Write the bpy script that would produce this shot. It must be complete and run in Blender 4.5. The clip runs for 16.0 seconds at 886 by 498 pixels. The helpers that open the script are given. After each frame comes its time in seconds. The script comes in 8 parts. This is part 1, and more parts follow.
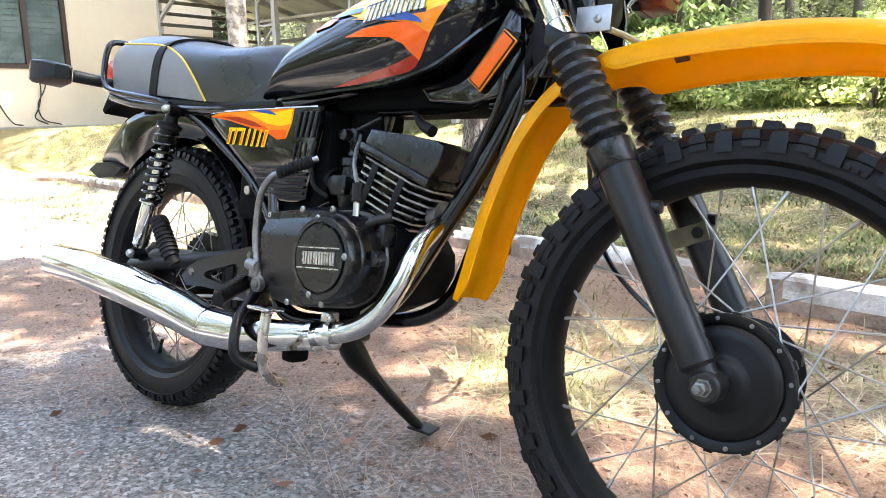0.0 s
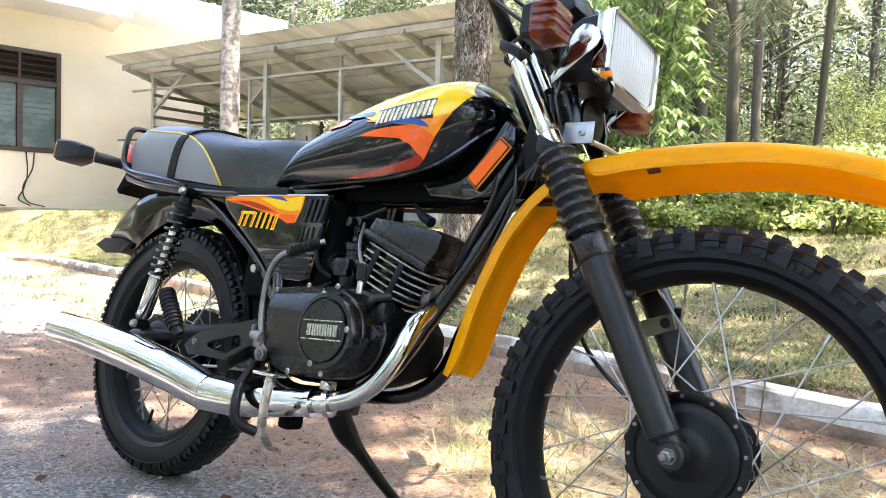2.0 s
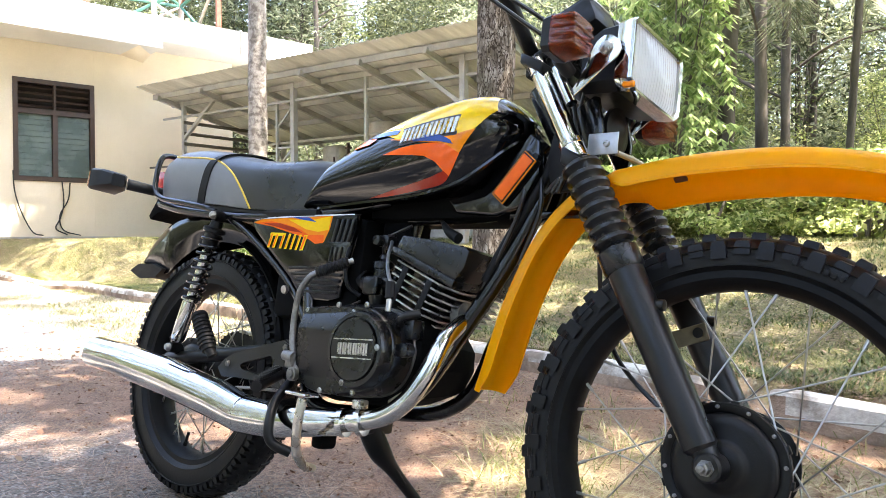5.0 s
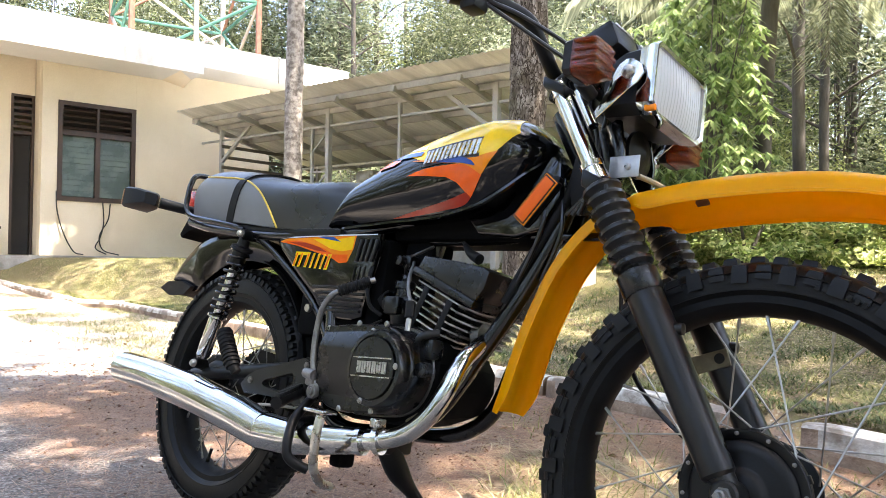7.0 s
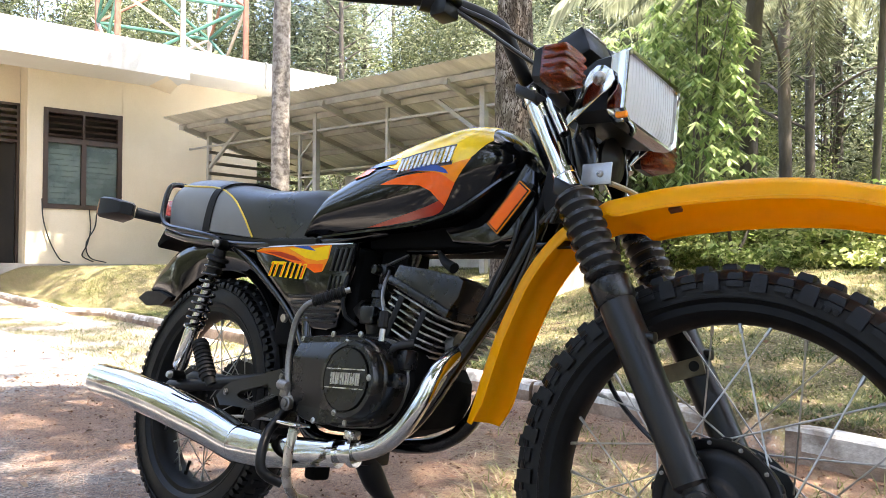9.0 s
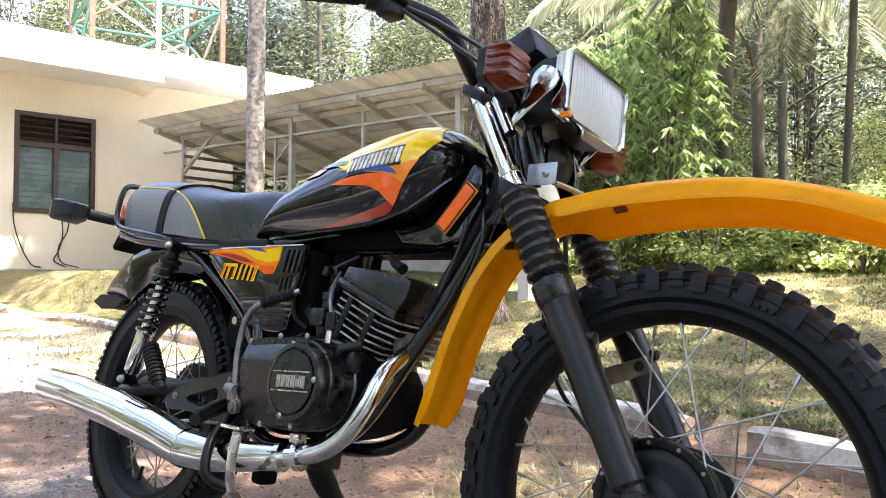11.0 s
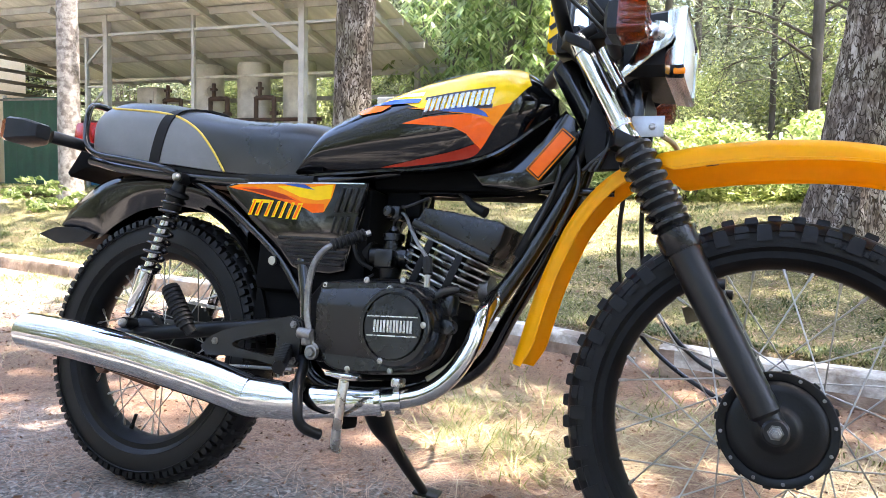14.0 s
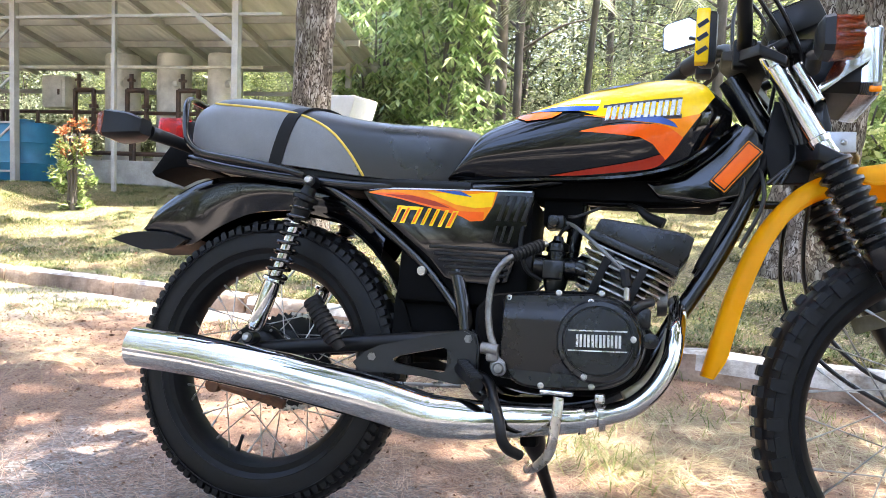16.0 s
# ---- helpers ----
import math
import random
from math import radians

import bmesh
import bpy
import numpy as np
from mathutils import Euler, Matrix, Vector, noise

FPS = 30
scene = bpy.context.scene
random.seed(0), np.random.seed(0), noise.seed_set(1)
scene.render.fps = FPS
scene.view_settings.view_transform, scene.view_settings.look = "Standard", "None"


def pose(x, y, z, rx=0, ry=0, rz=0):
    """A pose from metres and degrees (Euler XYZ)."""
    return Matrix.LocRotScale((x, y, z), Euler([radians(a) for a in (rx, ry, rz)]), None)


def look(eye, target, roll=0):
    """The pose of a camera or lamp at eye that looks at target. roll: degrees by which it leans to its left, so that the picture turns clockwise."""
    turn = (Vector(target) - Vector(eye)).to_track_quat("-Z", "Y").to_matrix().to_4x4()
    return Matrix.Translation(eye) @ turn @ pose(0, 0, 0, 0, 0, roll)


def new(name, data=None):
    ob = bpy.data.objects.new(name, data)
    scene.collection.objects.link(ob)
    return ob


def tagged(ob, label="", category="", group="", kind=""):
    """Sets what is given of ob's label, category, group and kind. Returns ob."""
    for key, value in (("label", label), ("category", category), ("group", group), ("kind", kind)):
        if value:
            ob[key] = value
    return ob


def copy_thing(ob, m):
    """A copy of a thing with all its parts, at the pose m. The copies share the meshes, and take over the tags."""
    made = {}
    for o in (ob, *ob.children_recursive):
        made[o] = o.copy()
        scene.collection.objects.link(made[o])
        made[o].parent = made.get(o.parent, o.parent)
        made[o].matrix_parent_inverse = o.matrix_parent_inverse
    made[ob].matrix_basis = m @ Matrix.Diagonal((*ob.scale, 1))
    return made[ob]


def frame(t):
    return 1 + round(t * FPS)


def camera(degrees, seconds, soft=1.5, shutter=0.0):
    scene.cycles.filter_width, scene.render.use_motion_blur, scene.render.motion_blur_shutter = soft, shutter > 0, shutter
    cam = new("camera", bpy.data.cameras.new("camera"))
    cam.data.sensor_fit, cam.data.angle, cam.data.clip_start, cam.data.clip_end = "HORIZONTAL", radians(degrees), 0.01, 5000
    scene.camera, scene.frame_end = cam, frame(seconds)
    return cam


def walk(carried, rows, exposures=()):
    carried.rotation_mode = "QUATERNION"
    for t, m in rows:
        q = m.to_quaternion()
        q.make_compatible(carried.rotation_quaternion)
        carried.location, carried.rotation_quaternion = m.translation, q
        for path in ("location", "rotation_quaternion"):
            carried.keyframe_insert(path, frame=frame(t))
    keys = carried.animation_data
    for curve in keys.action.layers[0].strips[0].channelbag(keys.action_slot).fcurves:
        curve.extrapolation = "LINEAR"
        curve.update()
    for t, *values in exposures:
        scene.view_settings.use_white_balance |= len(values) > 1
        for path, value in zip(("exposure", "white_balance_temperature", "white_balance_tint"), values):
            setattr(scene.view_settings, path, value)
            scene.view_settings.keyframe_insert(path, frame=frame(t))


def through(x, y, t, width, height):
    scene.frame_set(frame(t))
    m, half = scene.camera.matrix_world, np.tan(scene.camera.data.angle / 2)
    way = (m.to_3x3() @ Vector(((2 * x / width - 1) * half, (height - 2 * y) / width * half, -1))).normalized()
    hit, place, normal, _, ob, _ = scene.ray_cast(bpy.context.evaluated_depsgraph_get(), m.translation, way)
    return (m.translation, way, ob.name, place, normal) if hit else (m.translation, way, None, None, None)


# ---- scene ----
cam = camera(60.6, 16.0, soft=0.5)
PATH = [
    (0, (1.685, -0.873, 0.688), (0.397, 0.616, 0.332), -1.7),
    (0.2, (1.688, -0.875, 0.639), (0.449, 0.666, 0.341), -1.5),
    (0.5, (1.707, -0.904, 0.613), (0.505, 0.689, 0.472), 0.5),
    (0.7, (1.715, -0.923, 0.619), (0.486, 0.648, 0.465), 1.0),
    (1, (1.737, -0.981, 0.645), (0.451, 0.548, 0.548), 1.2),
    (1.2, (1.744, -0.985, 0.646), (0.481, 0.566, 0.607), 2.0),
    (1.5, (1.743, -1.001, 0.663), (0.494, 0.560, 0.602), 1.8),
    (2, (1.742, -1.003, 0.664), (0.491, 0.555, 0.583), 1.6),
    (2.5, (1.746, -1.002, 0.666), (0.505, 0.565, 0.593), 1.0),
    (3, (1.744, -1.003, 0.667), (0.491, 0.554, 0.587), 0.8),
    (3.5, (1.750, -1.003, 0.665), (0.478, 0.540, 0.603), 0.7),
    (6, (1.744, -0.996, 0.660), (0.397, 0.482, 0.643), -0.5),
    (6.5, (1.753, -0.991, 0.651), (0.373, 0.456, 0.653), 0.3),
    (7, (1.767, -0.992, 0.652), (0.391, 0.459, 0.683), 0.8),
    (7.5, (1.771, -0.975, 0.659), (0.406, 0.487, 0.691), -0.6),
    (8, (1.777, -0.971, 0.657), (0.397, 0.476, 0.706), 0.2),
    (8.5, (1.775, -0.966, 0.657), (0.395, 0.482, 0.697), 0.2),
    (9, (1.782, -0.961, 0.663), (0.423, 0.506, 0.703), 0.2),
    (11.3, (1.820, -0.911, 0.652), (0.500, 0.590, 0.704), 0.1),
    (11.5, (1.812, -0.914, 0.645), (0.483, 0.581, 0.681), 0.3),
    (12, (1.755, -0.920, 0.632), (0.455, 0.599, 0.642), 1.9),
    (12.2, (1.721, -0.919, 0.618), (0.399, 0.582, 0.631), 2.6),
    (12.5, (1.655, -0.918, 0.626), (0.356, 0.602, 0.632), 1.9),
    (12.8, (1.575, -0.927, 0.663), (0.336, 0.642, 0.713), 2.3),
    (13, (1.542, -0.972, 0.695), (0.290, 0.588, 0.711), 2.0),
    (13.3, (1.501, -1.036, 0.729), (0.291, 0.556, 0.722), -0.5),
    (13.5, (1.468, -1.085, 0.714), (0.422, 0.616, 0.613), -1.5),
    (13.7, (1.449, -1.135, 0.718), (0.468, 0.599, 0.535), -1.2),
    (14, (1.383, -1.217, 0.700), (0.501, 0.571, 0.540), 1.2),
    (14.2, (1.326, -1.263, 0.712), (0.449, 0.529, 0.583), 2.2),
    (14.5, (1.189, -1.341, 0.723), (0.444, 0.506, 0.539), -0.9),
    (14.8, (1.099, -1.375, 0.730), (0.313, 0.453, 0.530), 1.7),
    (15, (1.019, -1.388, 0.721), (0.236, 0.444, 0.543), 1.9),
    (15.3, (0.975, -1.389, 0.737), (0.201, 0.444, 0.532), 1.4),
    (15.5, (0.933, -1.386, 0.718), (0.180, 0.457, 0.529), 1.2),
    (15.7, (0.906, -1.379, 0.723), (0.158, 0.464, 0.512), 1.0),
    (16, (0.867, -1.371, 0.700), (0.246, 0.524, 0.549), 2.2),
]
walk(cam, [(t, look(eye, target, roll)) for t, eye, target, roll in PATH], [(0, 3.79, 6750, 12), (1, 3.72, 6750, 12), (3.5, 3.54, 6800, 13), (6, 3.33, 6900, 14), (8, 3.12, 7000, 15), (9, 3.15, 6950, 15), (11.5, 3.30, 6800, 17), (12.5, 3.43, 6700, 17), (13, 3.27, 6650, 19), (14, 3.58, 6550, 16), (15, 3.68, 6550, 15), (16, 3.64, 6550, 16)])

# ---- light ----
SUN_TO = Vector((0.34, 0.10, 0.93)).normalized()
world = bpy.data.worlds.new("world")
scene.world = world
world.use_nodes = True
wn = world.node_tree
sky = wn.nodes.new("ShaderNodeTexSky")
sky.sky_type = "NISHITA"
sky.sun_disc = False
sky.sun_elevation = math.asin(SUN_TO.z)
sky.sun_rotation = math.atan2(SUN_TO.x, SUN_TO.y)
sky.air_density, sky.dust_density = 1.0, 2.0
wn.nodes["Background"].inputs["Strength"].default_value = 0.15
wn.links.new(sky.outputs["Color"], wn.nodes["Background"].inputs["Color"])
sun = new("sun", bpy.data.lights.new("sun", "SUN"))
sun.data.energy, sun.data.angle, sun.data.color = 3.9, radians(0.55), (1.0, 0.95, 0.86)
sun.matrix_world = look(SUN_TO * 60, (0, 0, 0))


# ---- materials ----
def socket(node, *names):
    for n in names:
        if n in node.inputs:
            return node.inputs[n]


def base(name, rough=0.5, metal=0.0, coat=0.0, spec=0.5):
    m = bpy.data.materials.new(name)
    m.use_nodes = True
    b = m.node_tree.nodes["Principled BSDF"]
    b.inputs["Roughness"].default_value = rough
    b.inputs["Metallic"].default_value = metal
    b.inputs["Coat Weight"].default_value = coat
    b.inputs["Coat Roughness"].default_value = 0.04
    b.inputs["Specular IOR Level"].default_value = spec
    return m, m.node_tree, b


def noise_tex(nt, scale, detail=5, rough=0.6, coord="Object", stretch=None):
    tc = nt.nodes.new("ShaderNodeTexCoord")
    n = nt.nodes.new("ShaderNodeTexNoise")
    n.inputs["Scale"].default_value = scale
    n.inputs["Detail"].default_value = detail
    n.inputs["Roughness"].default_value = rough
    src = tc.outputs[coord]
    if stretch:
        mp = nt.nodes.new("ShaderNodeMapping")
        mp.inputs["Scale"].default_value = stretch
        nt.links.new(src, mp.inputs["Vector"])
        src = mp.outputs["Vector"]
    nt.links.new(src, n.inputs["Vector"])
    return n.outputs["Fac"]


def ramp(nt, fac, stops):
    r = nt.nodes.new("ShaderNodeValToRGB")
    e = r.color_ramp.elements
    while len(e) > 1:
        e.remove(e[-1])
    e[0].position, e[0].color = stops[0][0], (*stops[0][1], 1)
    for p, c in stops[1:]:
        k = e.new(p)
        k.color = (*c, 1)
    nt.links.new(fac, r.inputs["Fac"])
    return r.outputs["Color"]


def blend(nt, fac, a, b, mode="MIX"):
    m = nt.nodes.new("ShaderNodeMix")
    m.data_type, m.blend_type = "RGBA", mode
    if isinstance(fac, float):
        m.inputs[0].default_value = fac
    else:
        nt.links.new(fac, m.inputs[0])
    for s, v in ((m.inputs[6], a), (m.inputs[7], b)):
        if isinstance(v, tuple):
            s.default_value = (*v, 1)
        else:
            nt.links.new(v, s)
    return m.outputs[2]


def grey(nt, fac, lo, hi):
    m = nt.nodes.new("ShaderNodeMapRange")
    m.inputs["To Min"].default_value, m.inputs["To Max"].default_value = lo, hi
    m.inputs["From Min"].default_value, m.inputs["From Max"].default_value = 0.3, 0.7
    nt.links.new(fac, m.inputs["Value"])
    return m.outputs["Result"]


def bump(nt, b, height, strength, dist=0.01):
    n = nt.nodes.new("ShaderNodeBump")
    n.inputs["Strength"].default_value = strength
    n.inputs["Distance"].default_value = dist
    nt.links.new(height, n.inputs["Height"])
    nt.links.new(n.outputs["Normal"], b.inputs["Normal"])


def mat(name, c1, c2, scale=8.0, rough=0.5, metal=0.0, rvar=0.1, fine=90.0, relief=0.15, depth=0.002, coat=0.0, spec=0.5, stretch=None, spread=(0.35, 0.65)):
    """Paint, metal or plastic with blotches of two colours, uneven gloss and fine relief."""
    m, nt, b = base(name, rough, metal, coat, spec)
    big, small = noise_tex(nt, scale, stretch=stretch), noise_tex(nt, fine, 3, stretch=stretch)
    col = ramp(nt, big, [(spread[0], c1), (spread[1], c2)])
    dark = tuple(v * 0.75 for v in c1)
    col = blend(nt, grey(nt, small, 0.0, 0.35), col, dark)
    nt.links.new(col, b.inputs["Base Color"])
    nt.links.new(grey(nt, big, max(rough - rvar, 0.02), min(rough + rvar, 1)), b.inputs["Roughness"])
    if relief:
        bump(nt, b, small, relief, depth)
    return m


def leaf_mat(name, stops, through=0.35):
    m, nt, b = base(name, 0.45, 0, 0, 0.4)
    geo = nt.nodes.new("ShaderNodeNewGeometry")
    col = ramp(nt, geo.outputs["Random Per Island"], stops)
    col = blend(nt, grey(nt, noise_tex(nt, 1.1, 2), 0.0, 0.3), col, tuple(v * 0.55 for v in stops[0][1]))
    nt.links.new(col, b.inputs["Base Color"])
    t = nt.nodes.new("ShaderNodeBsdfTranslucent")
    nt.links.new(col, t.inputs["Color"])
    mix = nt.nodes.new("ShaderNodeMixShader")
    mix.inputs[0].default_value = through
    out = nt.nodes["Material Output"]
    nt.links.new(b.outputs[0], mix.inputs[1])
    nt.links.new(t.outputs[0], mix.inputs[2])
    nt.links.new(mix.outputs[0], out.inputs["Surface"])
    return m


M = {}
M["gloss_black"] = mat("gloss_black_paint", (0.002, 0.002, 0.0025), (0.004, 0.004, 0.0045), 6, 0.04, coat=0.2, rvar=0.02, relief=0.0, spec=0.38)
M["panel_black"] = mat("panel_black_paint", (0.002, 0.002, 0.0025), (0.004, 0.004, 0.0045), 6, 0.06, rvar=0.03, relief=0.0, spec=0.50)
M["satin_black"] = mat("satin_black_paint", (0.0026, 0.0026, 0.0028), (0.0055, 0.0055, 0.0058), 14, 0.40, relief=0.25, fine=260, depth=0.0006, spec=0.24)
M["flat_black"] = mat("flat_black_moulding", (0.0025, 0.0025, 0.0027), (0.0050, 0.0050, 0.0053), 14, 0.8, relief=0.3, fine=260, depth=0.0006, spec=0.06)
M["fork_black"] = mat("fork_black_paint", (0.0060, 0.0060, 0.0063), (0.0100, 0.0100, 0.0105), 10, 0.34, relief=0.35, fine=320, depth=0.0006, spec=0.34)
M["engine_black"] = mat("engine_black_paint", (0.0025, 0.0025, 0.0027), (0.0060, 0.0060, 0.0064), 18, 0.28, relief=0.4, fine=420, depth=0.0005, spec=0.42)
M["frame_black"] = mat("frame_black_paint", (0.0030, 0.0030, 0.0032), (0.0060, 0.0060, 0.0063), 9, 0.2, coat=0.5, relief=0.1, spec=0.3)
M["rubber"] = mat("black_rubber", (0.0060, 0.0060, 0.0063), (0.0110, 0.0110, 0.0115), 12, 0.6, relief=0.3, fine=200, depth=0.0008, spec=0.18)
M["tyre"] = mat("tyre_rubber", (0.0030, 0.0030, 0.0032), (0.0070, 0.0070, 0.0075), 9, 0.48, relief=0.45, fine=160, depth=0.001, spec=0.24)
M["boot"] = mat("fork_boot_rubber", (0.0050, 0.0050, 0.0053), (0.0090, 0.0090, 0.0095), 10, 0.29, relief=0.15, spec=0.45)
M["plastic"] = mat("black_plastic", (0.0060, 0.0060, 0.0063), (0.0110, 0.0110, 0.0115), 12, 0.38, relief=0.3, fine=350, depth=0.0005, spec=0.27)
M["chrome"] = mat("chrome_plate", (0.54, 0.54, 0.53), (0.66, 0.66, 0.65), 9, 0.05, 1.0, rvar=0.03, relief=0.04, fine=60, depth=0.001)
M["silver_bowl"] = mat("silvered_bowl", (0.88, 0.88, 0.87), (0.93, 0.93, 0.92), 9, 0.20, 0.85, relief=0.0)
M["worn_chrome"] = mat("worn_chrome", (0.42, 0.40, 0.36), (0.72, 0.70, 0.66), 30, 0.28, 1.0, rvar=0.12, relief=0.2, fine=220, depth=0.0006)
M["steel"] = mat("bare_steel", (0.36, 0.345, 0.32), (0.52, 0.50, 0.47), 40, 0.35, 1.0, rvar=0.12, relief=0.2, fine=300, depth=0.0004)
M["spoke"] = mat("spoke_steel", (0.34, 0.33, 0.305), (0.52, 0.51, 0.475), 40, 0.42, 1.0, relief=0.0)
M["rust"] = mat("rusty_steel", (0.08, 0.035, 0.018), (0.17, 0.075, 0.035), 30, 0.8, relief=0.4)
M["alu"] = mat("cast_aluminium", (0.13, 0.125, 0.12), (0.27, 0.26, 0.245), 35, 0.42, 0.8, relief=0.5, fine=260, depth=0.0006)
M["fin"] = mat("fin_edge_metal", (0.10, 0.10, 0.10), (0.55, 0.54, 0.52), 30, 0.34, 0.8, relief=0.2)
M["rim"] = mat("rim_black_paint", (0.0040, 0.0040, 0.0043), (0.0090, 0.0090, 0.0095), 16, 0.5, relief=0.2, spec=0.14)
M["seat"] = mat("seat_vinyl", (0.009, 0.010, 0.0115), (0.016, 0.017, 0.019), 7, 0.32, relief=0.35, fine=420, depth=0.0006, spec=0.60)
M["seat_grey"] = mat("seat_grey_vinyl", (0.13, 0.135, 0.14), (0.19, 0.195, 0.20), 7, 0.40, relief=0.4, fine=420, depth=0.0006)
M["piping"] = mat("yellow_piping", (0.62, 0.42, 0.05), (0.75, 0.52, 0.08), 20, 0.5, relief=0.0)
M["yellow"] = mat("yellow_fender_plastic", (0.93, 0.485, 0.003), (0.95, 0.52, 0.005), 5, 0.32, rvar=0.08, relief=0.06, fine=60, depth=0.001, spec=0.2)



def let_through(m, colour, share):
    """Thin plastic: part of the light shines through."""
    nt = m.node_tree
    t = nt.nodes.new("ShaderNodeBsdfTranslucent")
    t.inputs["Color"].default_value = (*colour, 1)
    mix = nt.nodes.new("ShaderNodeMixShader")
    mix.inputs[0].default_value = share
    nt.links.new(nt.nodes["Principled BSDF"].outputs[0], mix.inputs[1])
    nt.links.new(t.outputs[0], mix.inputs[2])
    nt.links.new(mix.outputs[0], nt.nodes["Material Output"].inputs["Surface"])


let_through(M["yellow"], (0.96, 0.50, 0.006), 0.50)
M["dec_yellow"] = mat("yellow_decal", (0.92, 0.56, 0.006), (0.93, 0.60, 0.008), 6, 0.16, coat=0.25, spec=0.3, relief=0.0)
M["dec_amber"] = mat("amber_decal", (0.90, 0.22, 0.006), (0.92, 0.28, 0.008), 6, 0.16, coat=0.25, spec=0.3, relief=0.0)
M["dec_orange"] = mat("orange_decal", (0.90, 0.105, 0.005), (0.92, 0.14, 0.006), 6, 0.16, coat=0.25, spec=0.3, relief=0.0)
M["dec_red"] = mat("dark_red_decal", (0.32, 0.020, 0.006), (0.42, 0.035, 0.008), 6, 0.16, coat=0.25, spec=0.3, relief=0.0)
M["dec_blue"] = mat("blue_decal", (0.025, 0.07, 0.28), (0.04, 0.10, 0.36), 6, 0.16, coat=0.25, spec=0.3, relief=0.0)
M["dec_white"] = mat("white_decal", (0.62, 0.64, 0.68), (0.75, 0.77, 0.80), 6, 0.16, coat=0.25, spec=0.3, relief=0.0)
M["badge"] = mat("badge_silver", (0.40, 0.38, 0.35), (0.62, 0.59, 0.55), 60, 0.30, 0.8, relief=0.0)
M["badge_gap"] = mat("badge_dark_ground", (0.02, 0.015, 0.012), (0.05, 0.035, 0.03), 40, 0.4, relief=0.0)
M["reflector"] = mat("orange_reflector", (0.85, 0.12, 0.003), (0.90, 0.15, 0.004), 60, 0.4, coat=0.0, spec=0.25, relief=0.6, fine=500, depth=0.0006)
M["cable"] = mat("black_cable", (0.009, 0.009, 0.009), (0.015, 0.015, 0.015), 20, 0.35, relief=0.0)
M["grey_cable"] = mat("grey_cable_sheath", (0.10, 0.10, 0.098), (0.17, 0.17, 0.165), 20, 0.4, relief=0.0)
M["dull_tan"] = mat("dull_tan_plate", (0.12, 0.105, 0.065), (0.22, 0.19, 0.125), 30, 0.6, 0.3, relief=0.3)
M["olive"] = mat("olive_plate", (0.30, 0.26, 0.16), (0.42, 0.37, 0.25), 30, 0.55, 0.3, relief=0.2)
M["pale_metal"] = mat("pale_zinc_plate", (0.36, 0.36, 0.36), (0.48, 0.48, 0.48), 25, 0.38, 0.7, relief=0.1)


def glassy(name, tint, rough=0.05, ior=1.45, trans=1.0):
    m, nt, b = base(name, rough)
    b.inputs["Base Color"].default_value = (*tint, 1)
    b.inputs["Transmission Weight"].default_value = trans
    b.inputs["IOR"].default_value = ior
    bump(nt, b, noise_tex(nt, 240, 2), 0.15, 0.0006)
    return m


M["amber_lens"] = glassy("amber_lens", (0.42, 0.070, 0.008), 0.08, 1.4, 0.75)
M["red_lens"] = glassy("red_lens", (0.65, 0.01, 0.015), 0.12, 1.4, 0.7)
M["clear_lens"] = glassy("headlight_glass", (0.96, 0.97, 0.97), 0.05, 1.40, 0.58)
M["window_glass"] = mat("frosted_window_glass", (0.055, 0.080, 0.066), (0.12, 0.155, 0.13), 3, 0.28, relief=0.1, fine=30, coat=0.1, spec=0.3)
M["mirror"] = mat("mirror_glass", (0.82, 0.84, 0.84), (0.88, 0.89, 0.89), 4, 0.03, 1.0, rvar=0.02, relief=0.0)

# setting
M["wall"] = mat("cream_plaster", (0.66, 0.57, 0.42), (0.72, 0.635, 0.485), 1.3, 0.85, relief=0.2, fine=60, spec=0.2)
M["fascia"] = mat("white_plaster", (0.55, 0.54, 0.505), (0.63, 0.62, 0.58), 0.8, 0.8, relief=0.2, fine=50, spec=0.2)
M["dark_wood"] = mat("dark_brown_wood", (0.030, 0.016, 0.010), (0.060, 0.032, 0.020), 12, 0.5, stretch=(1, 1, 0.15))
# near-black colour that stands in for the shade indoors
M["interior"] = mat("shaded_interior", (0.02, 0.018, 0.016), (0.04, 0.035, 0.03), 3, 0.9, relief=0.0)
M["shed_steel"] = mat("weathered_grey_steel", (0.33, 0.325, 0.305), (0.48, 0.47, 0.44), 5, 0.6, 0.1, relief=0.3)
M["shed_roof"] = mat("zinc_roof_sheet", (0.53, 0.525, 0.50), (0.82, 0.81, 0.78), 2.6, 0.5, 0.05, relief=0.2, stretch=(2.2, 0.10, 1))
M["side_rail"] = mat("weathered_brown_board", (0.10, 0.085, 0.065), (0.20, 0.17, 0.14), 6, 0.8, relief=0.4, stretch=(1, 0.2, 1))
M["boiler"] = mat("dusty_grey_enamel", (0.46, 0.435, 0.38), (0.74, 0.71, 0.64), 3.2, 0.7, relief=0.3, spread=(0.38, 0.6))
M["pipe_brown"] = mat("brown_pipe_paint", (0.035, 0.020, 0.014), (0.10, 0.052, 0.036), 9, 0.6)
M["drum_blue"] = mat("blue_plastic_drum", (0.012, 0.13, 0.24), (0.02, 0.18, 0.30), 6, 0.4, relief=0.1)
M["green_net"] = mat("dark_green_sheet", (0.010, 0.045, 0.028), (0.020, 0.075, 0.045), 8, 0.7, relief=0.5, fine=40)
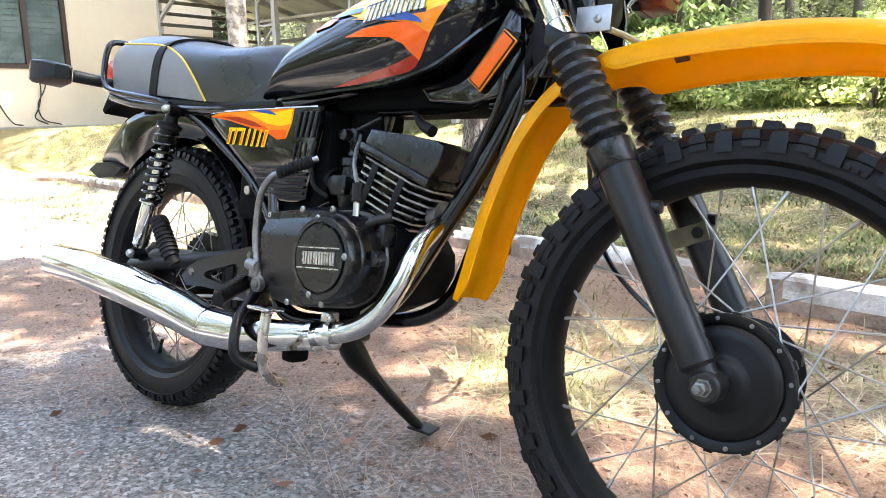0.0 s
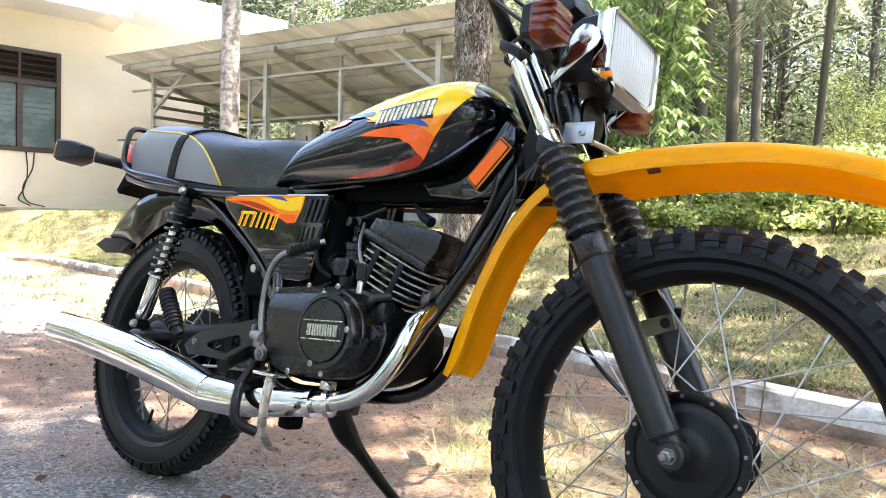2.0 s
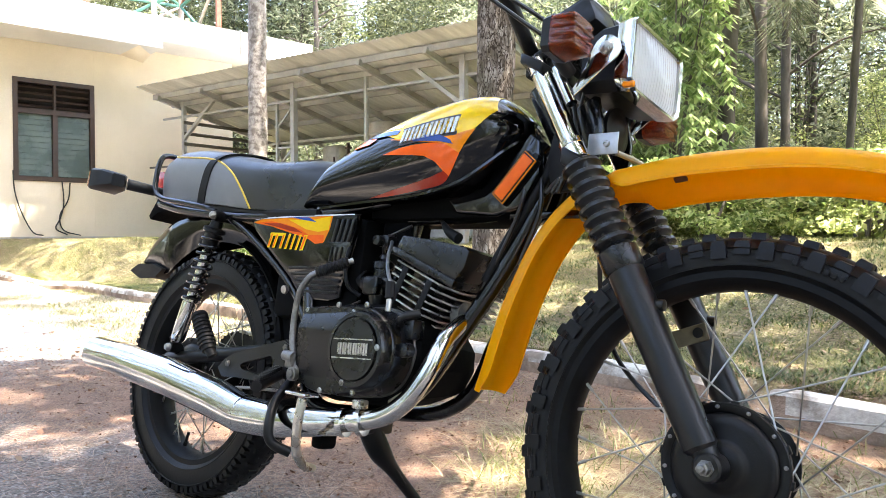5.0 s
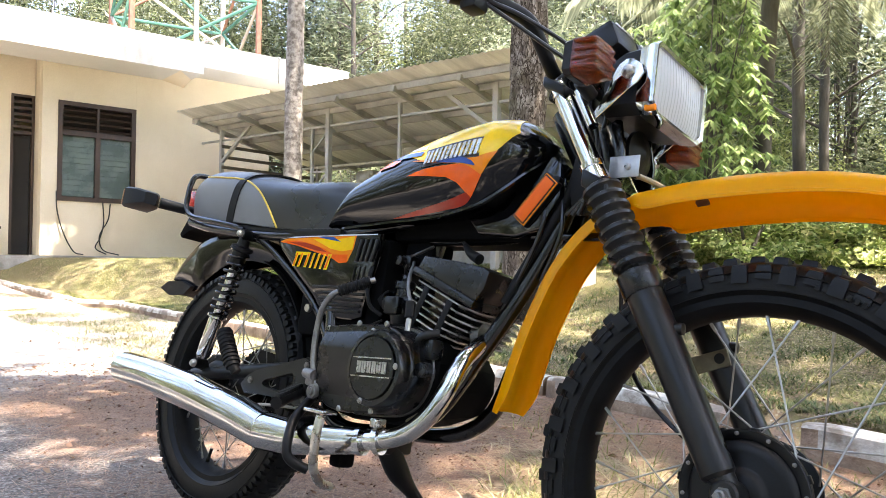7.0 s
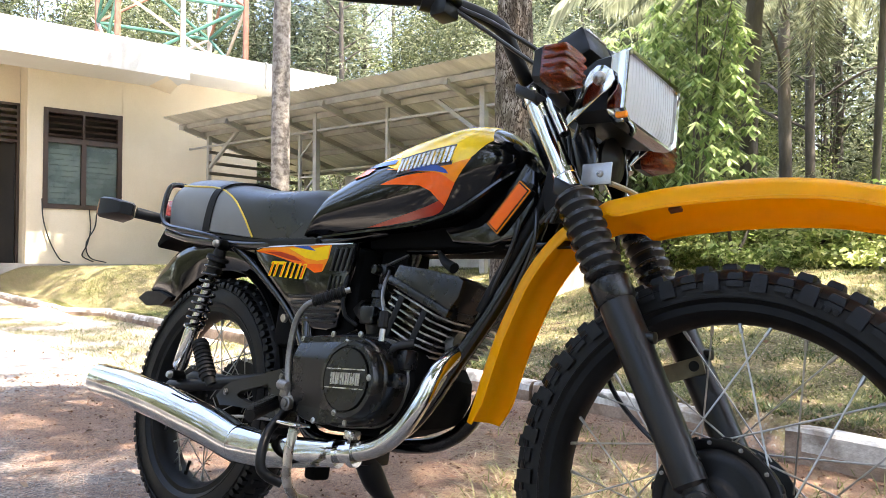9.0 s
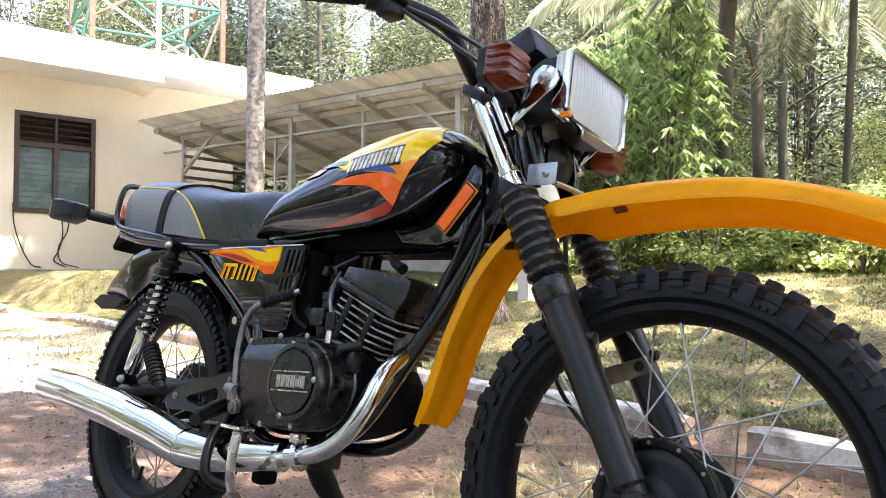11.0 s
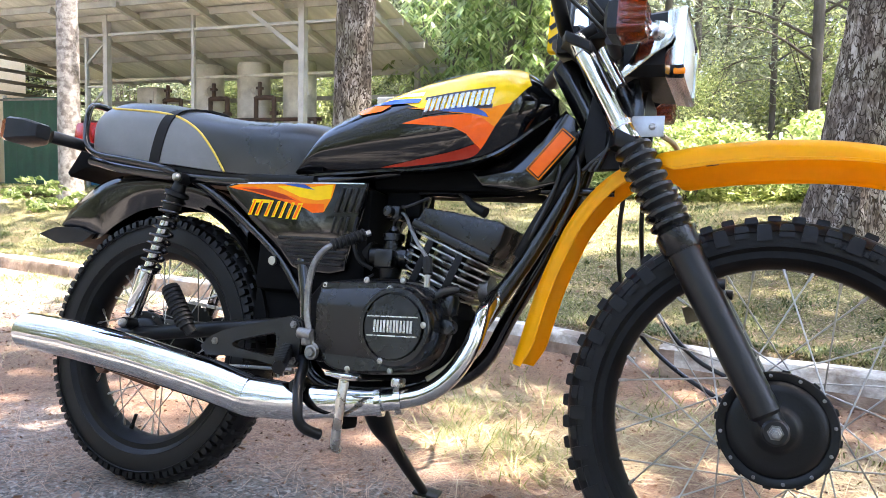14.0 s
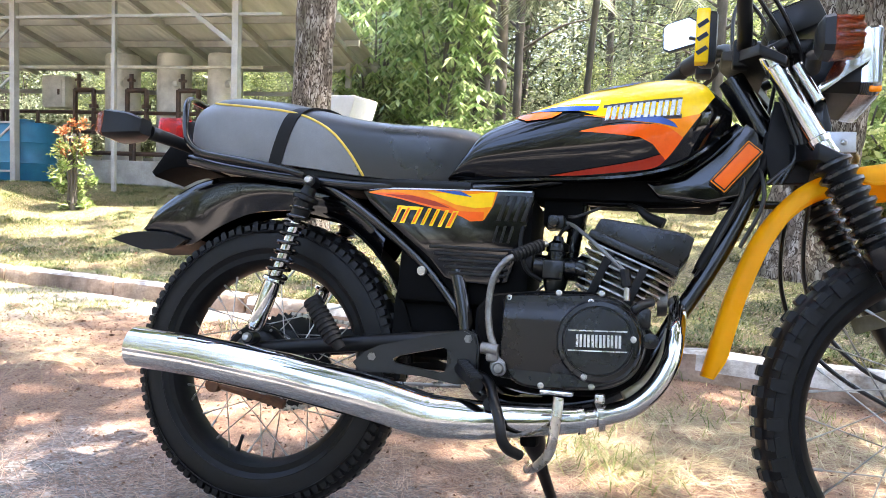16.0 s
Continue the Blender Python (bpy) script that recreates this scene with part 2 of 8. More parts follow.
M["concrete"] = mat("grey_concrete", (0.30, 0.28, 0.25), (0.46, 0.44, 0.40), 5, 0.9, relief=0.6, fine=50, depth=0.006)
M["kerb"] = mat("whitewashed_kerb", (0.24, 0.20, 0.16), (0.66, 0.64, 0.59), 5.5, 0.9, relief=0.7, fine=60, depth=0.006, spread=(0.41, 0.56))
M["kerb_dirty"] = mat("dirty_kerb_side", (0.17, 0.115, 0.080), (0.40, 0.30, 0.225), 7, 0.95, relief=0.8, fine=60, depth=0.008, spread=(0.36, 0.6))
def plated_bark():
    """Flaking bark: pale upright plates parted by dark cracks."""
    m, nt, b = base("plated_pine_bark", 0.95, 0, 0, 0.2)
    tc = nt.nodes.new("ShaderNodeTexCoord")
    mp = nt.nodes.new("ShaderNodeMapping")
    mp.inputs["Scale"].default_value = (1, 1, 0.36)
    nt.links.new(tc.outputs["Object"], mp.inputs["Vector"])
    warp = nt.nodes.new("ShaderNodeTexNoise")
    warp.inputs["Scale"].default_value = 14
    nt.links.new(mp.outputs["Vector"], warp.inputs["Vector"])
    bent = blend(nt, 0.22, mp.outputs["Vector"], warp.outputs["Color"])
    v = nt.nodes.new("ShaderNodeTexVoronoi")
    v.feature = "DISTANCE_TO_EDGE"
    v.inputs["Scale"].default_value = 30
    nt.links.new(bent, v.inputs["Vector"])
    cell = nt.nodes.new("ShaderNodeTexVoronoi")
    cell.inputs["Scale"].default_value = 30
    nt.links.new(bent, cell.inputs["Vector"])
    sep = nt.nodes.new("ShaderNodeSeparateColor")
    nt.links.new(cell.outputs["Color"], sep.inputs[0])
    fine = noise_tex(nt, 60, 4, 0.7, stretch=(1, 1, 0.4))
    streak = noise_tex(nt, 15, 8, 0.74, stretch=(1, 1, 0.38))
    plate = ramp(nt, streak, [(0.34, (0.050, 0.036, 0.028)), (0.45, (0.130, 0.100, 0.080)), (0.52, (0.30, 0.255, 0.215)), (0.58, (0.62, 0.56, 0.50))])
    plate = blend(nt, 0.30, plate, ramp(nt, sep.outputs[0], [(0.0, (0.07, 0.052, 0.040)), (1.0, (0.36, 0.31, 0.26))]))
    plate = blend(nt, grey(nt, fine, 0.0, 0.35), plate, (0.070, 0.050, 0.036))
    plate = blend(nt, grey(nt, noise_tex(nt, 3.2, 4), -0.35, 0.45), plate, (0.10, 0.115, 0.055))
    ragged = nt.nodes.new("ShaderNodeMath")
    ragged.operation = "MULTIPLY_ADD"
    nt.links.new(fine, ragged.inputs[0])
    ragged.inputs[1].default_value = -0.10
    nt.links.new(v.outputs["Distance"], ragged.inputs[2])
    crack = ramp(nt, ragged.outputs[0], [(0.0, (0, 0, 0)), (0.035, (1, 1, 1))])
    nt.links.new(blend(nt, crack, (0.050, 0.037, 0.028), plate), b.inputs["Base Color"])
    add = nt.nodes.new("ShaderNodeMath")
    add.operation = "ADD"
    nt.links.new(crack, add.inputs[0])
    nt.links.new(fine, add.inputs[1])
    bump(nt, b, add.outputs[0], 0.9, 0.012)
    return m


M["bark"] = plated_bark()
M["bark_pale"] = mat("pale_mottled_bark", (0.13, 0.108, 0.092), (0.36, 0.33, 0.295), 15, 0.9, relief=0.8, fine=55, depth=0.008, spread=(0.40, 0.58))
M["bark_far"] = mat("far_bark", (0.060, 0.050, 0.042), (0.155, 0.135, 0.115), 3, 0.95, relief=0.6, fine=20, depth=0.02, stretch=(1, 1, 0.3))
M["tower_red"] = mat("red_oxide_paint", (0.18, 0.075, 0.05), (0.30, 0.14, 0.09), 5, 0.6)
M["tower_green"] = mat("green_tower_paint", (0.03, 0.12, 0.09), (0.06, 0.17, 0.13), 5, 0.6)
M["tower_white"] = mat("white_tower_paint", (0.30, 0.25, 0.21), (0.42, 0.36, 0.31), 5, 0.6)
G = (0.05, 0.10, 0.016)
M["leaf_bush"] = leaf_mat("bush_leaf", [(0.0, (0.11, 0.17, 0.045)), (0.5, (0.30, 0.40, 0.12)), (1.0, (0.60, 0.65, 0.30))], 0.48)
# paler and greyer than the leaf itself: distance haze is in the colour
M["leaf_far"] = leaf_mat("hazed_woodland_leaf", [(0.0, (0.10, 0.13, 0.075)), (0.5, (0.225, 0.26, 0.16)), (1.0, (0.44, 0.47, 0.31))], 0.52)
M["leaf_hand"] = leaf_mat("hand_leaf", [(0.0, (0.085, 0.145, 0.045)), (0.5, (0.27, 0.38, 0.125)), (1.0, (0.58, 0.66, 0.34))], 0.48)
for node in M["leaf_hand"].node_tree.nodes:
    if node.type == "BSDF_PRINCIPLED":
        node.inputs["Roughness"].default_value = 0.30
        socket(node, "Specular IOR Level", "Specular").default_value = 0.8
# undergrowth colour brightened to carry the sunlight on it
M["leaf_under"] = leaf_mat("sun_tinted_undergrowth_leaf", [(0.0, (0.15, 0.21, 0.06)), (0.5, (0.42, 0.48, 0.15)), (1.0, (0.74, 0.74, 0.38))], 0.6)
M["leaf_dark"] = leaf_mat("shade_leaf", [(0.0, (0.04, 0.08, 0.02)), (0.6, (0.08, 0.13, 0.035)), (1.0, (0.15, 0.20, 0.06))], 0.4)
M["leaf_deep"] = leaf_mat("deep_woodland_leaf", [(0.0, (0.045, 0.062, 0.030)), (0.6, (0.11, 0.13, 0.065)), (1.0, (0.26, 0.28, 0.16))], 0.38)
# lit copy of the leaf colour, with sunshine painted in
M["leaf_lime"] = leaf_mat("sun_tinted_leaf", [(0.0, (0.13, 0.18, 0.07)), (0.5, (0.32, 0.385, 0.13)), (1.0, (0.60, 0.62, 0.30))], 0.52)
M["leaf_red"] = leaf_mat("red_shoot_leaf", [(0.0, (0.30, 0.08, 0.03)), (0.5, (0.45, 0.16, 0.06)), (1.0, (0.50, 0.30, 0.12))])
# needle colour greyed and lifted to include haze
M["needle"] = leaf_mat("hazed_pine_needle", [(0.0, (0.12, 0.138, 0.085)), (1.0, (0.29, 0.31, 0.20))], 0.52)
M["grass"] = leaf_mat("grass_blade", [(0.0, (0.08, 0.10, 0.025)), (0.5, (0.20, 0.22, 0.065)), (1.0, (0.48, 0.43, 0.22))])
M["grass_dark"] = leaf_mat("moss_green_blade", [(0.0, (0.035, 0.06, 0.015)), (0.6, (0.08, 0.12, 0.03)), (1.0, (0.17, 0.20, 0.06))], 0.3)
M["straw"] = leaf_mat("dry_straw", [(0.0, (0.30, 0.22, 0.12)), (0.5, (0.50, 0.42, 0.25)), (1.0, (0.66, 0.58, 0.40))], 0.15)
M["litter"] = leaf_mat("dry_needle", [(0.0, (0.09, 0.045, 0.025)), (0.5, (0.30, 0.16, 0.10)), (1.0, (0.62, 0.45, 0.32))], 0.1)


def ground_material():
    """Asphalt, needle-strewn red soil along the kerb, and mossy lawn behind it, each to its own outline."""
    m, nt, b = base("ground", 0.92, 0, 0, 0.25)
    geo = nt.nodes.new("ShaderNodeNewGeometry")
    sep = nt.nodes.new("ShaderNodeSeparateXYZ")
    nt.links.new(geo.outputs["Position"], sep.inputs[0])

    def math_node(op, a, c):
        n = nt.nodes.new("ShaderNodeMath")
        n.operation = op
        for s, v in zip(n.inputs, (a, c)):
            if isinstance(v, (int, float)):
                s.default_value = v
            else:
                nt.links.new(v, s)
        return n.outputs[0]

    def step(v, lo, hi):
        n = nt.nodes.new("ShaderNodeMapRange")
        n.inputs["From Min"].default_value, n.inputs["From Max"].default_value = lo, hi
        nt.links.new(v, n.inputs["Value"])
        return n.outputs["Result"]

    wob = math_node("MULTIPLY", math_node("SUBTRACT", noise_tex(nt, 1.6, 6, 0.7), 0.5), 1.2)
    x, y = sep.outputs["X"], sep.outputs["Y"]
    beyond = math_node("SUBTRACT", math_node("ADD", y, math_node("MULTIPLY", x, 0.135)), 2.03)
    turn = math_node("MULTIPLY", math_node("MAXIMUM", math_node("SUBTRACT", math_node("MULTIPLY", x, -1.0), 7.6), 0.0), 0.405)
    beyond = math_node("ADD", beyond, turn)
    chips = noise_tex(nt, 55, 4, 0.7)
    fine = noise_tex(nt, 190, 3, 0.7)
    asphalt = ramp(nt, noise_tex(nt, 2.6, 6, 0.7), [(0.3, (0.150, 0.136, 0.126)), (0.7, (0.262, 0.242, 0.226))])
    asphalt = blend(nt, step(chips, 0.52, 0.68), asphalt, (0.40, 0.36, 0.325))
    asphalt = blend(nt, step(fine, 0.55, 0.40), asphalt, (0.060, 0.056, 0.052))
    stone = nt.nodes.new("ShaderNodeTexVoronoi")
    stone.inputs["Scale"].default_value = 125
    nt.links.new(geo.outputs["Position"], stone.inputs["Vector"])
    tone = nt.nodes.new("ShaderNodeSeparateColor")
    nt.links.new(stone.outputs["Color"], tone.inputs[0])
    grit = ramp(nt, tone.outputs[0], [(0.0, (0.035, 0.033, 0.031)), (0.45, (0.165, 0.150, 0.138)), (0.82, (0.34, 0.315, 0.29)), (1.0, (0.58, 0.55, 0.51))])
    asphalt = blend(nt, 0.52, asphalt, grit)
    soil = ramp(nt, noise_tex(nt, 4.5, 7, 0.75), [(0.3, (0.20, 0.118, 0.080)), (0.5, (0.37, 0.255, 0.19)), (0.72, (0.54, 0.43, 0.355))])
    soil = blend(nt, step(chips, 0.55, 0.75), soil, (0.13, 0.075, 0.05))
    soil = blend(nt, step(tone.outputs[1], 0.72, 0.9), soil, grit)
    lawn = ramp(nt, noise_tex(nt, 3.0, 7, 0.75), [(0.28, (0.19, 0.135, 0.08)), (0.48, (0.165, 0.145, 0.062)), (0.7, (0.165, 0.18, 0.06))])
    lawn = blend(nt, step(chips, 0.5, 0.7), lawn, (0.10, 0.085, 0.035))
    lawn = blend(nt, step(tone.outputs[2], 0.62, 0.8), lawn, (0.045, 0.038, 0.02))
    lawn = blend(nt, step(tone.outputs[1], 0.86, 0.95), lawn, (0.46, 0.40, 0.26))
    near = math_node("ADD", y, wob)
    # soil strip along the kerb, widest beside the parked machine
    inner = math_node("MINIMUM", step(near, 0.08, 0.80), step(math_node("ADD", x, wob), -1.7, -0.9))
    strip = step(math_node("ADD", beyond, math_node("MULTIPLY", wob, 0.5)), -0.75, -0.35)
    col = blend(nt, math_node("MAXIMUM", inner, strip), asphalt, soil)
    # pale dust, its colour lightened to brighten the sunlit stretch of road
    dusty = math_node("MULTIPLY", step(math_node("ADD", x, wob), -1.0, -1.9), step(near, 0.5, 0.95))
    sunlit_dust = ramp(nt, noise_tex(nt, 7, 6, 0.75), [(0.32, (0.34, 0.28, 0.235)), (0.6, (0.58, 0.52, 0.46))])
    col = blend(nt, math_node("MULTIPLY", dusty, 0.85), col, blend(nt, step(chips, 0.56, 0.72), sunlit_dust, (0.26, 0.20, 0.16)))
    tufts = step(noise_tex(nt, 2.1, 5, 0.7), 0.54, 0.62)
    col = blend(nt, math_node("MULTIPLY", math_node("MULTIPLY", strip, tufts), 0.6), col, (0.17, 0.18, 0.05))
    col = blend(nt, step(beyond, 0.0, 0.12), col, lawn)
    nt.links.new(col, b.inputs["Base Color"])
    bump(nt, b, math_node("ADD", chips, math_node("MULTIPLY", fine, 0.5)), 0.7, 0.008)
    return m


M["ground"] = ground_material()


# ---- building blocks ----
def finish(bm, name, material, sharp=38.0):
    bmesh.ops.recalc_face_normals(bm, faces=bm.faces[:])
    me = bpy.data.meshes.new(name)
    bm.to_mesh(me)
    bm.free()
    for p in me.polygons:
        p.use_smooth = True
    me.set_sharp_from_angle(angle=radians(sharp))
    for m in (material if isinstance(material, (list, tuple)) else [material]):
        me.materials.append(m)
    return me


def part(name, bm, material, parent, label="", at=None, sharp=38.0):
    me = bm if isinstance(bm, bpy.types.Mesh) else finish(bm, name, material, sharp)
    ob = new(name, me)
    ob.parent = parent
    if at is not None:
        ob.matrix_local = at
    return tagged(ob, label)


def thing(name, label, category, group="", kind="", at=None, bm=None, material=None, sharp=38.0):
    ob = new(name, finish(bm, name, material, sharp) if bm else None)
    if at is not None:
        ob.matrix_world = at
    return tagged(ob, label, category, group, kind)


def box(bm, lo, hi, bevel=0.0, m=None, seg=2):
    lo, hi = Vector(lo), Vector(hi)
    size = hi - lo
    got = bmesh.ops.create_cube(bm, size=1.0, matrix=Matrix.Translation((lo + hi) / 2) @ Matrix.Diagonal((*size, 1)))
    vs = got["verts"]
    if bevel:
        es = list({e for v in vs for e in v.link_edges})
        r = bmesh.ops.bevel(bm, geom=es, offset=bevel, segments=seg, profile=0.5, affect="EDGES")
        vs = list({v for f in r["faces"] for v in f.verts} | {v for v in vs if v.is_valid})
        todo, seen = list(vs), set(vs)
        while todo:
            v = todo.pop()
            for e in v.link_edges:
                o = e.other_vert(v)
                if o not in seen:
                    seen.add(o)
                    todo.append(o)
        vs = list(seen)
    if m is not None:
        bmesh.ops.transform(bm, matrix=m, verts=vs)
    return vs


def skin(bm, rings, closed=True, caps=True, mat_index=0):
    rows = [[bm.verts.new(p) for p in r] for r in rings]
    n = len(rows[0])
    for a, b in zip(rows, rows[1:]):
        for i in range(n if closed else n - 1):
            f = bm.faces.new((a[i], a[(i + 1) % n], b[(i + 1) % n], b[i]))
            f.material_index = mat_index
    if caps and closed:
        bm.faces.new(rows[0][::-1]).material_index = mat_index
        bm.faces.new(rows[-1]).material_index = mat_index
    return rows


def spline(pts, n=6):
    """Points along a smooth line through pts (of any dimension)."""
    p = [np.array(q, float) for q in pts]
    p = [2 * p[0] - p[1]] + p + [2 * p[-1] - p[-2]]
    out = []
    for i in range(1, len(p) - 2):
        for k in range(n):
            t = k / n
            a, b, c, d = p[i - 1:i + 3]
            out.append(0.5 * (2 * b + (c - a) * t + (2 * a - 5 * b + 4 * c - d) * t * t + (3 * b - a - 3 * c + d) * t ** 3))
    return out + [p[-2]]


def tube(bm, pts, r, seg=10, n=5, squash=None, caps=True):
    """A round bar along a smooth line; r may be a number or one for each point."""
    rs = r if isinstance(r, (list, tuple)) else [r] * len(pts)
    line = spline([(*p, q) for p, q in zip(pts, rs)], n) if n > 1 else [np.array((*p, q), float) for p, q in zip(pts, rs)]
    rings, prev = [], None
    for i, q in enumerate(line):
        c = Vector(q[:3])
        d = Vector(line[min(i + 1, len(line) - 1)][:3]) - Vector(line[max(i - 1, 0)][:3])
        d.normalize()
        if prev is None:
            up = Vector((0, 1, 0)) if abs(d.y) < 0.9 else Vector((1, 0, 0))
            a = d.cross(up).normalized()
        else:
            a = (prev - d * prev.dot(d)).normalized()
        prev = a
        b = d.cross(a)
        ka, kb = squash or (1, 1)
        rings.append([c + a * (math.cos(2 * math.pi * k / seg) * q[3] * ka) + b * (math.sin(2 * math.pi * k / seg) * q[3] * kb) for k in range(seg)])
    skin(bm, rings, True, caps)


def lathe(bm, prof, centre=(0, 0, 0), axis="y", seg=32, closed=False):
    """Turns a profile of (distance along the axis, radius) round the axis; ends at radius 0 close it."""
    c = Vector(centre)

    def spot(a, r, k):
        s, t = math.cos(2 * math.pi * k / seg) * r, math.sin(2 * math.pi * k / seg) * r
        return c + (Vector((s, a, t)) if axis == "y" else Vector((a, s, t)) if axis == "x" else Vector((s, t, a)))

    rings = [[spot(a, max(r, 1e-5), k) for k in range(seg)] for a, r in prof]
    if closed:
        rings.append([spot(prof[0][0], prof[0][1], k) for k in range(seg)])
    skin(bm, rings, True, not closed)
    if closed:
        bmesh.ops.remove_doubles(bm, verts=bm.verts[:], dist=1e-6)


def rod(bm, a, b, r, seg=8):
    tube(bm, [a, b], r, seg, 1)


def prism(bm, outline, y0, y1, bevel=0.0, hole=None):
    """A plate: an outline in x and z, from y0 to y1."""
    vs = [bm.verts.new((x, y0, z)) for x, z in outline]
    f = bm.faces.new(vs)
    ext = bmesh.ops.extrude_face_region(bm, geom=[f])
    top = [v for v in ext["geom"] if isinstance(v, bmesh.types.BMVert)]
    bmesh.ops.translate(bm, verts=top, vec=(0, y1 - y0, 0))
    if bevel:
        es = [e for e in bm.edges if (e.verts[0] in vs) == (e.verts[1] in vs) and (e.verts[0] in vs or e.verts[0] in top)]
        bmesh.ops.bevel(bm, geom=es, offset=bevel, segments=2, profile=0.5, affect="EDGES")


def ring_plate(bm, outer, inner, y0, y1):
    """A plate with a window: two outlines with as many points each."""
    n = len(outer)
    rows = [[bm.verts.new((x, y, z)) for x, z in o] for o, y in ((outer, y0), (inner, y0), (inner, y1), (outer, y1))]
    for a, b in ((0, 1), (1, 2), (2, 3), (3, 0)):
        for i in range(n):
            bm.faces.new((rows[a][i], rows[a][(i + 1) % n], rows[b][(i + 1) % n], rows[b][i]))


def B():
    return bmesh.new()


def smoothstep(v):
    v = min(max(v, 0.0), 1.0)
    return v * v * (3 - 2 * v)


# ---- ground ----
def kerb_y(x):
    return 2.03 - 0.135 * x - 0.405 * max(0.0, -x - 7.6)


def slope_up(x):
    """The road climbs a little towards the building."""
    return 0.125 * min(max(0.0, -x - 8.3), 2.4)


def ground_z(x, y):
    d = y - kerb_y(x)
    bumpy = noise.noise(Vector((x * 1.3, y * 1.3, 0))) * 0.006 + noise.noise(Vector((x * 5, y * 5, 3))) * 0.003
    if d < 0.06:
        return -0.030 * smoothstep(x / 1.3) + bumpy + slope_up(x)
    rise = 0.070 + 0.55 * smoothstep(d / (4.6 - 3.5 * smoothstep((-x - 5) / 3.2)))
    rise = max(rise, slope_up(x) + 0.09)
    return rise + bumpy * 3 + 0.02 * max(0.0, d - 16)


def ground():
    def axis(lo, hi, fine_lo, fine_hi, step):
        a = list(np.arange(fine_lo, fine_hi, step))
        v, s = fine_lo, step
        left = []
        while v > lo:
            s *= 1.25
            v -= s
            left.append(v)
        v, s = fine_hi, step
        right = [fine_hi]
        while v < hi:
            s *= 1.25
            v += s
            right.append(v)
        return left[::-1] + a + right

    xs, ys = axis(-140, 140, -4.0, 2.8, 0.06), axis(-90, 170, -1.0, 3.4, 0.06)
    verts = [(x, y, ground_z(x, y)) for y in ys for x in xs]
    w = len(xs)
    faces = [(j * w + i, j * w + i + 1, (j + 1) * w + i + 1, (j + 1) * w + i) for j in range(len(ys) - 1) for i in range(w - 1)]
    me = bpy.data.meshes.new("ground")
    me.from_pydata(verts, [], faces)
    for p in me.polygons:
        p.use_smooth = True
    me.materials.append(M["ground"])
    tagged(new("ground", me), "worn grey asphalt, red soil strewn with needles, mossy lawn", "ground", kind="structure")


ground()


def kerb_line():
    root = thing("kerb", "low concrete kerb with flaking whitewash beside the lawn", "kerb", kind="structure")
    rnd = random.Random(4)
    x = -10.4
    spans = []
    while x < 0.55:
        spans.append((x, min(x + 0.98, 0.62)))
        x += 1.0
    x = 0.85
    while x < 9:
        spans.append((x, x + 0.98))
        x += 1.0
    for a, b in spans:
        bm = B()
        n = max(2, int((b - a) / 0.06))
        rings = []
        h = (0.096 if a < 0.8 else 0.128) + rnd.uniform(-0.006, 0.006)
        for i in range(n + 1):
            s = a + (b - a) * i / n
            j = lambda k: noise.noise(Vector((s * 7, k * 3.1, a))) * 0.007
            end = 0.006 if i in (0, n) else 0.0
            prof = [(-0.058 + j(0), -0.16), (-0.058 + j(1) + end, 0.05), (-0.052 + j(2) + end, h - 0.012 - end), (-0.040 + end, h + j(3) - end), (0.0, h + 0.003 + j(4) - end),
                    (0.042 - end, h + j(5) - end), (0.055 - end, h - 0.014 - end), (0.058, 0.03), (0.058, -0.16)]
            rings.append([(s, kerb_y(s) + py - (0.06 if s > 0.8 else 0.0), pz - 0.03 * smoothstep(s / 1.3) + slope_up(s)) for py, pz in prof])
        skin(bm, rings)
        for f in bm.faces:
            c = f.calc_center_median()
            f.material_index = 0 if c.z - slope_up(c.x) + 0.03 * smoothstep(c.x / 1.3) > h - (0.03 if c.x < 0.8 else 0.045) else 1
        part("kerb_stone", bm, [M["kerb"], M["kerb_dirty"]], root)


# ---- building ----
FAC = Matrix.Translation((-10.87, 4.72, 0)) @ pose(0, 0, 0, 0, 0, 83)   # x along the front, y into the building, z up


def facade(bm, lo, hi, bevel=0.0):
    box(bm, lo, hi, bevel, FAC)


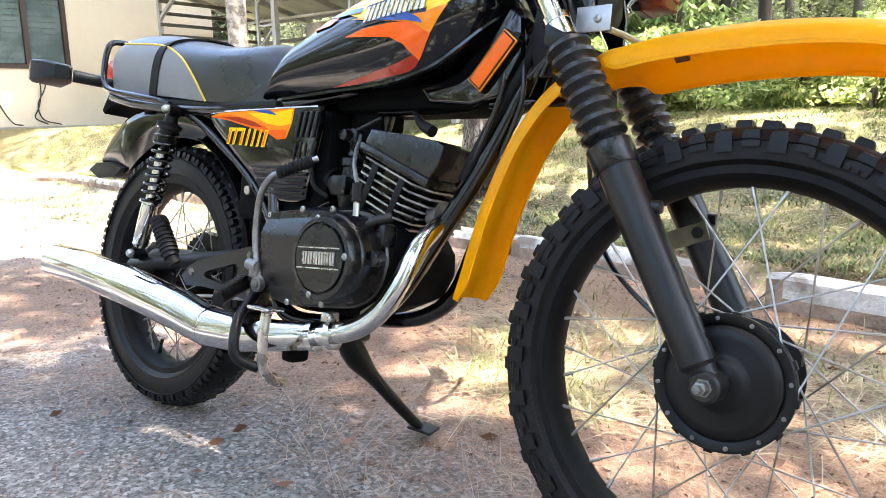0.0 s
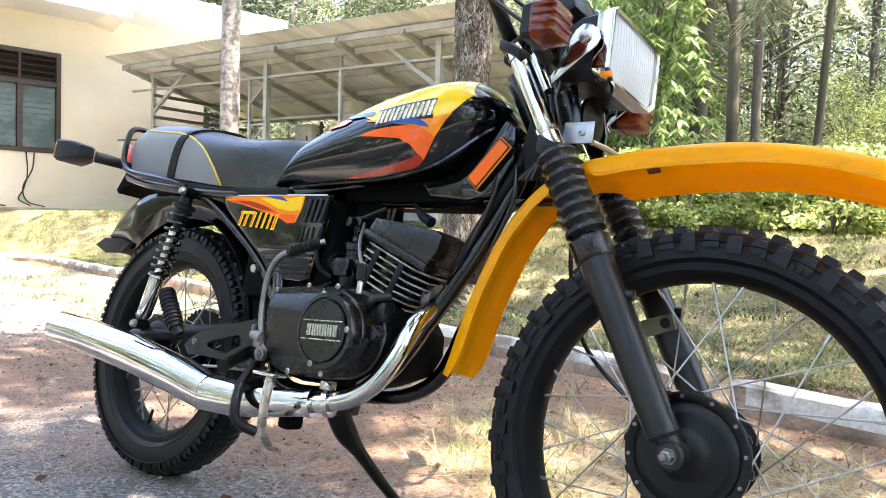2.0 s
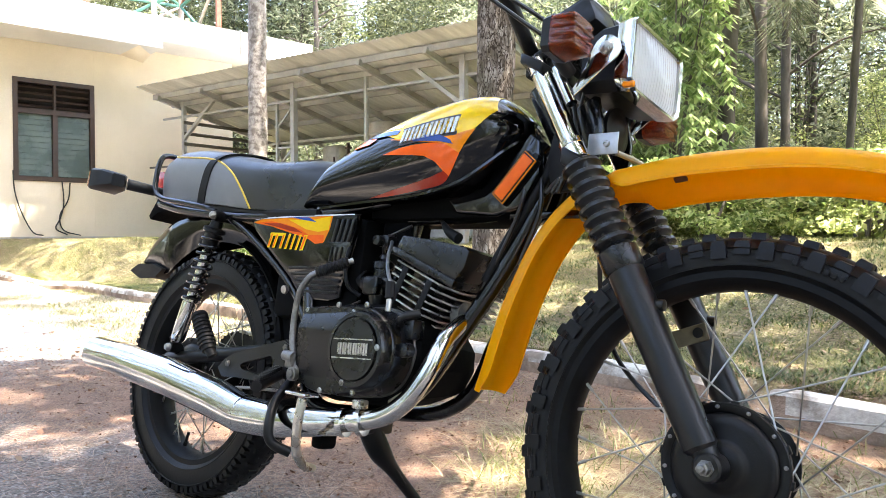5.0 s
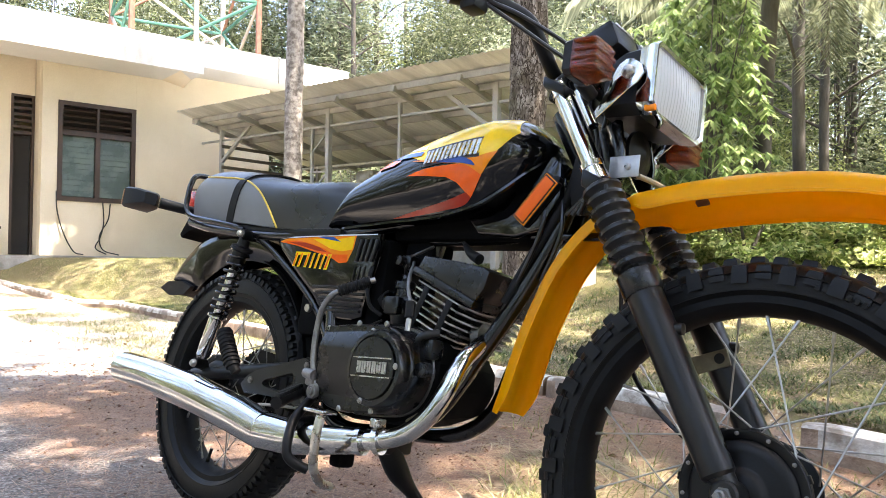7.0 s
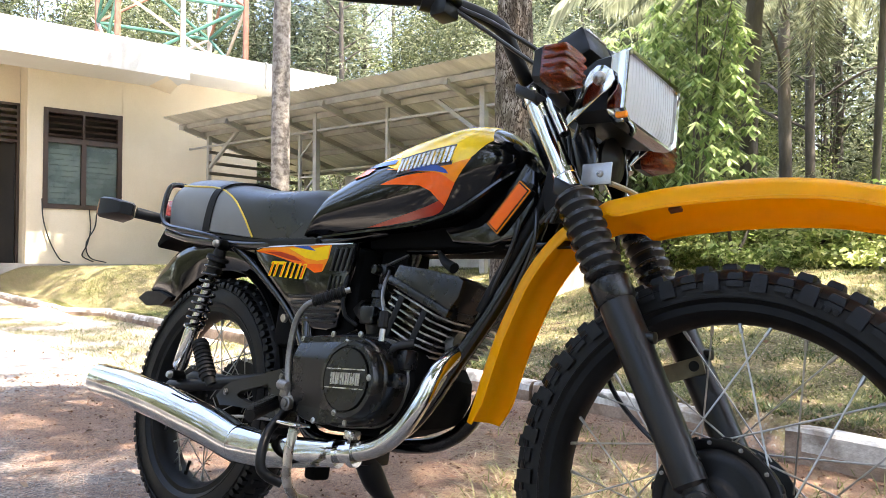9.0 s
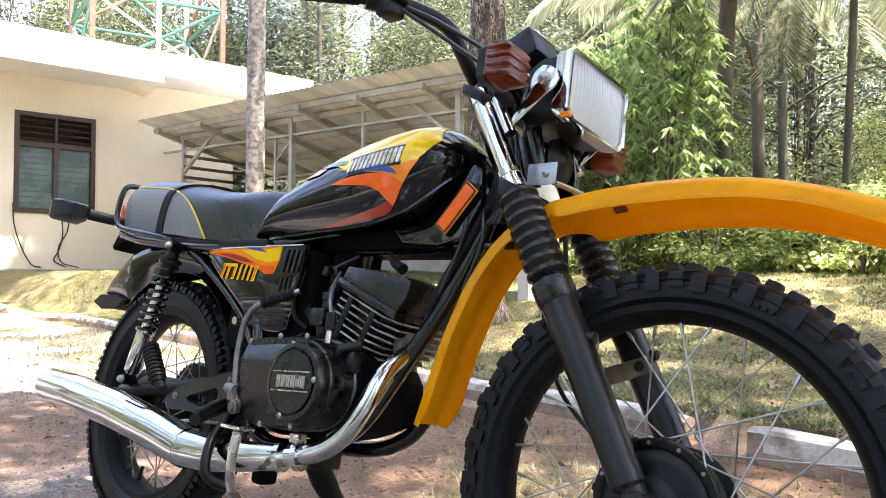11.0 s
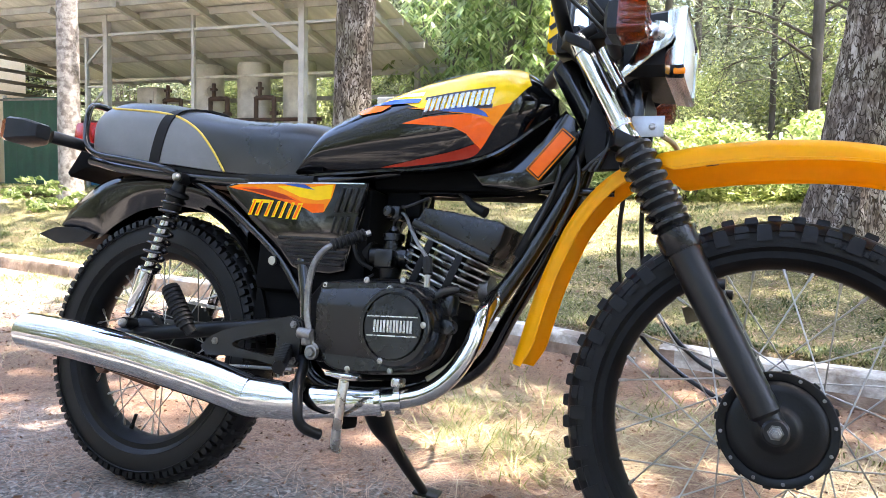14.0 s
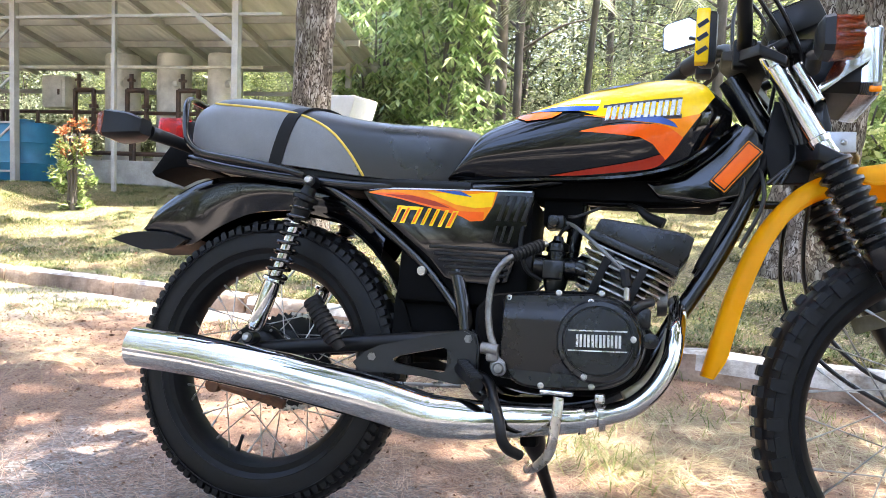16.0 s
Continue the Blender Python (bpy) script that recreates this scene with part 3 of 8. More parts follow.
def building():
    house = thing("building", "single-storey cream plastered building with a flat white roof edge", "building")
    floor_z = 0.66
    win = (-1.21, -0.005, 1.53, 3.14)      # along, along, sill, head
    corner = -1.44
    for lo, hi in (((win[1], 0, 0.2), (2.46, 0.18, 4.0)), ((corner, 0, 0.2), (win[0], 0.18, 4.0)), ((win[0], 0.002, 0.2), (win[1], 0.178, win[2])),
                   ((win[0], 0.002, win[3]), (win[1], 0.178, 4.0)), ((corner - 0.002, 0.18, 0.2), (corner + 0.18, 0.5, 4.0))):
        bm = B()
        facade(bm, lo, hi)
        part("front_wall", bm, M["wall"], house)
    bm = B()
    facade(bm, (2.28, 0.18, 0.2), (2.46, 7.0, 4.0))
    part("side_wall", bm, M["wall"], house)
    # recessed entrance wall with its door
    bm = B()
    facade(bm, (-9.0, 0.5, 0.2), (-1.79, 0.68, 4.0))
    facade(bm, (-1.79, 0.502, 3.24), (-1.445, 0.678, 4.0))
    facade(bm, (-9.0, 6.9, 0.2), (2.46, 7.0, 4.0))
    part("entrance_wall", bm, M["wall"], house)
    bm = B()
    facade(bm, (-9.0, -0.10, 0.1), (2.46, 7.0, floor_z - 0.01))
    part("plinth", bm, M["concrete"], house)
    bm = B()
    facade(bm, (-9.0, -0.90, 3.72), (0.80, -0.002, 3.84))
    facade(bm, (-9.0, -0.90, 3.84), (3.65, -0.78, 4.24))
    facade(bm, (0.80, -0.78, 3.86), (3.65, -0.002, 3.98))
    facade(bm, (-9.0, -0.78, 4.0), (3.65, 7.2, 4.12))
    part("roof_edge", bm, M["fascia"], house)
    bm = B()
    v = [FAC @ Vector(p) for p in ((0.80, -0.88, 3.84), (0.80, -0.004, 3.84), (0.80, -0.004, 3.64), (0.42, -0.88, 3.72), (0.42, -0.004, 3.72))]
    a = [bm.verts.new(p) for p in v]
    for f in ((0, 1, 2), (0, 2, 3), (2, 4, 3), (1, 4, 2), (0, 3, 4, 1)):
        bm.faces.new([a[i] for i in f])
    part("bracket", bm, M["wall"], house)
    # entrance door with louvres above
    bm = B()
    for lo, hi in (((-1.79, 0.50, floor_z), (-1.75, 0.60, 3.24)), ((-1.485, 0.50, floor_z), (-1.445, 0.60, 3.24)), ((-1.75, 0.50, 3.20), (-1.485, 0.60, 3.24)), ((-1.75, 0.505, 2.60), (-1.485, 0.595, 2.65))):
        facade(bm, lo, hi)
    for k in range(5):
        z = 2.70 + 0.10 * k
        facade(bm, (-1.75, 0.52, z), (-1.485, 0.57, z + 0.045))
    door = part("door", bm, M["dark_wood"], house, "dark brown door frame with louvres over an open dark doorway")
    # dark sheet in place of the shade inside the open doorway
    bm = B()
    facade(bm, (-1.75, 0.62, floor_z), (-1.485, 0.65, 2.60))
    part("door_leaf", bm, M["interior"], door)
    # window: louvres above, two casements of frosted glass slats below
    x0, x1, z0, z1 = win
    window = None
    for lo, hi in (((x0, -0.02, z0), (x0 + 0.07, 0.09, z1)), ((x1 - 0.07, -0.02, z0), (x1, 0.09, z1)), ((x0 + 0.07, -0.018, z0), (x1 - 0.07, 0.088, z0 + 0.07)), ((x0 + 0.07, -0.018, z1 - 0.07), (x1 - 0.07, 0.088, z1)),
                   ((x0 + 0.07, -0.016, z0 + 1.06), (x1 - 0.07, 0.086, z0 + 1.14)), ((-0.645, -0.022, z0 + 0.07), (-0.57, 0.084, z0 + 1.06)), ((-0.625, -0.014, z0 + 1.14), (-0.59, 0.07, z1 - 0.07))):
        bm = B()
        facade(bm, lo, hi)
        if window is None:
            window = part("window", bm, M["dark_wood"], house, "dark brown wooden window with louvres above frosted glass slats")
        else:
            part("frame_bar", bm, M["dark_wood"], window)
    for a, b in ((x0 + 0.07, -0.625), (-0.59, x1 - 0.07)):
        for k in range(4):
            z = z0 + 1.17 + 0.10 * k
            bm = B()
            box(bm, (a, -0.004, -0.006), (b, 0.066, 0.006), 0, FAC @ pose(0, 0.02, z, 35))
            part("louvre", bm, M["dark_wood"], window)
    for a, b in ((x0 + 0.075, -0.648), (-0.567, x1 - 0.075)):
        for k in range(11):
            z = z0 + 0.075 + 0.0895 * k
            bm = B()
            box(bm, (a, 0.0, -0.003), (b, 0.1, 0.003), 0, FAC @ pose(0, 0.03, z + 0.006, 82))
            part("glass_slat", bm, M["window_glass"], window)
    # dark sheet in place of the unlit room behind the window
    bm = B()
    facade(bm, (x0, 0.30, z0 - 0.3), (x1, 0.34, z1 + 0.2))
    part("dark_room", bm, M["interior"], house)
    # conduit and loose wires on the wall
    bm = B()
    pts = [(2.18, -0.80, 4.25), (2.18, -0.93, 4.22), (2.18, -0.93, 4.0), (2.18, -0.93, 3.78)]
    tube(bm, [FAC @ Vector(p) for p in pts], 0.022, 8, 4)
    part("conduit", bm, M["boiler"], house)
    for pts in (((-1.22, -0.02, 1.68), (-1.20, -0.03, 1.35), (-1.10, -0.03, 1.0), (-0.95, -0.03, 0.72), (-0.82, -0.1, 0.67)),
                ((-0.52, -0.03, 1.55), (-0.50, -0.04, 1.2), (-0.55, -0.03, 0.95), (-0.62, -0.03, 0.78), (-0.45, -0.04, 0.68)),
                ((-0.40, -0.03, 1.52), (-0.43, -0.03, 1.25), (-0.56, -0.03, 0.98), (-0.50, -0.03, 0.75), (-0.25, -0.05, 0.67))):
        bm = B()
        tube(bm, [FAC @ Vector(p) for p in pts], 0.010, 6, 5)
        part("wire", bm, M["cable"], house)
    # low bench by the entrance
    bench = thing("bench", "small dark wooden bench by the entrance wall", "bench")
    bm = B()
    facade(bm, (-2.75, 0.12, 1.05), (-1.95, 0.42, 1.09), 0.005)
    part("seat", bm, M["dark_wood"], bench)
    for x in (-2.70, -2.01):
        for y in (0.15, 0.36):
            bm = B()
            facade(bm, (x, y, floor_z - 0.01), (x + 0.04, y + 0.04, 1.05))
            part("leg", bm, M["dark_wood"], bench)


# ---- shed ----
SHED = Matrix.Translation((-9.9, 5.0, 0)) @ pose(0, 0, 0, 0, 0, 5.74)


def shed():
    root = thing("shed", "open steel lean-to shed with a low corrugated zinc roof", "shed")
    S = lambda *p: SHED @ Vector(p)
    wide, deep, near, far = 6.75, 2.95, 3.03, 2.40

    def rz(v, lift=0.0):
        return near + (far - near) * v / deep + lift

    # roof sheet with its ridges
    bm = B()
    n = 272
    up, low = [], []
    for i in range(n + 1):
        u = -0.05 + (wide + 0.1) * i / n
        w = 0.011 if i % 4 in (1, 2) else 0.0
        up.append((u, w + 0.008))
        low.append((u, w))
    rows = [[S(u, v, rz(v, w)) for u, w in line] for line in (up, low) for v in (-0.02, 1.0, 2.0, deep)]
    skin(bm, rows[:4], False, False)
    skin(bm, rows[4:][::-1], False, False)
    part("roof_sheet", bm, M["shed_roof"], root)

    def bar(name, a, b, w=0.06, h=0.06, m="shed_steel"):
        a, b = S(*a), S(*b)
        d = (b - a)
        bm = B()
        q = d.to_track_quat("Z", "Y").to_matrix().to_4x4()
        box(bm, (-w / 2, -h / 2, 0), (w / 2, h / 2, d.length), 0, Matrix.Translation(a) @ q)
        part(name, bm, M[m], root)

    posts = POSTS
    for u, w in posts:
        p = S(u, 0.65, 0)
        bar("post", (u, 0.65, ground_z(p.x, p.y) - 0.1), (u, 0.65, rz(0.65) - 0.02), w, w)
    for u in (0.35, 2.7, 4.6, 6.4):
        bar("post", (u, 2.75, 0.4), (u, 2.75, rz(2.75) - 0.02), 0.07, 0.07)
    for v, drop in ((0.30, 0.05), (0.65, 0.06), (1.3, 0.05), (2.0, 0.05), (2.85, 0.06)):
        bar("purlin", (-0.05, v, rz(v) - drop), (wide + 0.05, v, rz(v) - drop), 0.05, 0.08)
    for u in np.linspace(0.15, wide - 0.15, 7):
        bar("rafter", (u, 0.22, rz(0.22) - 0.10), (u, deep - 0.05, rz(deep) - 0.10), 0.05, 0.08)
    bar("beam", (-0.3, 0.65, 2.62), (wide - 0.4, 0.65, 2.62), 0.032, 0.032)
    for u, w in posts:
        way = 0.75 if u < 1 else -0.75
        if u < 1 or u > 5:
            bar("brace", (u, 0.65, 2.25), (u + way, 0.65, 2.80), 0.05, 0.05)
    for z in (2.00, 2.17, 2.34, 2.52):
        bm = B()
        box(bm, (posts[0][0] + 0.035, 0.62, z - 0.026), (posts[0][0] + 0.060, 2.80, z + 0.026), 0.003, SHED)
        part("side_rail", bm, M["side_rail"], root)
    bar("long_pole", (-0.62, 0.60, 1.82), (1.95, 0.60, 1.80), 0.03, 0.03, "side_rail")
    bar("short_pole", (-0.30, 0.60, 1.23), (0.30, 0.60, 1.23), 0.03, 0.03, "side_rail")
    for z in (1.0, 1.5, 2.0):
        bar("rear_rail", (0.35, 2.78, z), (6.4, 2.78, z), 0.03, 0.06)
    # lattice prop beside the second post
    u = posts[1][0]
    bar("prop", (u - 0.35, 0.65, 0.55), (u - 0.35, 0.65, 2.6), 0.04, 0.04)
    for k in range(6):
        z = 0.75 + 0.3 * k
        bar("lattice", (u - 0.35, 0.65, z), (u, 0.65, z + (0.3 if k % 2 else -0.0)), 0.025, 0.025)

    # three steam vessels with their pipework
    for k, u in enumerate((3.24, 4.05, 4.82)):
        v = thing("pressure_vessel", "dusty grey upright steel vessel in the shed", "tank", "vessels in the shed")
        bm = B()
        c = S(u, 2.2, 0)
        base_z = ground_z(c.x, c.y) - 0.05
        lathe(bm, [(base_z, 0), (base_z, 0.27), (base_z + 0.5, 0.27), (base_z + 0.52, 0.235), (2.40, 0.235), (2.44, 0.22), (2.455, 0.12), (2.458, 0)], (c.x, c.y, 0), "z", 24)
        part("shell", bm, M["boiler"], v)
        bm = B()
        tube(bm, [S(u + 0.16, 1.97, 2.02), S(u + 0.26, 1.92, 2.02), S(u + 0.30, 1.90, 2.02)], [0.05, 0.05, 0.085], 12, 3)
        part("flange", bm, M["boiler"], v)
        bm = B()
        loop = [S(u - 0.46, 1.8, 1.30), S(u - 0.46, 1.8, 1.86), S(u - 0.44, 1.8, 1.90), S(u - 0.20, 1.8, 1.90), S(u - 0.17, 1.8, 1.86), S(u - 0.17, 1.8, 1.30)]
        tube(bm, loop, 0.032, 8, 3)
        tube(bm, [S(u - 0.40, 1.8, 1.90), S(u - 0.40, 1.8, 2.12)], 0.028, 8, 1)
        tube(bm, [S(u - 0.46, 1.8, 1.34), S(u - 0.10, 1.8, 1.34)], 0.032, 8, 1)
        tube(bm, [S(u - 0.40, 1.8, 0.80), S(u - 0.40, 1.8, 1.34)], 0.026, 8, 1)
        for z in (1.48, 1.66):
            lathe(bm, [(z, 0), (z, 0.062), (z + 0.05, 0.062), (z + 0.05, 0)], tuple(S(u - 0.17, 1.8, 0)), "z", 10)
        lathe(bm, [(2.02, 0), (2.02, 0.055), (2.05, 0.055), (2.05, 0)], tuple(S(u - 0.40, 1.8, 0)), "z", 10)
        part("pipe", bm, M["pipe_brown"], v)
    line = thing("steam_pipe", "long horizontal brown pipe along the vessels", "pipe")
    bm = B()
    tube(bm, [S(0.9, 1.8, 1.60), S(5.4, 1.8, 1.60)], 0.026, 8, 1)
    tube(bm, [S(0.9, 1.8, 1.05), S(5.4, 1.8, 1.05)], 0.03, 8, 1)
    for u in (1.2, 1.6, 5.2):
        tube(bm, [S(u, 1.8, 0.5), S(u, 1.8, 1.60)], 0.028, 8, 1)
    part("run", bm, M["pipe_brown"], line)
    bm = B()
    tube(bm, [S(0.6, 1.72, 2.20), S(5.6, 1.72, 2.20)], 0.022, 8, 1)
    part("upper_run", bm, M["boiler"], line)
    for u in (1.75, 2.25, 3.75, 5.35):
        bm = B()
        tube(bm, [S(u, 1.72, 0.75), S(u, 1.72, 1.60)], 0.024, 8, 1)
        lathe(bm, [(1.40, 0), (1.40, 0.055), (1.45, 0.055), (1.45, 0)], tuple(S(u, 1.72, 0)), "z", 10)
        part("drop", bm, M["pipe_brown"], line)
    cab = thing("control_cabinet", "grey steel control box on a pipe stand in the shed", "cabinet")
    bm = B()
    box(bm, (2.04, 2.02, 1.68), (2.44, 2.28, 2.14), 0.045, SHED)
    part("body", bm, M["boiler"], cab)
    bm = B()
    box(bm, (2.10, 2.005, 1.74), (2.38, 2.022, 2.08), 0.004, SHED)
    part("door", bm, M["boiler"], cab)
    bm = B()
    box(bm, (2.33, 1.99, 1.86), (2.36, 2.006, 1.94), 0.003, SHED)
    part("handle", bm, M["pipe_brown"], cab)
    # hearth blocks under the vessels
    bm = B()
    box(bm, (2.9, 1.55, 0.35), (5.3, 1.75, 0.95), 0.02, SHED)
    thing("hearth_wall", "low grey concrete wall below the vessels", "wall", bm=bm, material=M["concrete"])


POSTS = [(0.25, 0.06), (2.83, 0.075), (4.22, 0.045), (5.80, 0.08)]
kerb_line()
building()
shed()


# ---- motorcycle ----
bike = thing("motorcycle", "black and yellow trail motorcycle leaning on its side stand", "motorcycle", at=pose(0, 0.02, 0, -11.4, 0, 2.0))


def lerp_at(x, table):
    xs = [t[0] for t in table]
    return [float(np.interp(x, xs, [t[k] for t in table])) for k in range(1, len(table[0]))]


def smooth_table(table, n=6):
    return [tuple(map(float, p)) for p in spline(table, n)]


# fuel tank: x, lower edge, upper edge, half width
TANK = smooth_table([(0.400, 0.716, 0.726, 0.104), (0.428, 0.719, 0.786, 0.114), (0.460, 0.721, 0.836, 0.118), (0.520, 0.724, 0.868, 0.122), (0.600, 0.728, 0.901, 0.128), (0.680, 0.731, 0.927, 0.134),
                     (0.760, 0.739, 0.942, 0.138), (0.830, 0.758, 0.948, 0.134), (0.872, 0.786, 0.940, 0.120), (0.905, 0.820, 0.915, 0.094), (0.930, 0.848, 0.890, 0.062)])


def tank_half(s):
    if s < 0.42:
        return 0.74 + 0.26 * math.sin(math.pi / 2 * max(s, 0) / 0.42)
    return math.sqrt(max(0.0, 1 - ((s - 0.42) / 0.58) ** 2.3))


def tank_y(x, z):
    z0, z1, w = lerp_at(x, TANK)
    return -w * tank_half(min(max((z - z0) / (z1 - z0), 0.0), 0.985))


# the maker's mark as plain upright bars
BARS = [[(0.06, 0.0), (0.40, 0.0), (0.40, 1.0), (0.06, 1.0)], [(0.58, 0.0), (0.92, 0.0), (0.92, 1.0), (0.58, 1.0)]]
MARKS = [BARS] * 6


def tank():
    bm = B()
    rings = []
    levels = [0.0, 0.04, 0.1, 0.2, 0.3, 0.42, 0.52, 0.62, 0.72, 0.8, 0.87, 0.92, 0.96, 0.985, 1.0]
    for x, z0, z1, w in TANK:
        half = [(-w * tank_half(s), z0 + (z1 - z0) * s) for s in levels]
        rings.append([(x, y, z) for y, z in half] + [(x, -y, z) for y, z in half[-2::-1]])
    skin(bm, rings)
    t = part("fuel_tank", bm, M["gloss_black"], bike, "gloss black fuel tank with yellow, orange and blue flame graphics", sharp=50)
    # rolled lower seam
    bm = B()
    line = [(x, -w * 0.745 - 0.002, z0 - 0.002) for x, z0, z1, w in TANK]
    line += [(x, w * 0.745 + 0.002, z0 - 0.002) for x, z0, z1, w in TANK[::-1]]
    tube(bm, line, 0.005, 6, 1)
    part("seam", bm, M["gloss_black"], t)

    def decal(name, outline, m, lift=0.0006):
        """A sticker laid on the flank: cut into a fine net and pressed on the curve."""
        bm = B()
        bm.faces.new([bm.verts.new((x, 0, z)) for x, z in outline])
        for axis, lo, hi in ((0, 0.40, 0.95), (2, 0.70, 0.96)):
            k = lo
            while k < hi:
                co, no = [0, 0, 0], [0, 0, 0]
                co[axis], no[axis] = k, 1
                bmesh.ops.bisect_plane(bm, geom=bm.verts[:] + bm.edges[:] + bm.faces[:], plane_co=co, plane_no=no)
                k += 0.012
        for v in bm.verts:
            x, z = v.co.x, v.co.z
            f = tank_y(x, z)
            out = Vector(((tank_y(x + 0.004, z) - tank_y(x - 0.004, z)) / 0.008, -1.0, (tank_y(x, z + 0.003) - tank_y(x, z - 0.003)) / 0.006)).normalized()
            v.co = Vector((x, f, z)) + out * (lift + 0.0008)
        bmesh.ops.recalc_face_normals(bm, faces=bm.faces[:])
        part(name, bm, M[m], t, sharp=60)

    S = lambda *pts, n=4: [tuple(p) for p in spline(pts, n)]
    up = lambda x, s=0.985: (x, lerp_at(x, TANK)[0] + (lerp_at(x, TANK)[1] - lerp_at(x, TANK)[0]) * s)
    # the yellow field from the crown to the flank, red and amber flames below it
    decal("yellow_graphic", [up(0.50), up(0.56), up(0.62), up(0.68), up(0.74), up(0.80), up(0.84), up(0.87), (0.895, 0.893), (0.878, 0.862), (0.855, 0.835), (0.80, 0.838), (0.74, 0.838), (0.69, 0.842), (0.64, 0.858), (0.58, 0.862), (0.53, 0.858)], "dec_yellow")
    decal("amber_graphic", [(0.872, 0.852), (0.846, 0.812), (0.826, 0.788), (0.818, 0.802), (0.80, 0.826), (0.74, 0.832), (0.70, 0.838), (0.66, 0.844), (0.70, 0.842), (0.76, 0.838), (0.83, 0.838)], "dec_amber", 0.0012)
    decal("orange_graphic", S((0.655, 0.812), (0.70, 0.822), (0.76, 0.826), (0.81, 0.824), (0.842, 0.806)) + S((0.826, 0.782), (0.812, 0.766), (0.795, 0.757)) + [(0.805, 0.775), (0.79, 0.792), (0.765, 0.803), (0.71, 0.808)], "dec_orange", 0.0016)
    decal("red_graphic", S((0.805, 0.776), (0.812, 0.766), (0.790, 0.752), (0.74, 0.744), (0.66, 0.736), (0.60, 0.734)) + S((0.66, 0.744), (0.74, 0.758), (0.775, 0.766)), "dec_red", 0.0018)
    decal("orange_tail", S((0.52, 0.852), (0.57, 0.856), (0.62, 0.852)) + S((0.60, 0.840), (0.55, 0.836)), "dec_orange", 0.0016)
    decal("blue_graphic", S((0.545, 0.859), (0.61, 0.866), (0.69, 0.862)) + S((0.685, 0.853), (0.62, 0.854)), "dec_blue", 0.0020)
    decal("blue_graphic", S((0.73, 0.834), (0.78, 0.844), (0.82, 0.833), (0.832, 0.822)) + S((0.80, 0.828), (0.76, 0.831)), "dec_blue", 0.0022)
    decal("blue_graphic", S((0.66, 0.908), (0.71, 0.921), (0.78, 0.928)) + S((0.74, 0.914), (0.70, 0.907)), "dec_blue", 0.0020)
    decal("white_graphic", S((0.625, 0.872), (0.65, 0.878), (0.69, 0.877)) + S((0.69, 0.868), (0.655, 0.870)), "dec_white", 0.0014)
    # embossed maker's badge, as plain blocks
    def on(x, z, lift):
        return Vector((x, tank_y(x, z) - lift, z))
    bm = B()
    for lift, grow in ((0.0026, 0.004),):
        rows = []
        for k in range(10):
            x = 0.697 + 0.141 * k / 9
            z0, z1 = 0.831 + 0.012 * k / 9, 0.861 + 0.016 * k / 9
            rows.append([on(x, z0 - grow, 0.0), on(x, z1 + grow, 0.0), on(x, z1 + grow, lift), on(x, z0 - grow, lift)])
        skin(bm, rows)
    badge = part("badge", bm, M["badge_gap"], t, "raised silver and dark maker's badge")
    for k, shape in enumerate(MARKS):
        for outline in shape:
            spots = []
            for u, v in outline:
                x = 0.7005 + 0.0230 * k + 0.0212 * u
                f = (x - 0.697) / 0.141
                spots.append((x + 0.003 * v, 0.832 + 0.012 * f + (0.028 + 0.004 * f) * v))
            bm = B()
            skin(bm, [[on(x, z, lift) for x, z in spots] for lift in (0.002, 0.0055)])
            part("block", bm, M["badge"], badge)
    return t


tank()

# seat: x, lower edge, upper edge, half width
SEAT = smooth_table([(-0.205, 0.785, 0.800, 0.080), (-0.198, 0.765, 0.850, 0.104), (-0.178, 0.757, 0.885, 0.116), (-0.120, 0.750, 0.904, 0.124), (-0.030, 0.741, 0.899, 0.128), (0.036, 0.735, 0.889, 0.130), (0.100, 0.729, 0.875, 0.130),
                     (0.182, 0.720, 0.859, 0.128), (0.265, 0.714, 0.850, 0.122), (0.370, 0.711, 0.848, 0.106), (0.420, 0.711, 0.842, 0.090), (0.452, 0.722, 0.830, 0.076)], 18)


def seat_half(s):
    if s < 0.52:
        return 0.93 + 0.07 * math.sin(math.pi * max(s, 0) / 1.04)
    return max(0.0, 1 - ((s - 0.52) / 0.48) ** 3.0) ** 0.55


def seat_y(x, z):
    z0, z1, w = lerp_at(x, SEAT)
    return -w * seat_half(min(max((z - z0) / (z1 - z0), 0.0), 0.99))


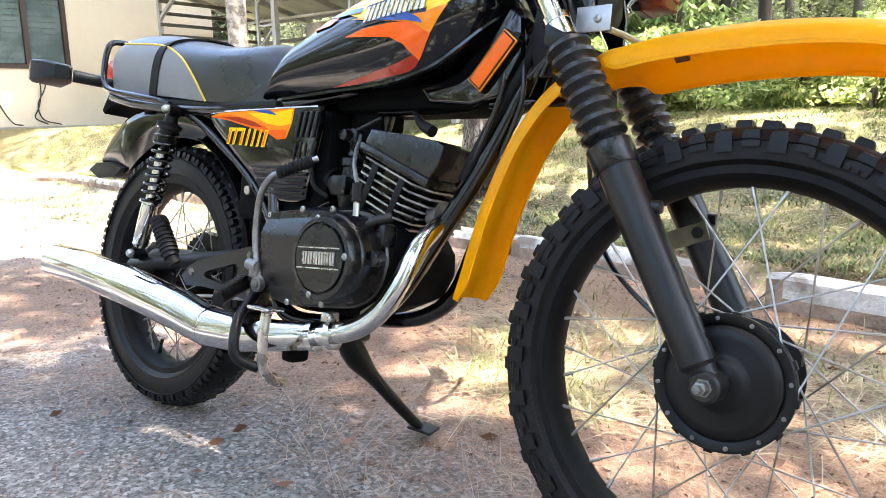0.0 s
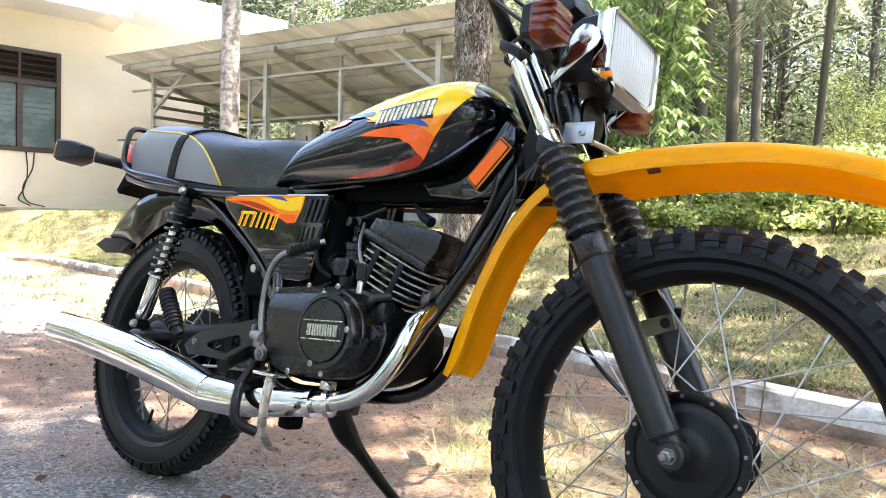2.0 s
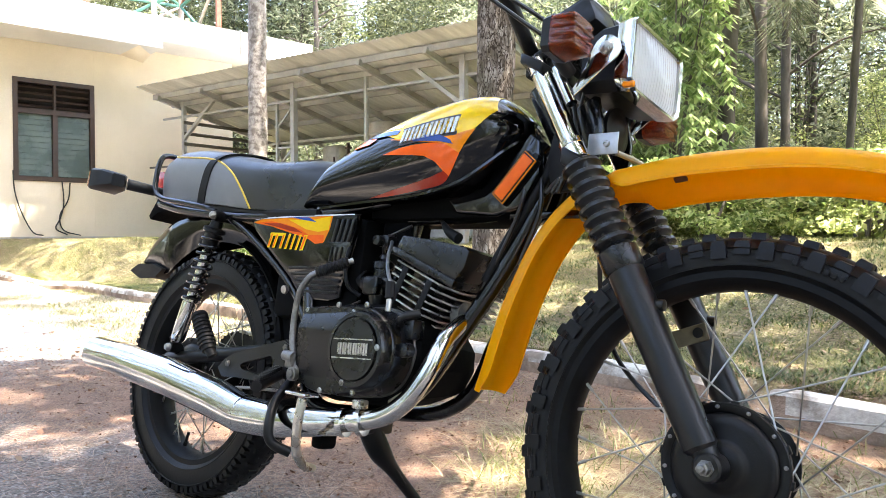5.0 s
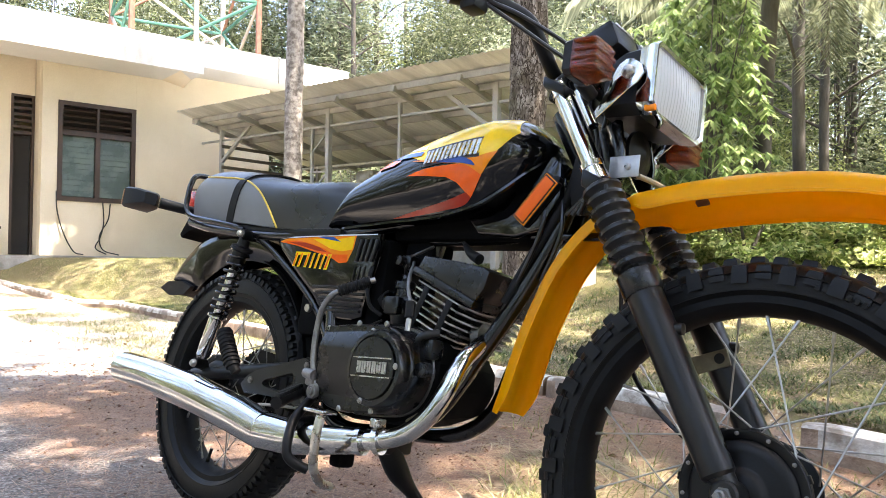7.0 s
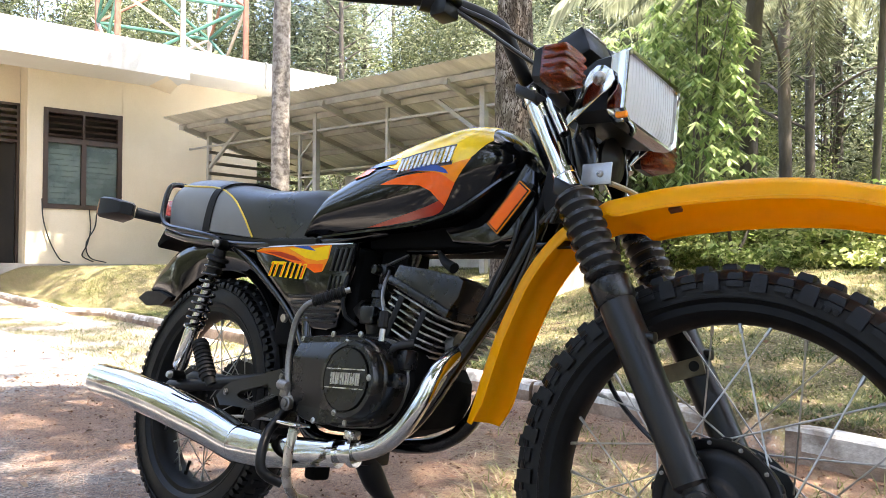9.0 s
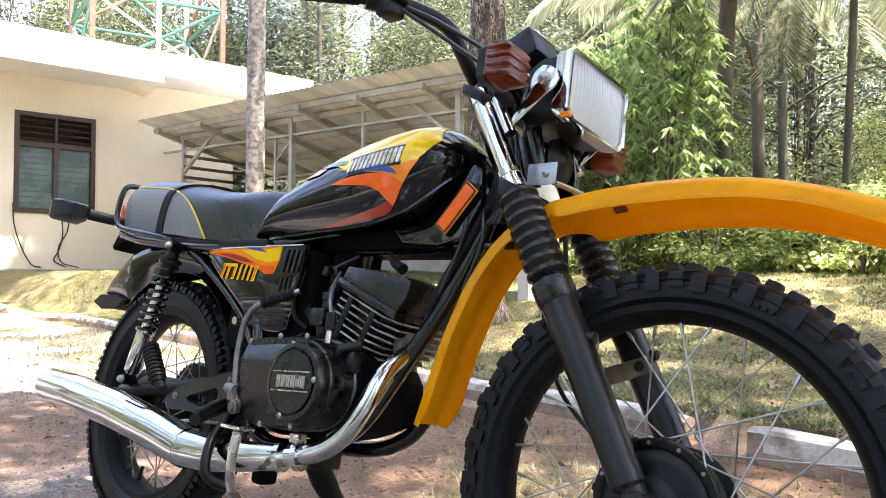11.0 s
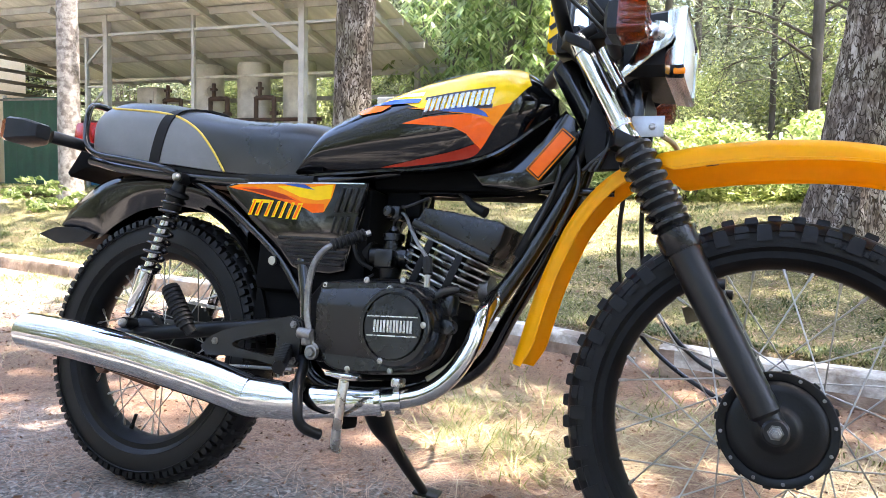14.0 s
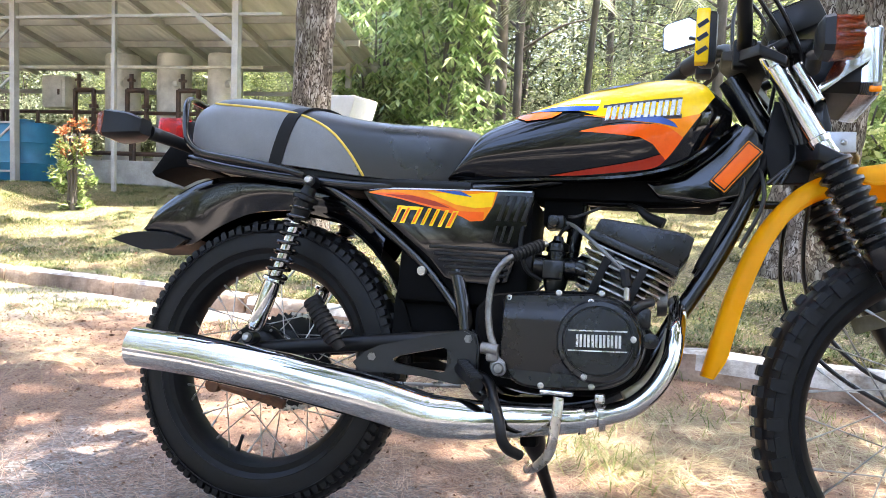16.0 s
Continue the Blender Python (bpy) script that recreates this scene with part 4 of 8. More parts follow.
def seat():
    bm = B()
    levels = [0.0, 0.06] + [0.10 + 0.02 * k for k in range(42)] + [0.955, 0.97, 0.985, 1.0]
    rings = []
    for x, z0, z1, w in SEAT:
        half = [(-w * seat_half(s) if s < 1 else 0.0, z0 + (z1 - z0) * s) for s in levels]
        rings.append([(x, y, z) for y, z in half] + [(x, -y, z) for y, z in half[-2::-1]])
    skin(bm, rings)
    border = [(-0.21, 0.868), (-0.123, 0.866), (0.032, 0.852), (0.089, 0.837), (0.147, 0.806), (0.191, 0.763), (0.226, 0.70)]
    for f in bm.faces:
        c = f.calc_center_median()
        z = np.interp(c.x, [p[0] for p in border], [p[1] for p in border])
        if c.x < 0.226 and c.z < z:
            f.material_index = 1
    s = part("seat", bm, [M["seat"], M["seat_grey"]], bike, "black vinyl bench seat, grey at the rear, with yellow piping", sharp=60)
    for side in (-1, 1):
        bm = B()
        pts = [(x, side * (-seat_y(x, z) + 0.001), z) for x, z in spline([(-0.150, 0.872), (-0.123, 0.866), (-0.04, 0.858), (0.032, 0.850), (0.089, 0.836), (0.147, 0.806), (0.191, 0.763), (0.224, 0.716)], 5)]
        tube(bm, pts, 0.0026, 6, 1)
        part("piping", bm, M["piping"], s)
    # strap across the seat
    bm = B()
    rings = []
    path = [(0.022, 0.736), (0.030, 0.765), (0.045, 0.812), (0.058, 0.842), (0.070, 0.862), (0.080, 0.875), (0.086, 0.8772)]
    left = [(x, seat_y(x, z), z) for x, z in path]
    over = left + [(0.088, 0, 0.8795)] + [(x, -y, z) for x, y, z in left[::-1]]
    pts = spline(over, 3)
    for p in pts:
        x, y, z = p
        out = Vector((0, y, (z - 0.80) * 1.2)).normalized() * 0.003
        wide = 0.015
        rings.append([(x - wide, y, z - 0.001), (x - wide, y + out.y, z + out.z), (x + wide, y + out.y, z + out.z), (x + wide, y, z - 0.001)])
    skin(bm, rings)
    part("strap", bm, M["rubber"], s)
    # base pan
    bm = B()
    prism(bm, [(-0.19, 0.757), (-0.17, 0.735), (0.1, 0.712), (0.25, 0.696), (0.45, 0.696), (0.45, 0.712), (0.22, 0.718), (0.1, 0.731)], -0.11, 0.11, 0.003)
    part("seat_pan", bm, M["satin_black"], s)
    # grab rail round the tail
    bm = B()
    side = [(0.092, -0.122, 0.712), (0.052, -0.133, 0.722), (-0.05, -0.137, 0.737), (-0.140, -0.137, 0.750), (-0.180, -0.134, 0.770), (-0.200, -0.128, 0.800), (-0.214, -0.118, 0.850), (-0.222, -0.100, 0.880)]
    tube(bm, side + [(-0.228, -0.05, 0.888), (-0.228, 0.05, 0.888)] + [(x, -y, z) for x, y, z in side[::-1]], 0.0075, 10, 5)
    part("grab_rail", bm, M["gloss_black"], bike, "bent gloss black grab rail round the seat tail")


seat()


def side_panel():
    """The triangular side covers with their louvres and graphics."""
    front, y = [(0.221, 0.688), (0.250, 0.695), (0.40, 0.699), (0.578, 0.700), (0.572, 0.668), (0.556, 0.610), (0.545, 0.560), (0.534, 0.522), (0.50, 0.514), (0.43, 0.516), (0.405, 0.524), (0.372, 0.560), (0.30, 0.614), (0.238, 0.664)], -0.108
    for side in (1, -1):
        bm = B()
        prism(bm, front, side * (y + 0.02), side * y, 0.006)
        p = part("side_panel", bm, M["panel_black"], bike, "gloss black side panel with orange and yellow graphics")

        def plate(name, pts, m, lift, sub=None):
            bm = B()
            vs = [bm.verts.new((x, side * (y - lift), z)) for x, z in pts]
            bm.faces.new(vs)
            part(name, bm, M[m], sub or p)

        plate("amber_graphic", [(0.232, 0.6855), (0.262, 0.692), (0.40, 0.695), (0.505, 0.696), (0.497, 0.668), (0.480, 0.640), (0.452, 0.638), (0.43, 0.648), (0.36, 0.664), (0.30, 0.676)], "dec_amber", 0.0006)
        plate("orange_graphic", [(0.236, 0.684), (0.30, 0.687), (0.35, 0.680), (0.40, 0.668), (0.43, 0.655), (0.48, 0.655), (0.478, 0.638), (0.452, 0.636), (0.43, 0.646), (0.36, 0.662), (0.30, 0.675)], "dec_orange", 0.0010)
        plate("yellow_graphic", [(0.36, 0.690), (0.44, 0.688), (0.50, 0.695), (0.494, 0.666), (0.46, 0.662), (0.42, 0.668)], "dec_yellow", 0.0013)
        plate("red_graphic", [(0.27, 0.683), (0.33, 0.682), (0.38, 0.672), (0.41, 0.660), (0.37, 0.664), (0.32, 0.674)], "dec_red", 0.0016)
        plate("blue_graphic", [(0.37, 0.695), (0.43, 0.694), (0.455, 0.683), (0.415, 0.688)], "dec_blue", 0.0018)
        plate("white_line", [(0.235, 0.690), (0.26, 0.6955), (0.40, 0.6985), (0.572, 0.6990), (0.572, 0.6965), (0.40, 0.6955), (0.262, 0.6925)], "dec_white", 0.0016)
        # model badge as plain slanted blocks
        for k, (a, wdt) in enumerate(((0.288, 0.010), (0.306, 0.010), (0.330, 0.010), (0.350, 0.008), (0.368, 0.008), (0.386, 0.008), (0.402, 0.012))):
            h0, h1 = 0.627 - 0.001 * k, 0.661 - 0.001 * k
            o = [(a, h0), (a + wdt, h0), (a + wdt + 0.015, h1), (a + 0.015, h1)]
            i = [(a + 0.0028, h0 + 0.003), (a + wdt - 0.0028, h0 + 0.003), (a + wdt + 0.0108, h1 - 0.003), (a + 0.0165, h1 - 0.003)]
            plate("badge_block", o, "dec_yellow", 0.0022)
            plate("badge_core", i, "dec_orange", 0.0026)
        plate("badge_block", [(0.298, 0.654), (0.345, 0.653), (0.348, 0.660), (0.300, 0.661)], "dec_yellow", 0.0024)
        for k in range(3):
            x = 0.498 + 0.015 * k
            bm = B()
            prism(bm, [(x, 0.598), (x + 0.005, 0.598), (x + 0.013, 0.630), (x + 0.008, 0.630)], side * (y + 0.001), side * (y - 0.0030), 0.001)
            part("vent_rib", bm, M["plastic"], p)
        for k in range(4):
            x = 0.505 + 0.016 * k
            bm = B()
            prism(bm, [(x, 0.640), (x + 0.008, 0.640), (x + 0.024, 0.688), (x + 0.016, 0.688)], side * (y + 0.001), side * (y - 0.0045), 0.0012)
            part("vent_rib", bm, M["plastic"], p)
        for k in range(5):
            z, x0 = 0.530 + 0.0125 * k, 0.415 - 0.011 * k
            bm = B()
            box(bm, (x0, min(side * (y + 0.004), side * (y - 0.006)), z), (0.530 + 0.004 * k, max(side * (y + 0.004), side * (y - 0.006)), z + 0.006), 0.002)
            part("louvre_rib", bm, M["plastic"], p)
        bm = B()
        lathe(bm, [(side * (y + 0.002), 0), (side * (y + 0.002), 0.010), (side * (y - 0.006), 0.009), (side * (y - 0.007), 0)], (0.359, 0, 0.533), "y", 14)
        part("bolt", bm, M["steel"], p)
        # the cover tucks in towards its foot
        for ob in [p] + list(p.children):
            for v in ob.data.vertices:
                v.co.y *= 1 - 0.20 * max(0.0, 0.70 - v.co.z) / 0.18


side_panel()


# ---- wheels ----
def wheel(name, label, centre, radius, width, bead, knobs, knob, flange, hub_half, spokes, shoulder, turned=0.0, reach=0.52):
    """A wire wheel: rim, knobbly tyre, hub drum, crossed spokes and valve."""
    bm = B()
    rw = width * 0.36
    lathe(bm, [(-rw, bead + 0.012), (-rw, bead - 0.004), (-rw * 0.75, bead - 0.012), (-rw * 0.35, bead - 0.020), (rw * 0.35, bead - 0.020), (rw * 0.75, bead - 0.012), (rw, bead - 0.004), (rw, bead + 0.012), (rw * 0.8, bead + 0.004), (-rw * 0.8, bead + 0.004)],
          seg=72, closed=True)
    w = part(name, bm, M["rim"], bike, label, Matrix.Translation(centre) @ pose(0, 0, 0, 0, 0, turned))
    bm = B()
    depth = radius - knob - bead
    prof = []
    for k in range(15):
        a = math.pi * (k / 14)
        s = math.cos(a)
        prof.append((-math.copysign(abs(s) ** 0.8, s) * width / 2, bead + 0.002 + depth * math.sin(a) ** 0.62))
    prof[0], prof[-1] = (-rw * 0.95, bead + 0.006), (rw * 0.95, bead + 0.006)
    prof[1], prof[-2] = (-width * 0.44, bead + depth * 0.22), (width * 0.44, bead + depth * 0.22)
    lathe(bm, prof, seg=96, closed=True)
    # moulded lines on the sidewall
    for side in (-1, 1):
        for rr, yy in ((bead + depth * 0.22, 0.440), (bead + depth * 0.66, 0.497)):
            lathe(bm, [(side * width * yy, rr - 0.0012), (side * (width * yy + 0.0012), rr), (side * width * yy, rr + 0.0012), (side * (width * yy - 0.004), rr)], seg=96, closed=True)
    tyre_mesh = bm
    rnd = random.Random(7)

    def block(a, span, y0, y1, r0, r1, lean):
        """One tread block, tapering outwards."""
        out = []
        for r, shrink in ((r0, 1.0), (r0 * 0.25 + r1 * 0.75, 0.90), (r1, 0.74)):
            for y, ss in ((y0, -1), (y0, 1), (y1, 1), (y1, -1)):
                yy = (y0 + y1) / 2 + (y - (y0 + y1) / 2) * shrink
                ang = a + ss * span / 2 * shrink
                rr = r - lean * abs(yy)
                out.append(tyre_mesh.verts.new((math.cos(ang) * rr, yy, math.sin(ang) * rr)))
        for f in ((0, 1, 5, 4), (1, 2, 6, 5), (2, 3, 7, 6), (3, 0, 4, 7), (4, 5, 9, 8), (5, 6, 10, 9), (6, 7, 11, 10), (7, 4, 8, 11), (8, 9, 10, 11)):
            tyre_mesh.faces.new([out[i] for i in f])

    step = 2 * math.pi / knobs
    for k in range(knobs):
        a = k * step
        r = radius
        if k % 2:
            block(a, step * 0.62, -width * 0.16, width * 0.16, r - knob - 0.006, r, 0.10)
        else:
            block(a, step * 0.62, -width * 0.30, -width * 0.06, r - knob - 0.006, r - 0.001, 0.14)
            block(a, step * 0.62, width * 0.06, width * 0.30, r - knob - 0.006, r - 0.001, 0.14)
        for side in (-1, 1):
            y0, y1 = side * width * 0.34, side * width * (reach if k % 2 else reach - 0.02)
            rr = r - shoulder
            block(a + step * 0.5, step * 0.70, min(y0, y1), max(y0, y1), rr - knob * (2.0 if k % 2 else 1.5), rr + 0.003, 0.22)
    part("tyre", tyre_mesh, M["tyre"], w, "black rubber tyre with block tread", sharp=30)
    # raised moulding marks on the sidewall
    bm = B()
    r0 = bead + depth * 0.48
    box(bm, (r0 - 0.0045, -width * 0.5 - 0.0004, -0.0036), (r0 + 0.0045, -width * 0.5 + 0.004, 0.0036), 0.0006)
    mark = finish(bm, "raised_mark", M["tyre"])
    for a in (64, 66, 68, 70, 72, 74, 76, 30, 32.5, 35, 37.5, 42, 44.5) if knobs < 80 else ():
        part("raised_mark", mark, None, w, at=pose(0, 0, 0, 0, -a, 0))
    # hub
    bm = B()
    h = hub_half
    lathe(bm, [(-h - 0.010, 0), (-h - 0.010, 0.026), (-h - 0.007, 0.031), (-h - 0.002, 0.036), (-h - 0.0010, 0.040), (-h - 0.0004, flange - 0.032), (-h + 0.000, flange - 0.026), (-h + 0.004, flange - 0.018), (-h + 0.008, flange - 0.015), (-h + 0.006, flange - 0.012), (-h + 0.006, flange - 0.002), (-h + 0.008, flange), (-h + 0.018, flange), (-h + 0.020, flange - 0.012),
               (h * 0.3, flange - 0.016), (h * 0.72, flange - 0.024), (h * 0.76, flange - 0.010), (h * 0.84, flange - 0.010), (h, 0.03), (h, 0)], seg=48)
    hub = part("hub", bm, M["satin_black"], w, "black drum hub")
    for k in range(12):
        a = 2 * math.pi * (k + 0.3) / 12
        bm = B()
        lathe(bm, [(-h + 0.006, 0), (-h + 0.006, 0.0030), (-h + 0.0030, 0.0030), (-h + 0.0024, 0)], (math.cos(a) * (flange - 0.007), 0, math.sin(a) * (flange - 0.007)), "y", 8)
        part("spoke_head", bm, M["alu"], w)
        bm = B()
        box(bm, (flange - 0.004, -h + 0.008, -0.006), (flange + 0.0032, -h + 0.018, 0.006), 0.0014)
        part("spoke_lug", bm, M["satin_black"], w, at=pose(0, 0, 0, 0, -math.degrees(a) - 15, 0))
    # spokes: four patterns, turned round the hub
    kinds = []
    for side, swing in ((-1, 1), (-1, -1), (1, 1), (1, -1)):
        y_hub = -h + 0.012 if side < 0 else h * 0.80
        r_hub = flange - 0.004 if side < 0 else flange - 0.014
        cross = math.radians(52) * swing
        bm = B()
        p0 = Vector((math.cos(cross) * r_hub, y_hub + 0.004 * swing, math.sin(cross) * r_hub))
        p1 = Vector((bead - 0.020, side * rw * 0.25, 0))
        tube(bm, [p0, p1], 0.00145, 6, 1)
        tube(bm, [p1 * 1.0, p1 + (p0 - p1).normalized() * 0.016], 0.0028, 6, 1)
        kinds.append(finish(bm, "spoke", M["spoke"]))
    for k in range(spokes):
        ang = 360.0 * k / spokes
        part("spoke", kinds[k % 4], None, w, at=pose(0, 0, 0, 0, -ang, 0))
    bm = B()
    rod(bm, (0, -0.004, 0), (0, -0.004, 0.034), 0.004, 8)
    rod(bm, (0, -0.004, 0.026), (0, -0.004, 0.036), 0.0055, 8)
    part("valve", bm, M["rubber"], w, at=pose(0, 0, 0, 0, 195, 0) @ Matrix.Translation((0, 0, bead - 0.056)))
    return w


front = wheel("front_wheel", "black wire-spoked front wheel with a knobbly tyre", (1.340, 0, 0.325), 0.353, 0.094, 0.281, 58, 0.012, 0.091, 0.072, 36, 0.014, 3.2, 0.52)
rear = wheel("rear_wheel", "black wire-spoked rear wheel with a trail tyre", (0.003, 0, 0.318), 0.317, 0.104, 0.227, 92, 0.0055, 0.080, 0.070, 36, 0.009, 0.0, 0.50)


def prong(z):
    return 0.99 + 0.556 * (0.953 - z)


def fork():
    """Telescopic fork legs with rubber boots, yokes and axle."""
    ax = Vector((0.556, 0, -1)).normalized()
    for side in (-1, 1):
        y = side * 0.11
        P = lambda z: Vector((prong(z), y, z))
        turn = ax.to_track_quat("Z", "Y").to_matrix().to_4x4()

        def along(prof, name, m, label="", parent=bike, seg=24):
            bm = B()
            lathe(bm, prof, axis="z", seg=seg)
            bmesh.ops.transform(bm, matrix=Matrix.Translation(P(0.962)) @ turn, verts=bm.verts[:])
            return part(name, bm, M[m], parent, label)

        k = 1 / 0.874   # length along the leg for each metre of drop
        leg = along([(0.40, 0), (0.40, 0.0285), (0.42, 0.0285), (0.66, 0.0255), (0.700, 0.0250), (0.706, 0.020), (0.706, 0)], "fork_leg", "fork_black", "satin black fork leg with a bellows boot")
        along([(-0.012, 0), (-0.012, 0.0165), (0.0, 0.0185), (0.022, 0.0195), (0.024, 0.0178), (0.170, 0.0178), (0.172, 0.0212), (0.182, 0.0205), (0.183, 0.0195), (0.210, 0.0215), (0.213, 0.0175), (0.216, 0)], "shroud", "chrome", "chrome fork shroud", leg)
        for a in range(8):
            bm = B()
            rod(bm, (0.0178, 0, 0.004), (0.0178, 0, 0.019), 0.0022, 6)
            bmesh.ops.transform(bm, matrix=Matrix.Translation(P(0.962)) @ turn @ pose(0, 0, 0, 0, 0, 45 * a), verts=bm.verts[:])
            part("slot", bm, M["satin_black"], leg)
        prof = [(0.214, 0), (0.214, 0.022)]
        n = 8
        for i in range(n):
            z = 0.222 + 0.0205 * i
            prof += [(z - 0.005, 0.0245), (z, 0.0325 + 0.0012 * (i > 0)), (z + 0.006, 0.0335), (z + 0.0115, 0.0262)]
        prof += [(0.383, 0.029), (0.386, 0.033), (0.418, 0.0325), (0.422, 0.0295), (0.422, 0)]
        along(prof, "boot", "boot", "ribbed rubber fork boot", leg, 28)
        # lug that holds the axle
        bm = B()
        lathe(bm, [(side * 0.092, 0), (side * 0.092, 0.0205), (side * 0.128, 0.0205), (side * 0.131, 0.017), (side * 0.131, 0)], (1.342, 0, 0.325), "y", 24)
        tube(bm, [P(0.37), Vector((1.340, y, 0.332))], [0.0215, 0.0175], 12, 1)
        part("axle_lug", bm, M["fork_black"], leg)
        bm = B()
        lathe(bm, [(side * 0.131, 0), (side * 0.131, 0.0120), (side * 0.134, 0.0120), (side * 0.134, 0.0092), (side * 0.146, 0.0090), (side * 0.148, 0.0060), (side * 0.157, 0.0055), (side * 0.158, 0)], (1.342, 0, 0.325), "y", 6)
        part("axle_nut", bm, M["alu"], leg)
        # threaded boss on the front of the leg
        bm = B()
        c = P(0.545)
        lathe(bm, [(0.0, 0), (0.0, 0.010), (0.034, 0.009), (0.036, 0)], (c.x + 0.006, c.y, c.z), "x", 12)
        part("boss", bm, M["fork_black"], leg)
    bm = B()
    rod(bm, (1.342, -0.09, 0.325), (1.342, 0.09, 0.325), 0.008, 10)
    part("axle", bm, M["steel"], bike)
    # yokes
    for z, th, name in ((0.958, 0.020, "upper_yoke"), (0.772, 0.030, "lower_yoke")):
        bm = B()
        x = prong(z)
        o = [(x + 0.024, -0.135), (x + 0.028, -0.10), (x - 0.005, -0.05), (x - 0.005, 0.05), (x + 0.028, 0.10), (x + 0.024, 0.135), (x - 0.024, 0.135), (x - 0.05, 0.06), (x - 0.08, 0.03), (x - 0.08, -0.03), (x - 0.05, -0.06), (x - 0.024, -0.135)]
        rows = [[Vector((px, py, z + dz - 0.5 * (px - x))) for px, py in o] for dz in (-th / 2, th / 2)]
        skin(bm, rows)
        bmesh.ops.bevel(bm, geom=bm.edges[:], offset=0.003, segments=1, affect="EDGES")
        part(name, bm, M["satin_black"], bike)
    bm = B()
    tube(bm, [(prong(0.772) - 0.058, 0, 0.772 + 0.01), (prong(0.958) - 0.058, 0, 0.958)], 0.026, 16, 1)
    part("head_tube", bm, M["frame_black"], bike)


fork()


def front_fender():
    """A long trail fender: an arched channel that passes between the fork legs, turned with the bars."""
    path = spline([(0.898, 0.380), (0.909, 0.428), (0.919, 0.472), (0.934, 0.531), (0.955, 0.591), (0.978, 0.645), (1.014, 0.700), (1.056, 0.741), (1.105, 0.766), (1.165, 0.780), (1.22, 0.790), (1.285, 0.797), (1.347, 0.800),
                   (1.405, 0.799), (1.46, 0.794), (1.51, 0.785), (1.56, 0.773), (1.62, 0.753), (1.70, 0.717), (1.76, 0.684)], 5)
    arch = [(1.03, 1.0), (1.03, 0.90), (1.0, 0.86), (0.985, 0.66), (0.93, 0.43), (0.82, 0.24), (0.62, 0.09), (0.52, 0.03), (0.42, 0.05), (0.2, 0.01)]   # share of the half width, share of the drop
    sec = [(-a, b) for a, b in arch] + [(0.0, 0.0)] + arch[::-1]
    th = 0.0032
    rings = []
    for i, p in enumerate(path):
        d = path[min(i + 1, len(path) - 1)] - path[max(i - 1, 0)]
        d = d / np.linalg.norm(d)
        nrm = np.array((-d[1], d[0]))
        x = p[0]
        fore = smoothstep((x - 1.135) / 0.025)
        mid = -0.040 + 0.068 * (x - 0.93)
        half = 0.045 + 0.025 * smoothstep((x - 1.10) / 0.05) - 0.012 * smoothstep((x - 1.50) / 0.26)
        near, far = 0.034 + 0.011 * fore - 0.008 * smoothstep((x - 1.3) / 0.25), 0.034 + 0.019 * fore - 0.006 * smoothstep((x - 1.3) / 0.25)
        ends = min(smoothstep((i + 2.0) / 7.0), smoothstep((len(path) + 1.0 - i) / 8.0))
        outer, inner = [], []
        for a, b in sec:
            drop = (near if a < 0 else far) * (0.55 + 0.45 * ends)
            yy, bb = a * half * (0.9 + 0.1 * ends), -b * drop
            outer.append((p[0] + nrm[0] * bb, mid + yy, p[1] + nrm[1] * bb))
            yi = math.copysign(max(abs(yy) - th * smoothstep(b / 0.5), 0.0), yy)
            bi = bb - th * (1.0 - smoothstep((b - 0.3) / 0.5))
            inner.append((p[0] + nrm[0] * bi, mid + yi, p[1] + nrm[1] * bi))
        rings.append(outer + inner[::-1])
    bm = B()
    skin(bm, rings)
    f = part("front_fender", bm, M["yellow"], bike, "bright yellow plastic trail front fender", sharp=40)
    for c in ((1.205, -0.060, 0.7835), (1.255, -0.058, 0.790)):
        bm = B()
        lathe(bm, [(c[2] - 0.010, 0), (c[2] - 0.010, 0.006), (c[2], 0.0055), (c[2] + 0.001, 0)], (c[0], c[1], 0), "z", 10)
        part("bolt", bm, M["rust"], f)
    bm = B()
    box(bm, (-0.0105, -0.006, -0.003), (0.0105, 0.006, 0.003), 0.001, pose(1.213, 0.018, 0.7745, -22, -9, 3))
    part("slot", bm, M["rust"], f)


front_fender()


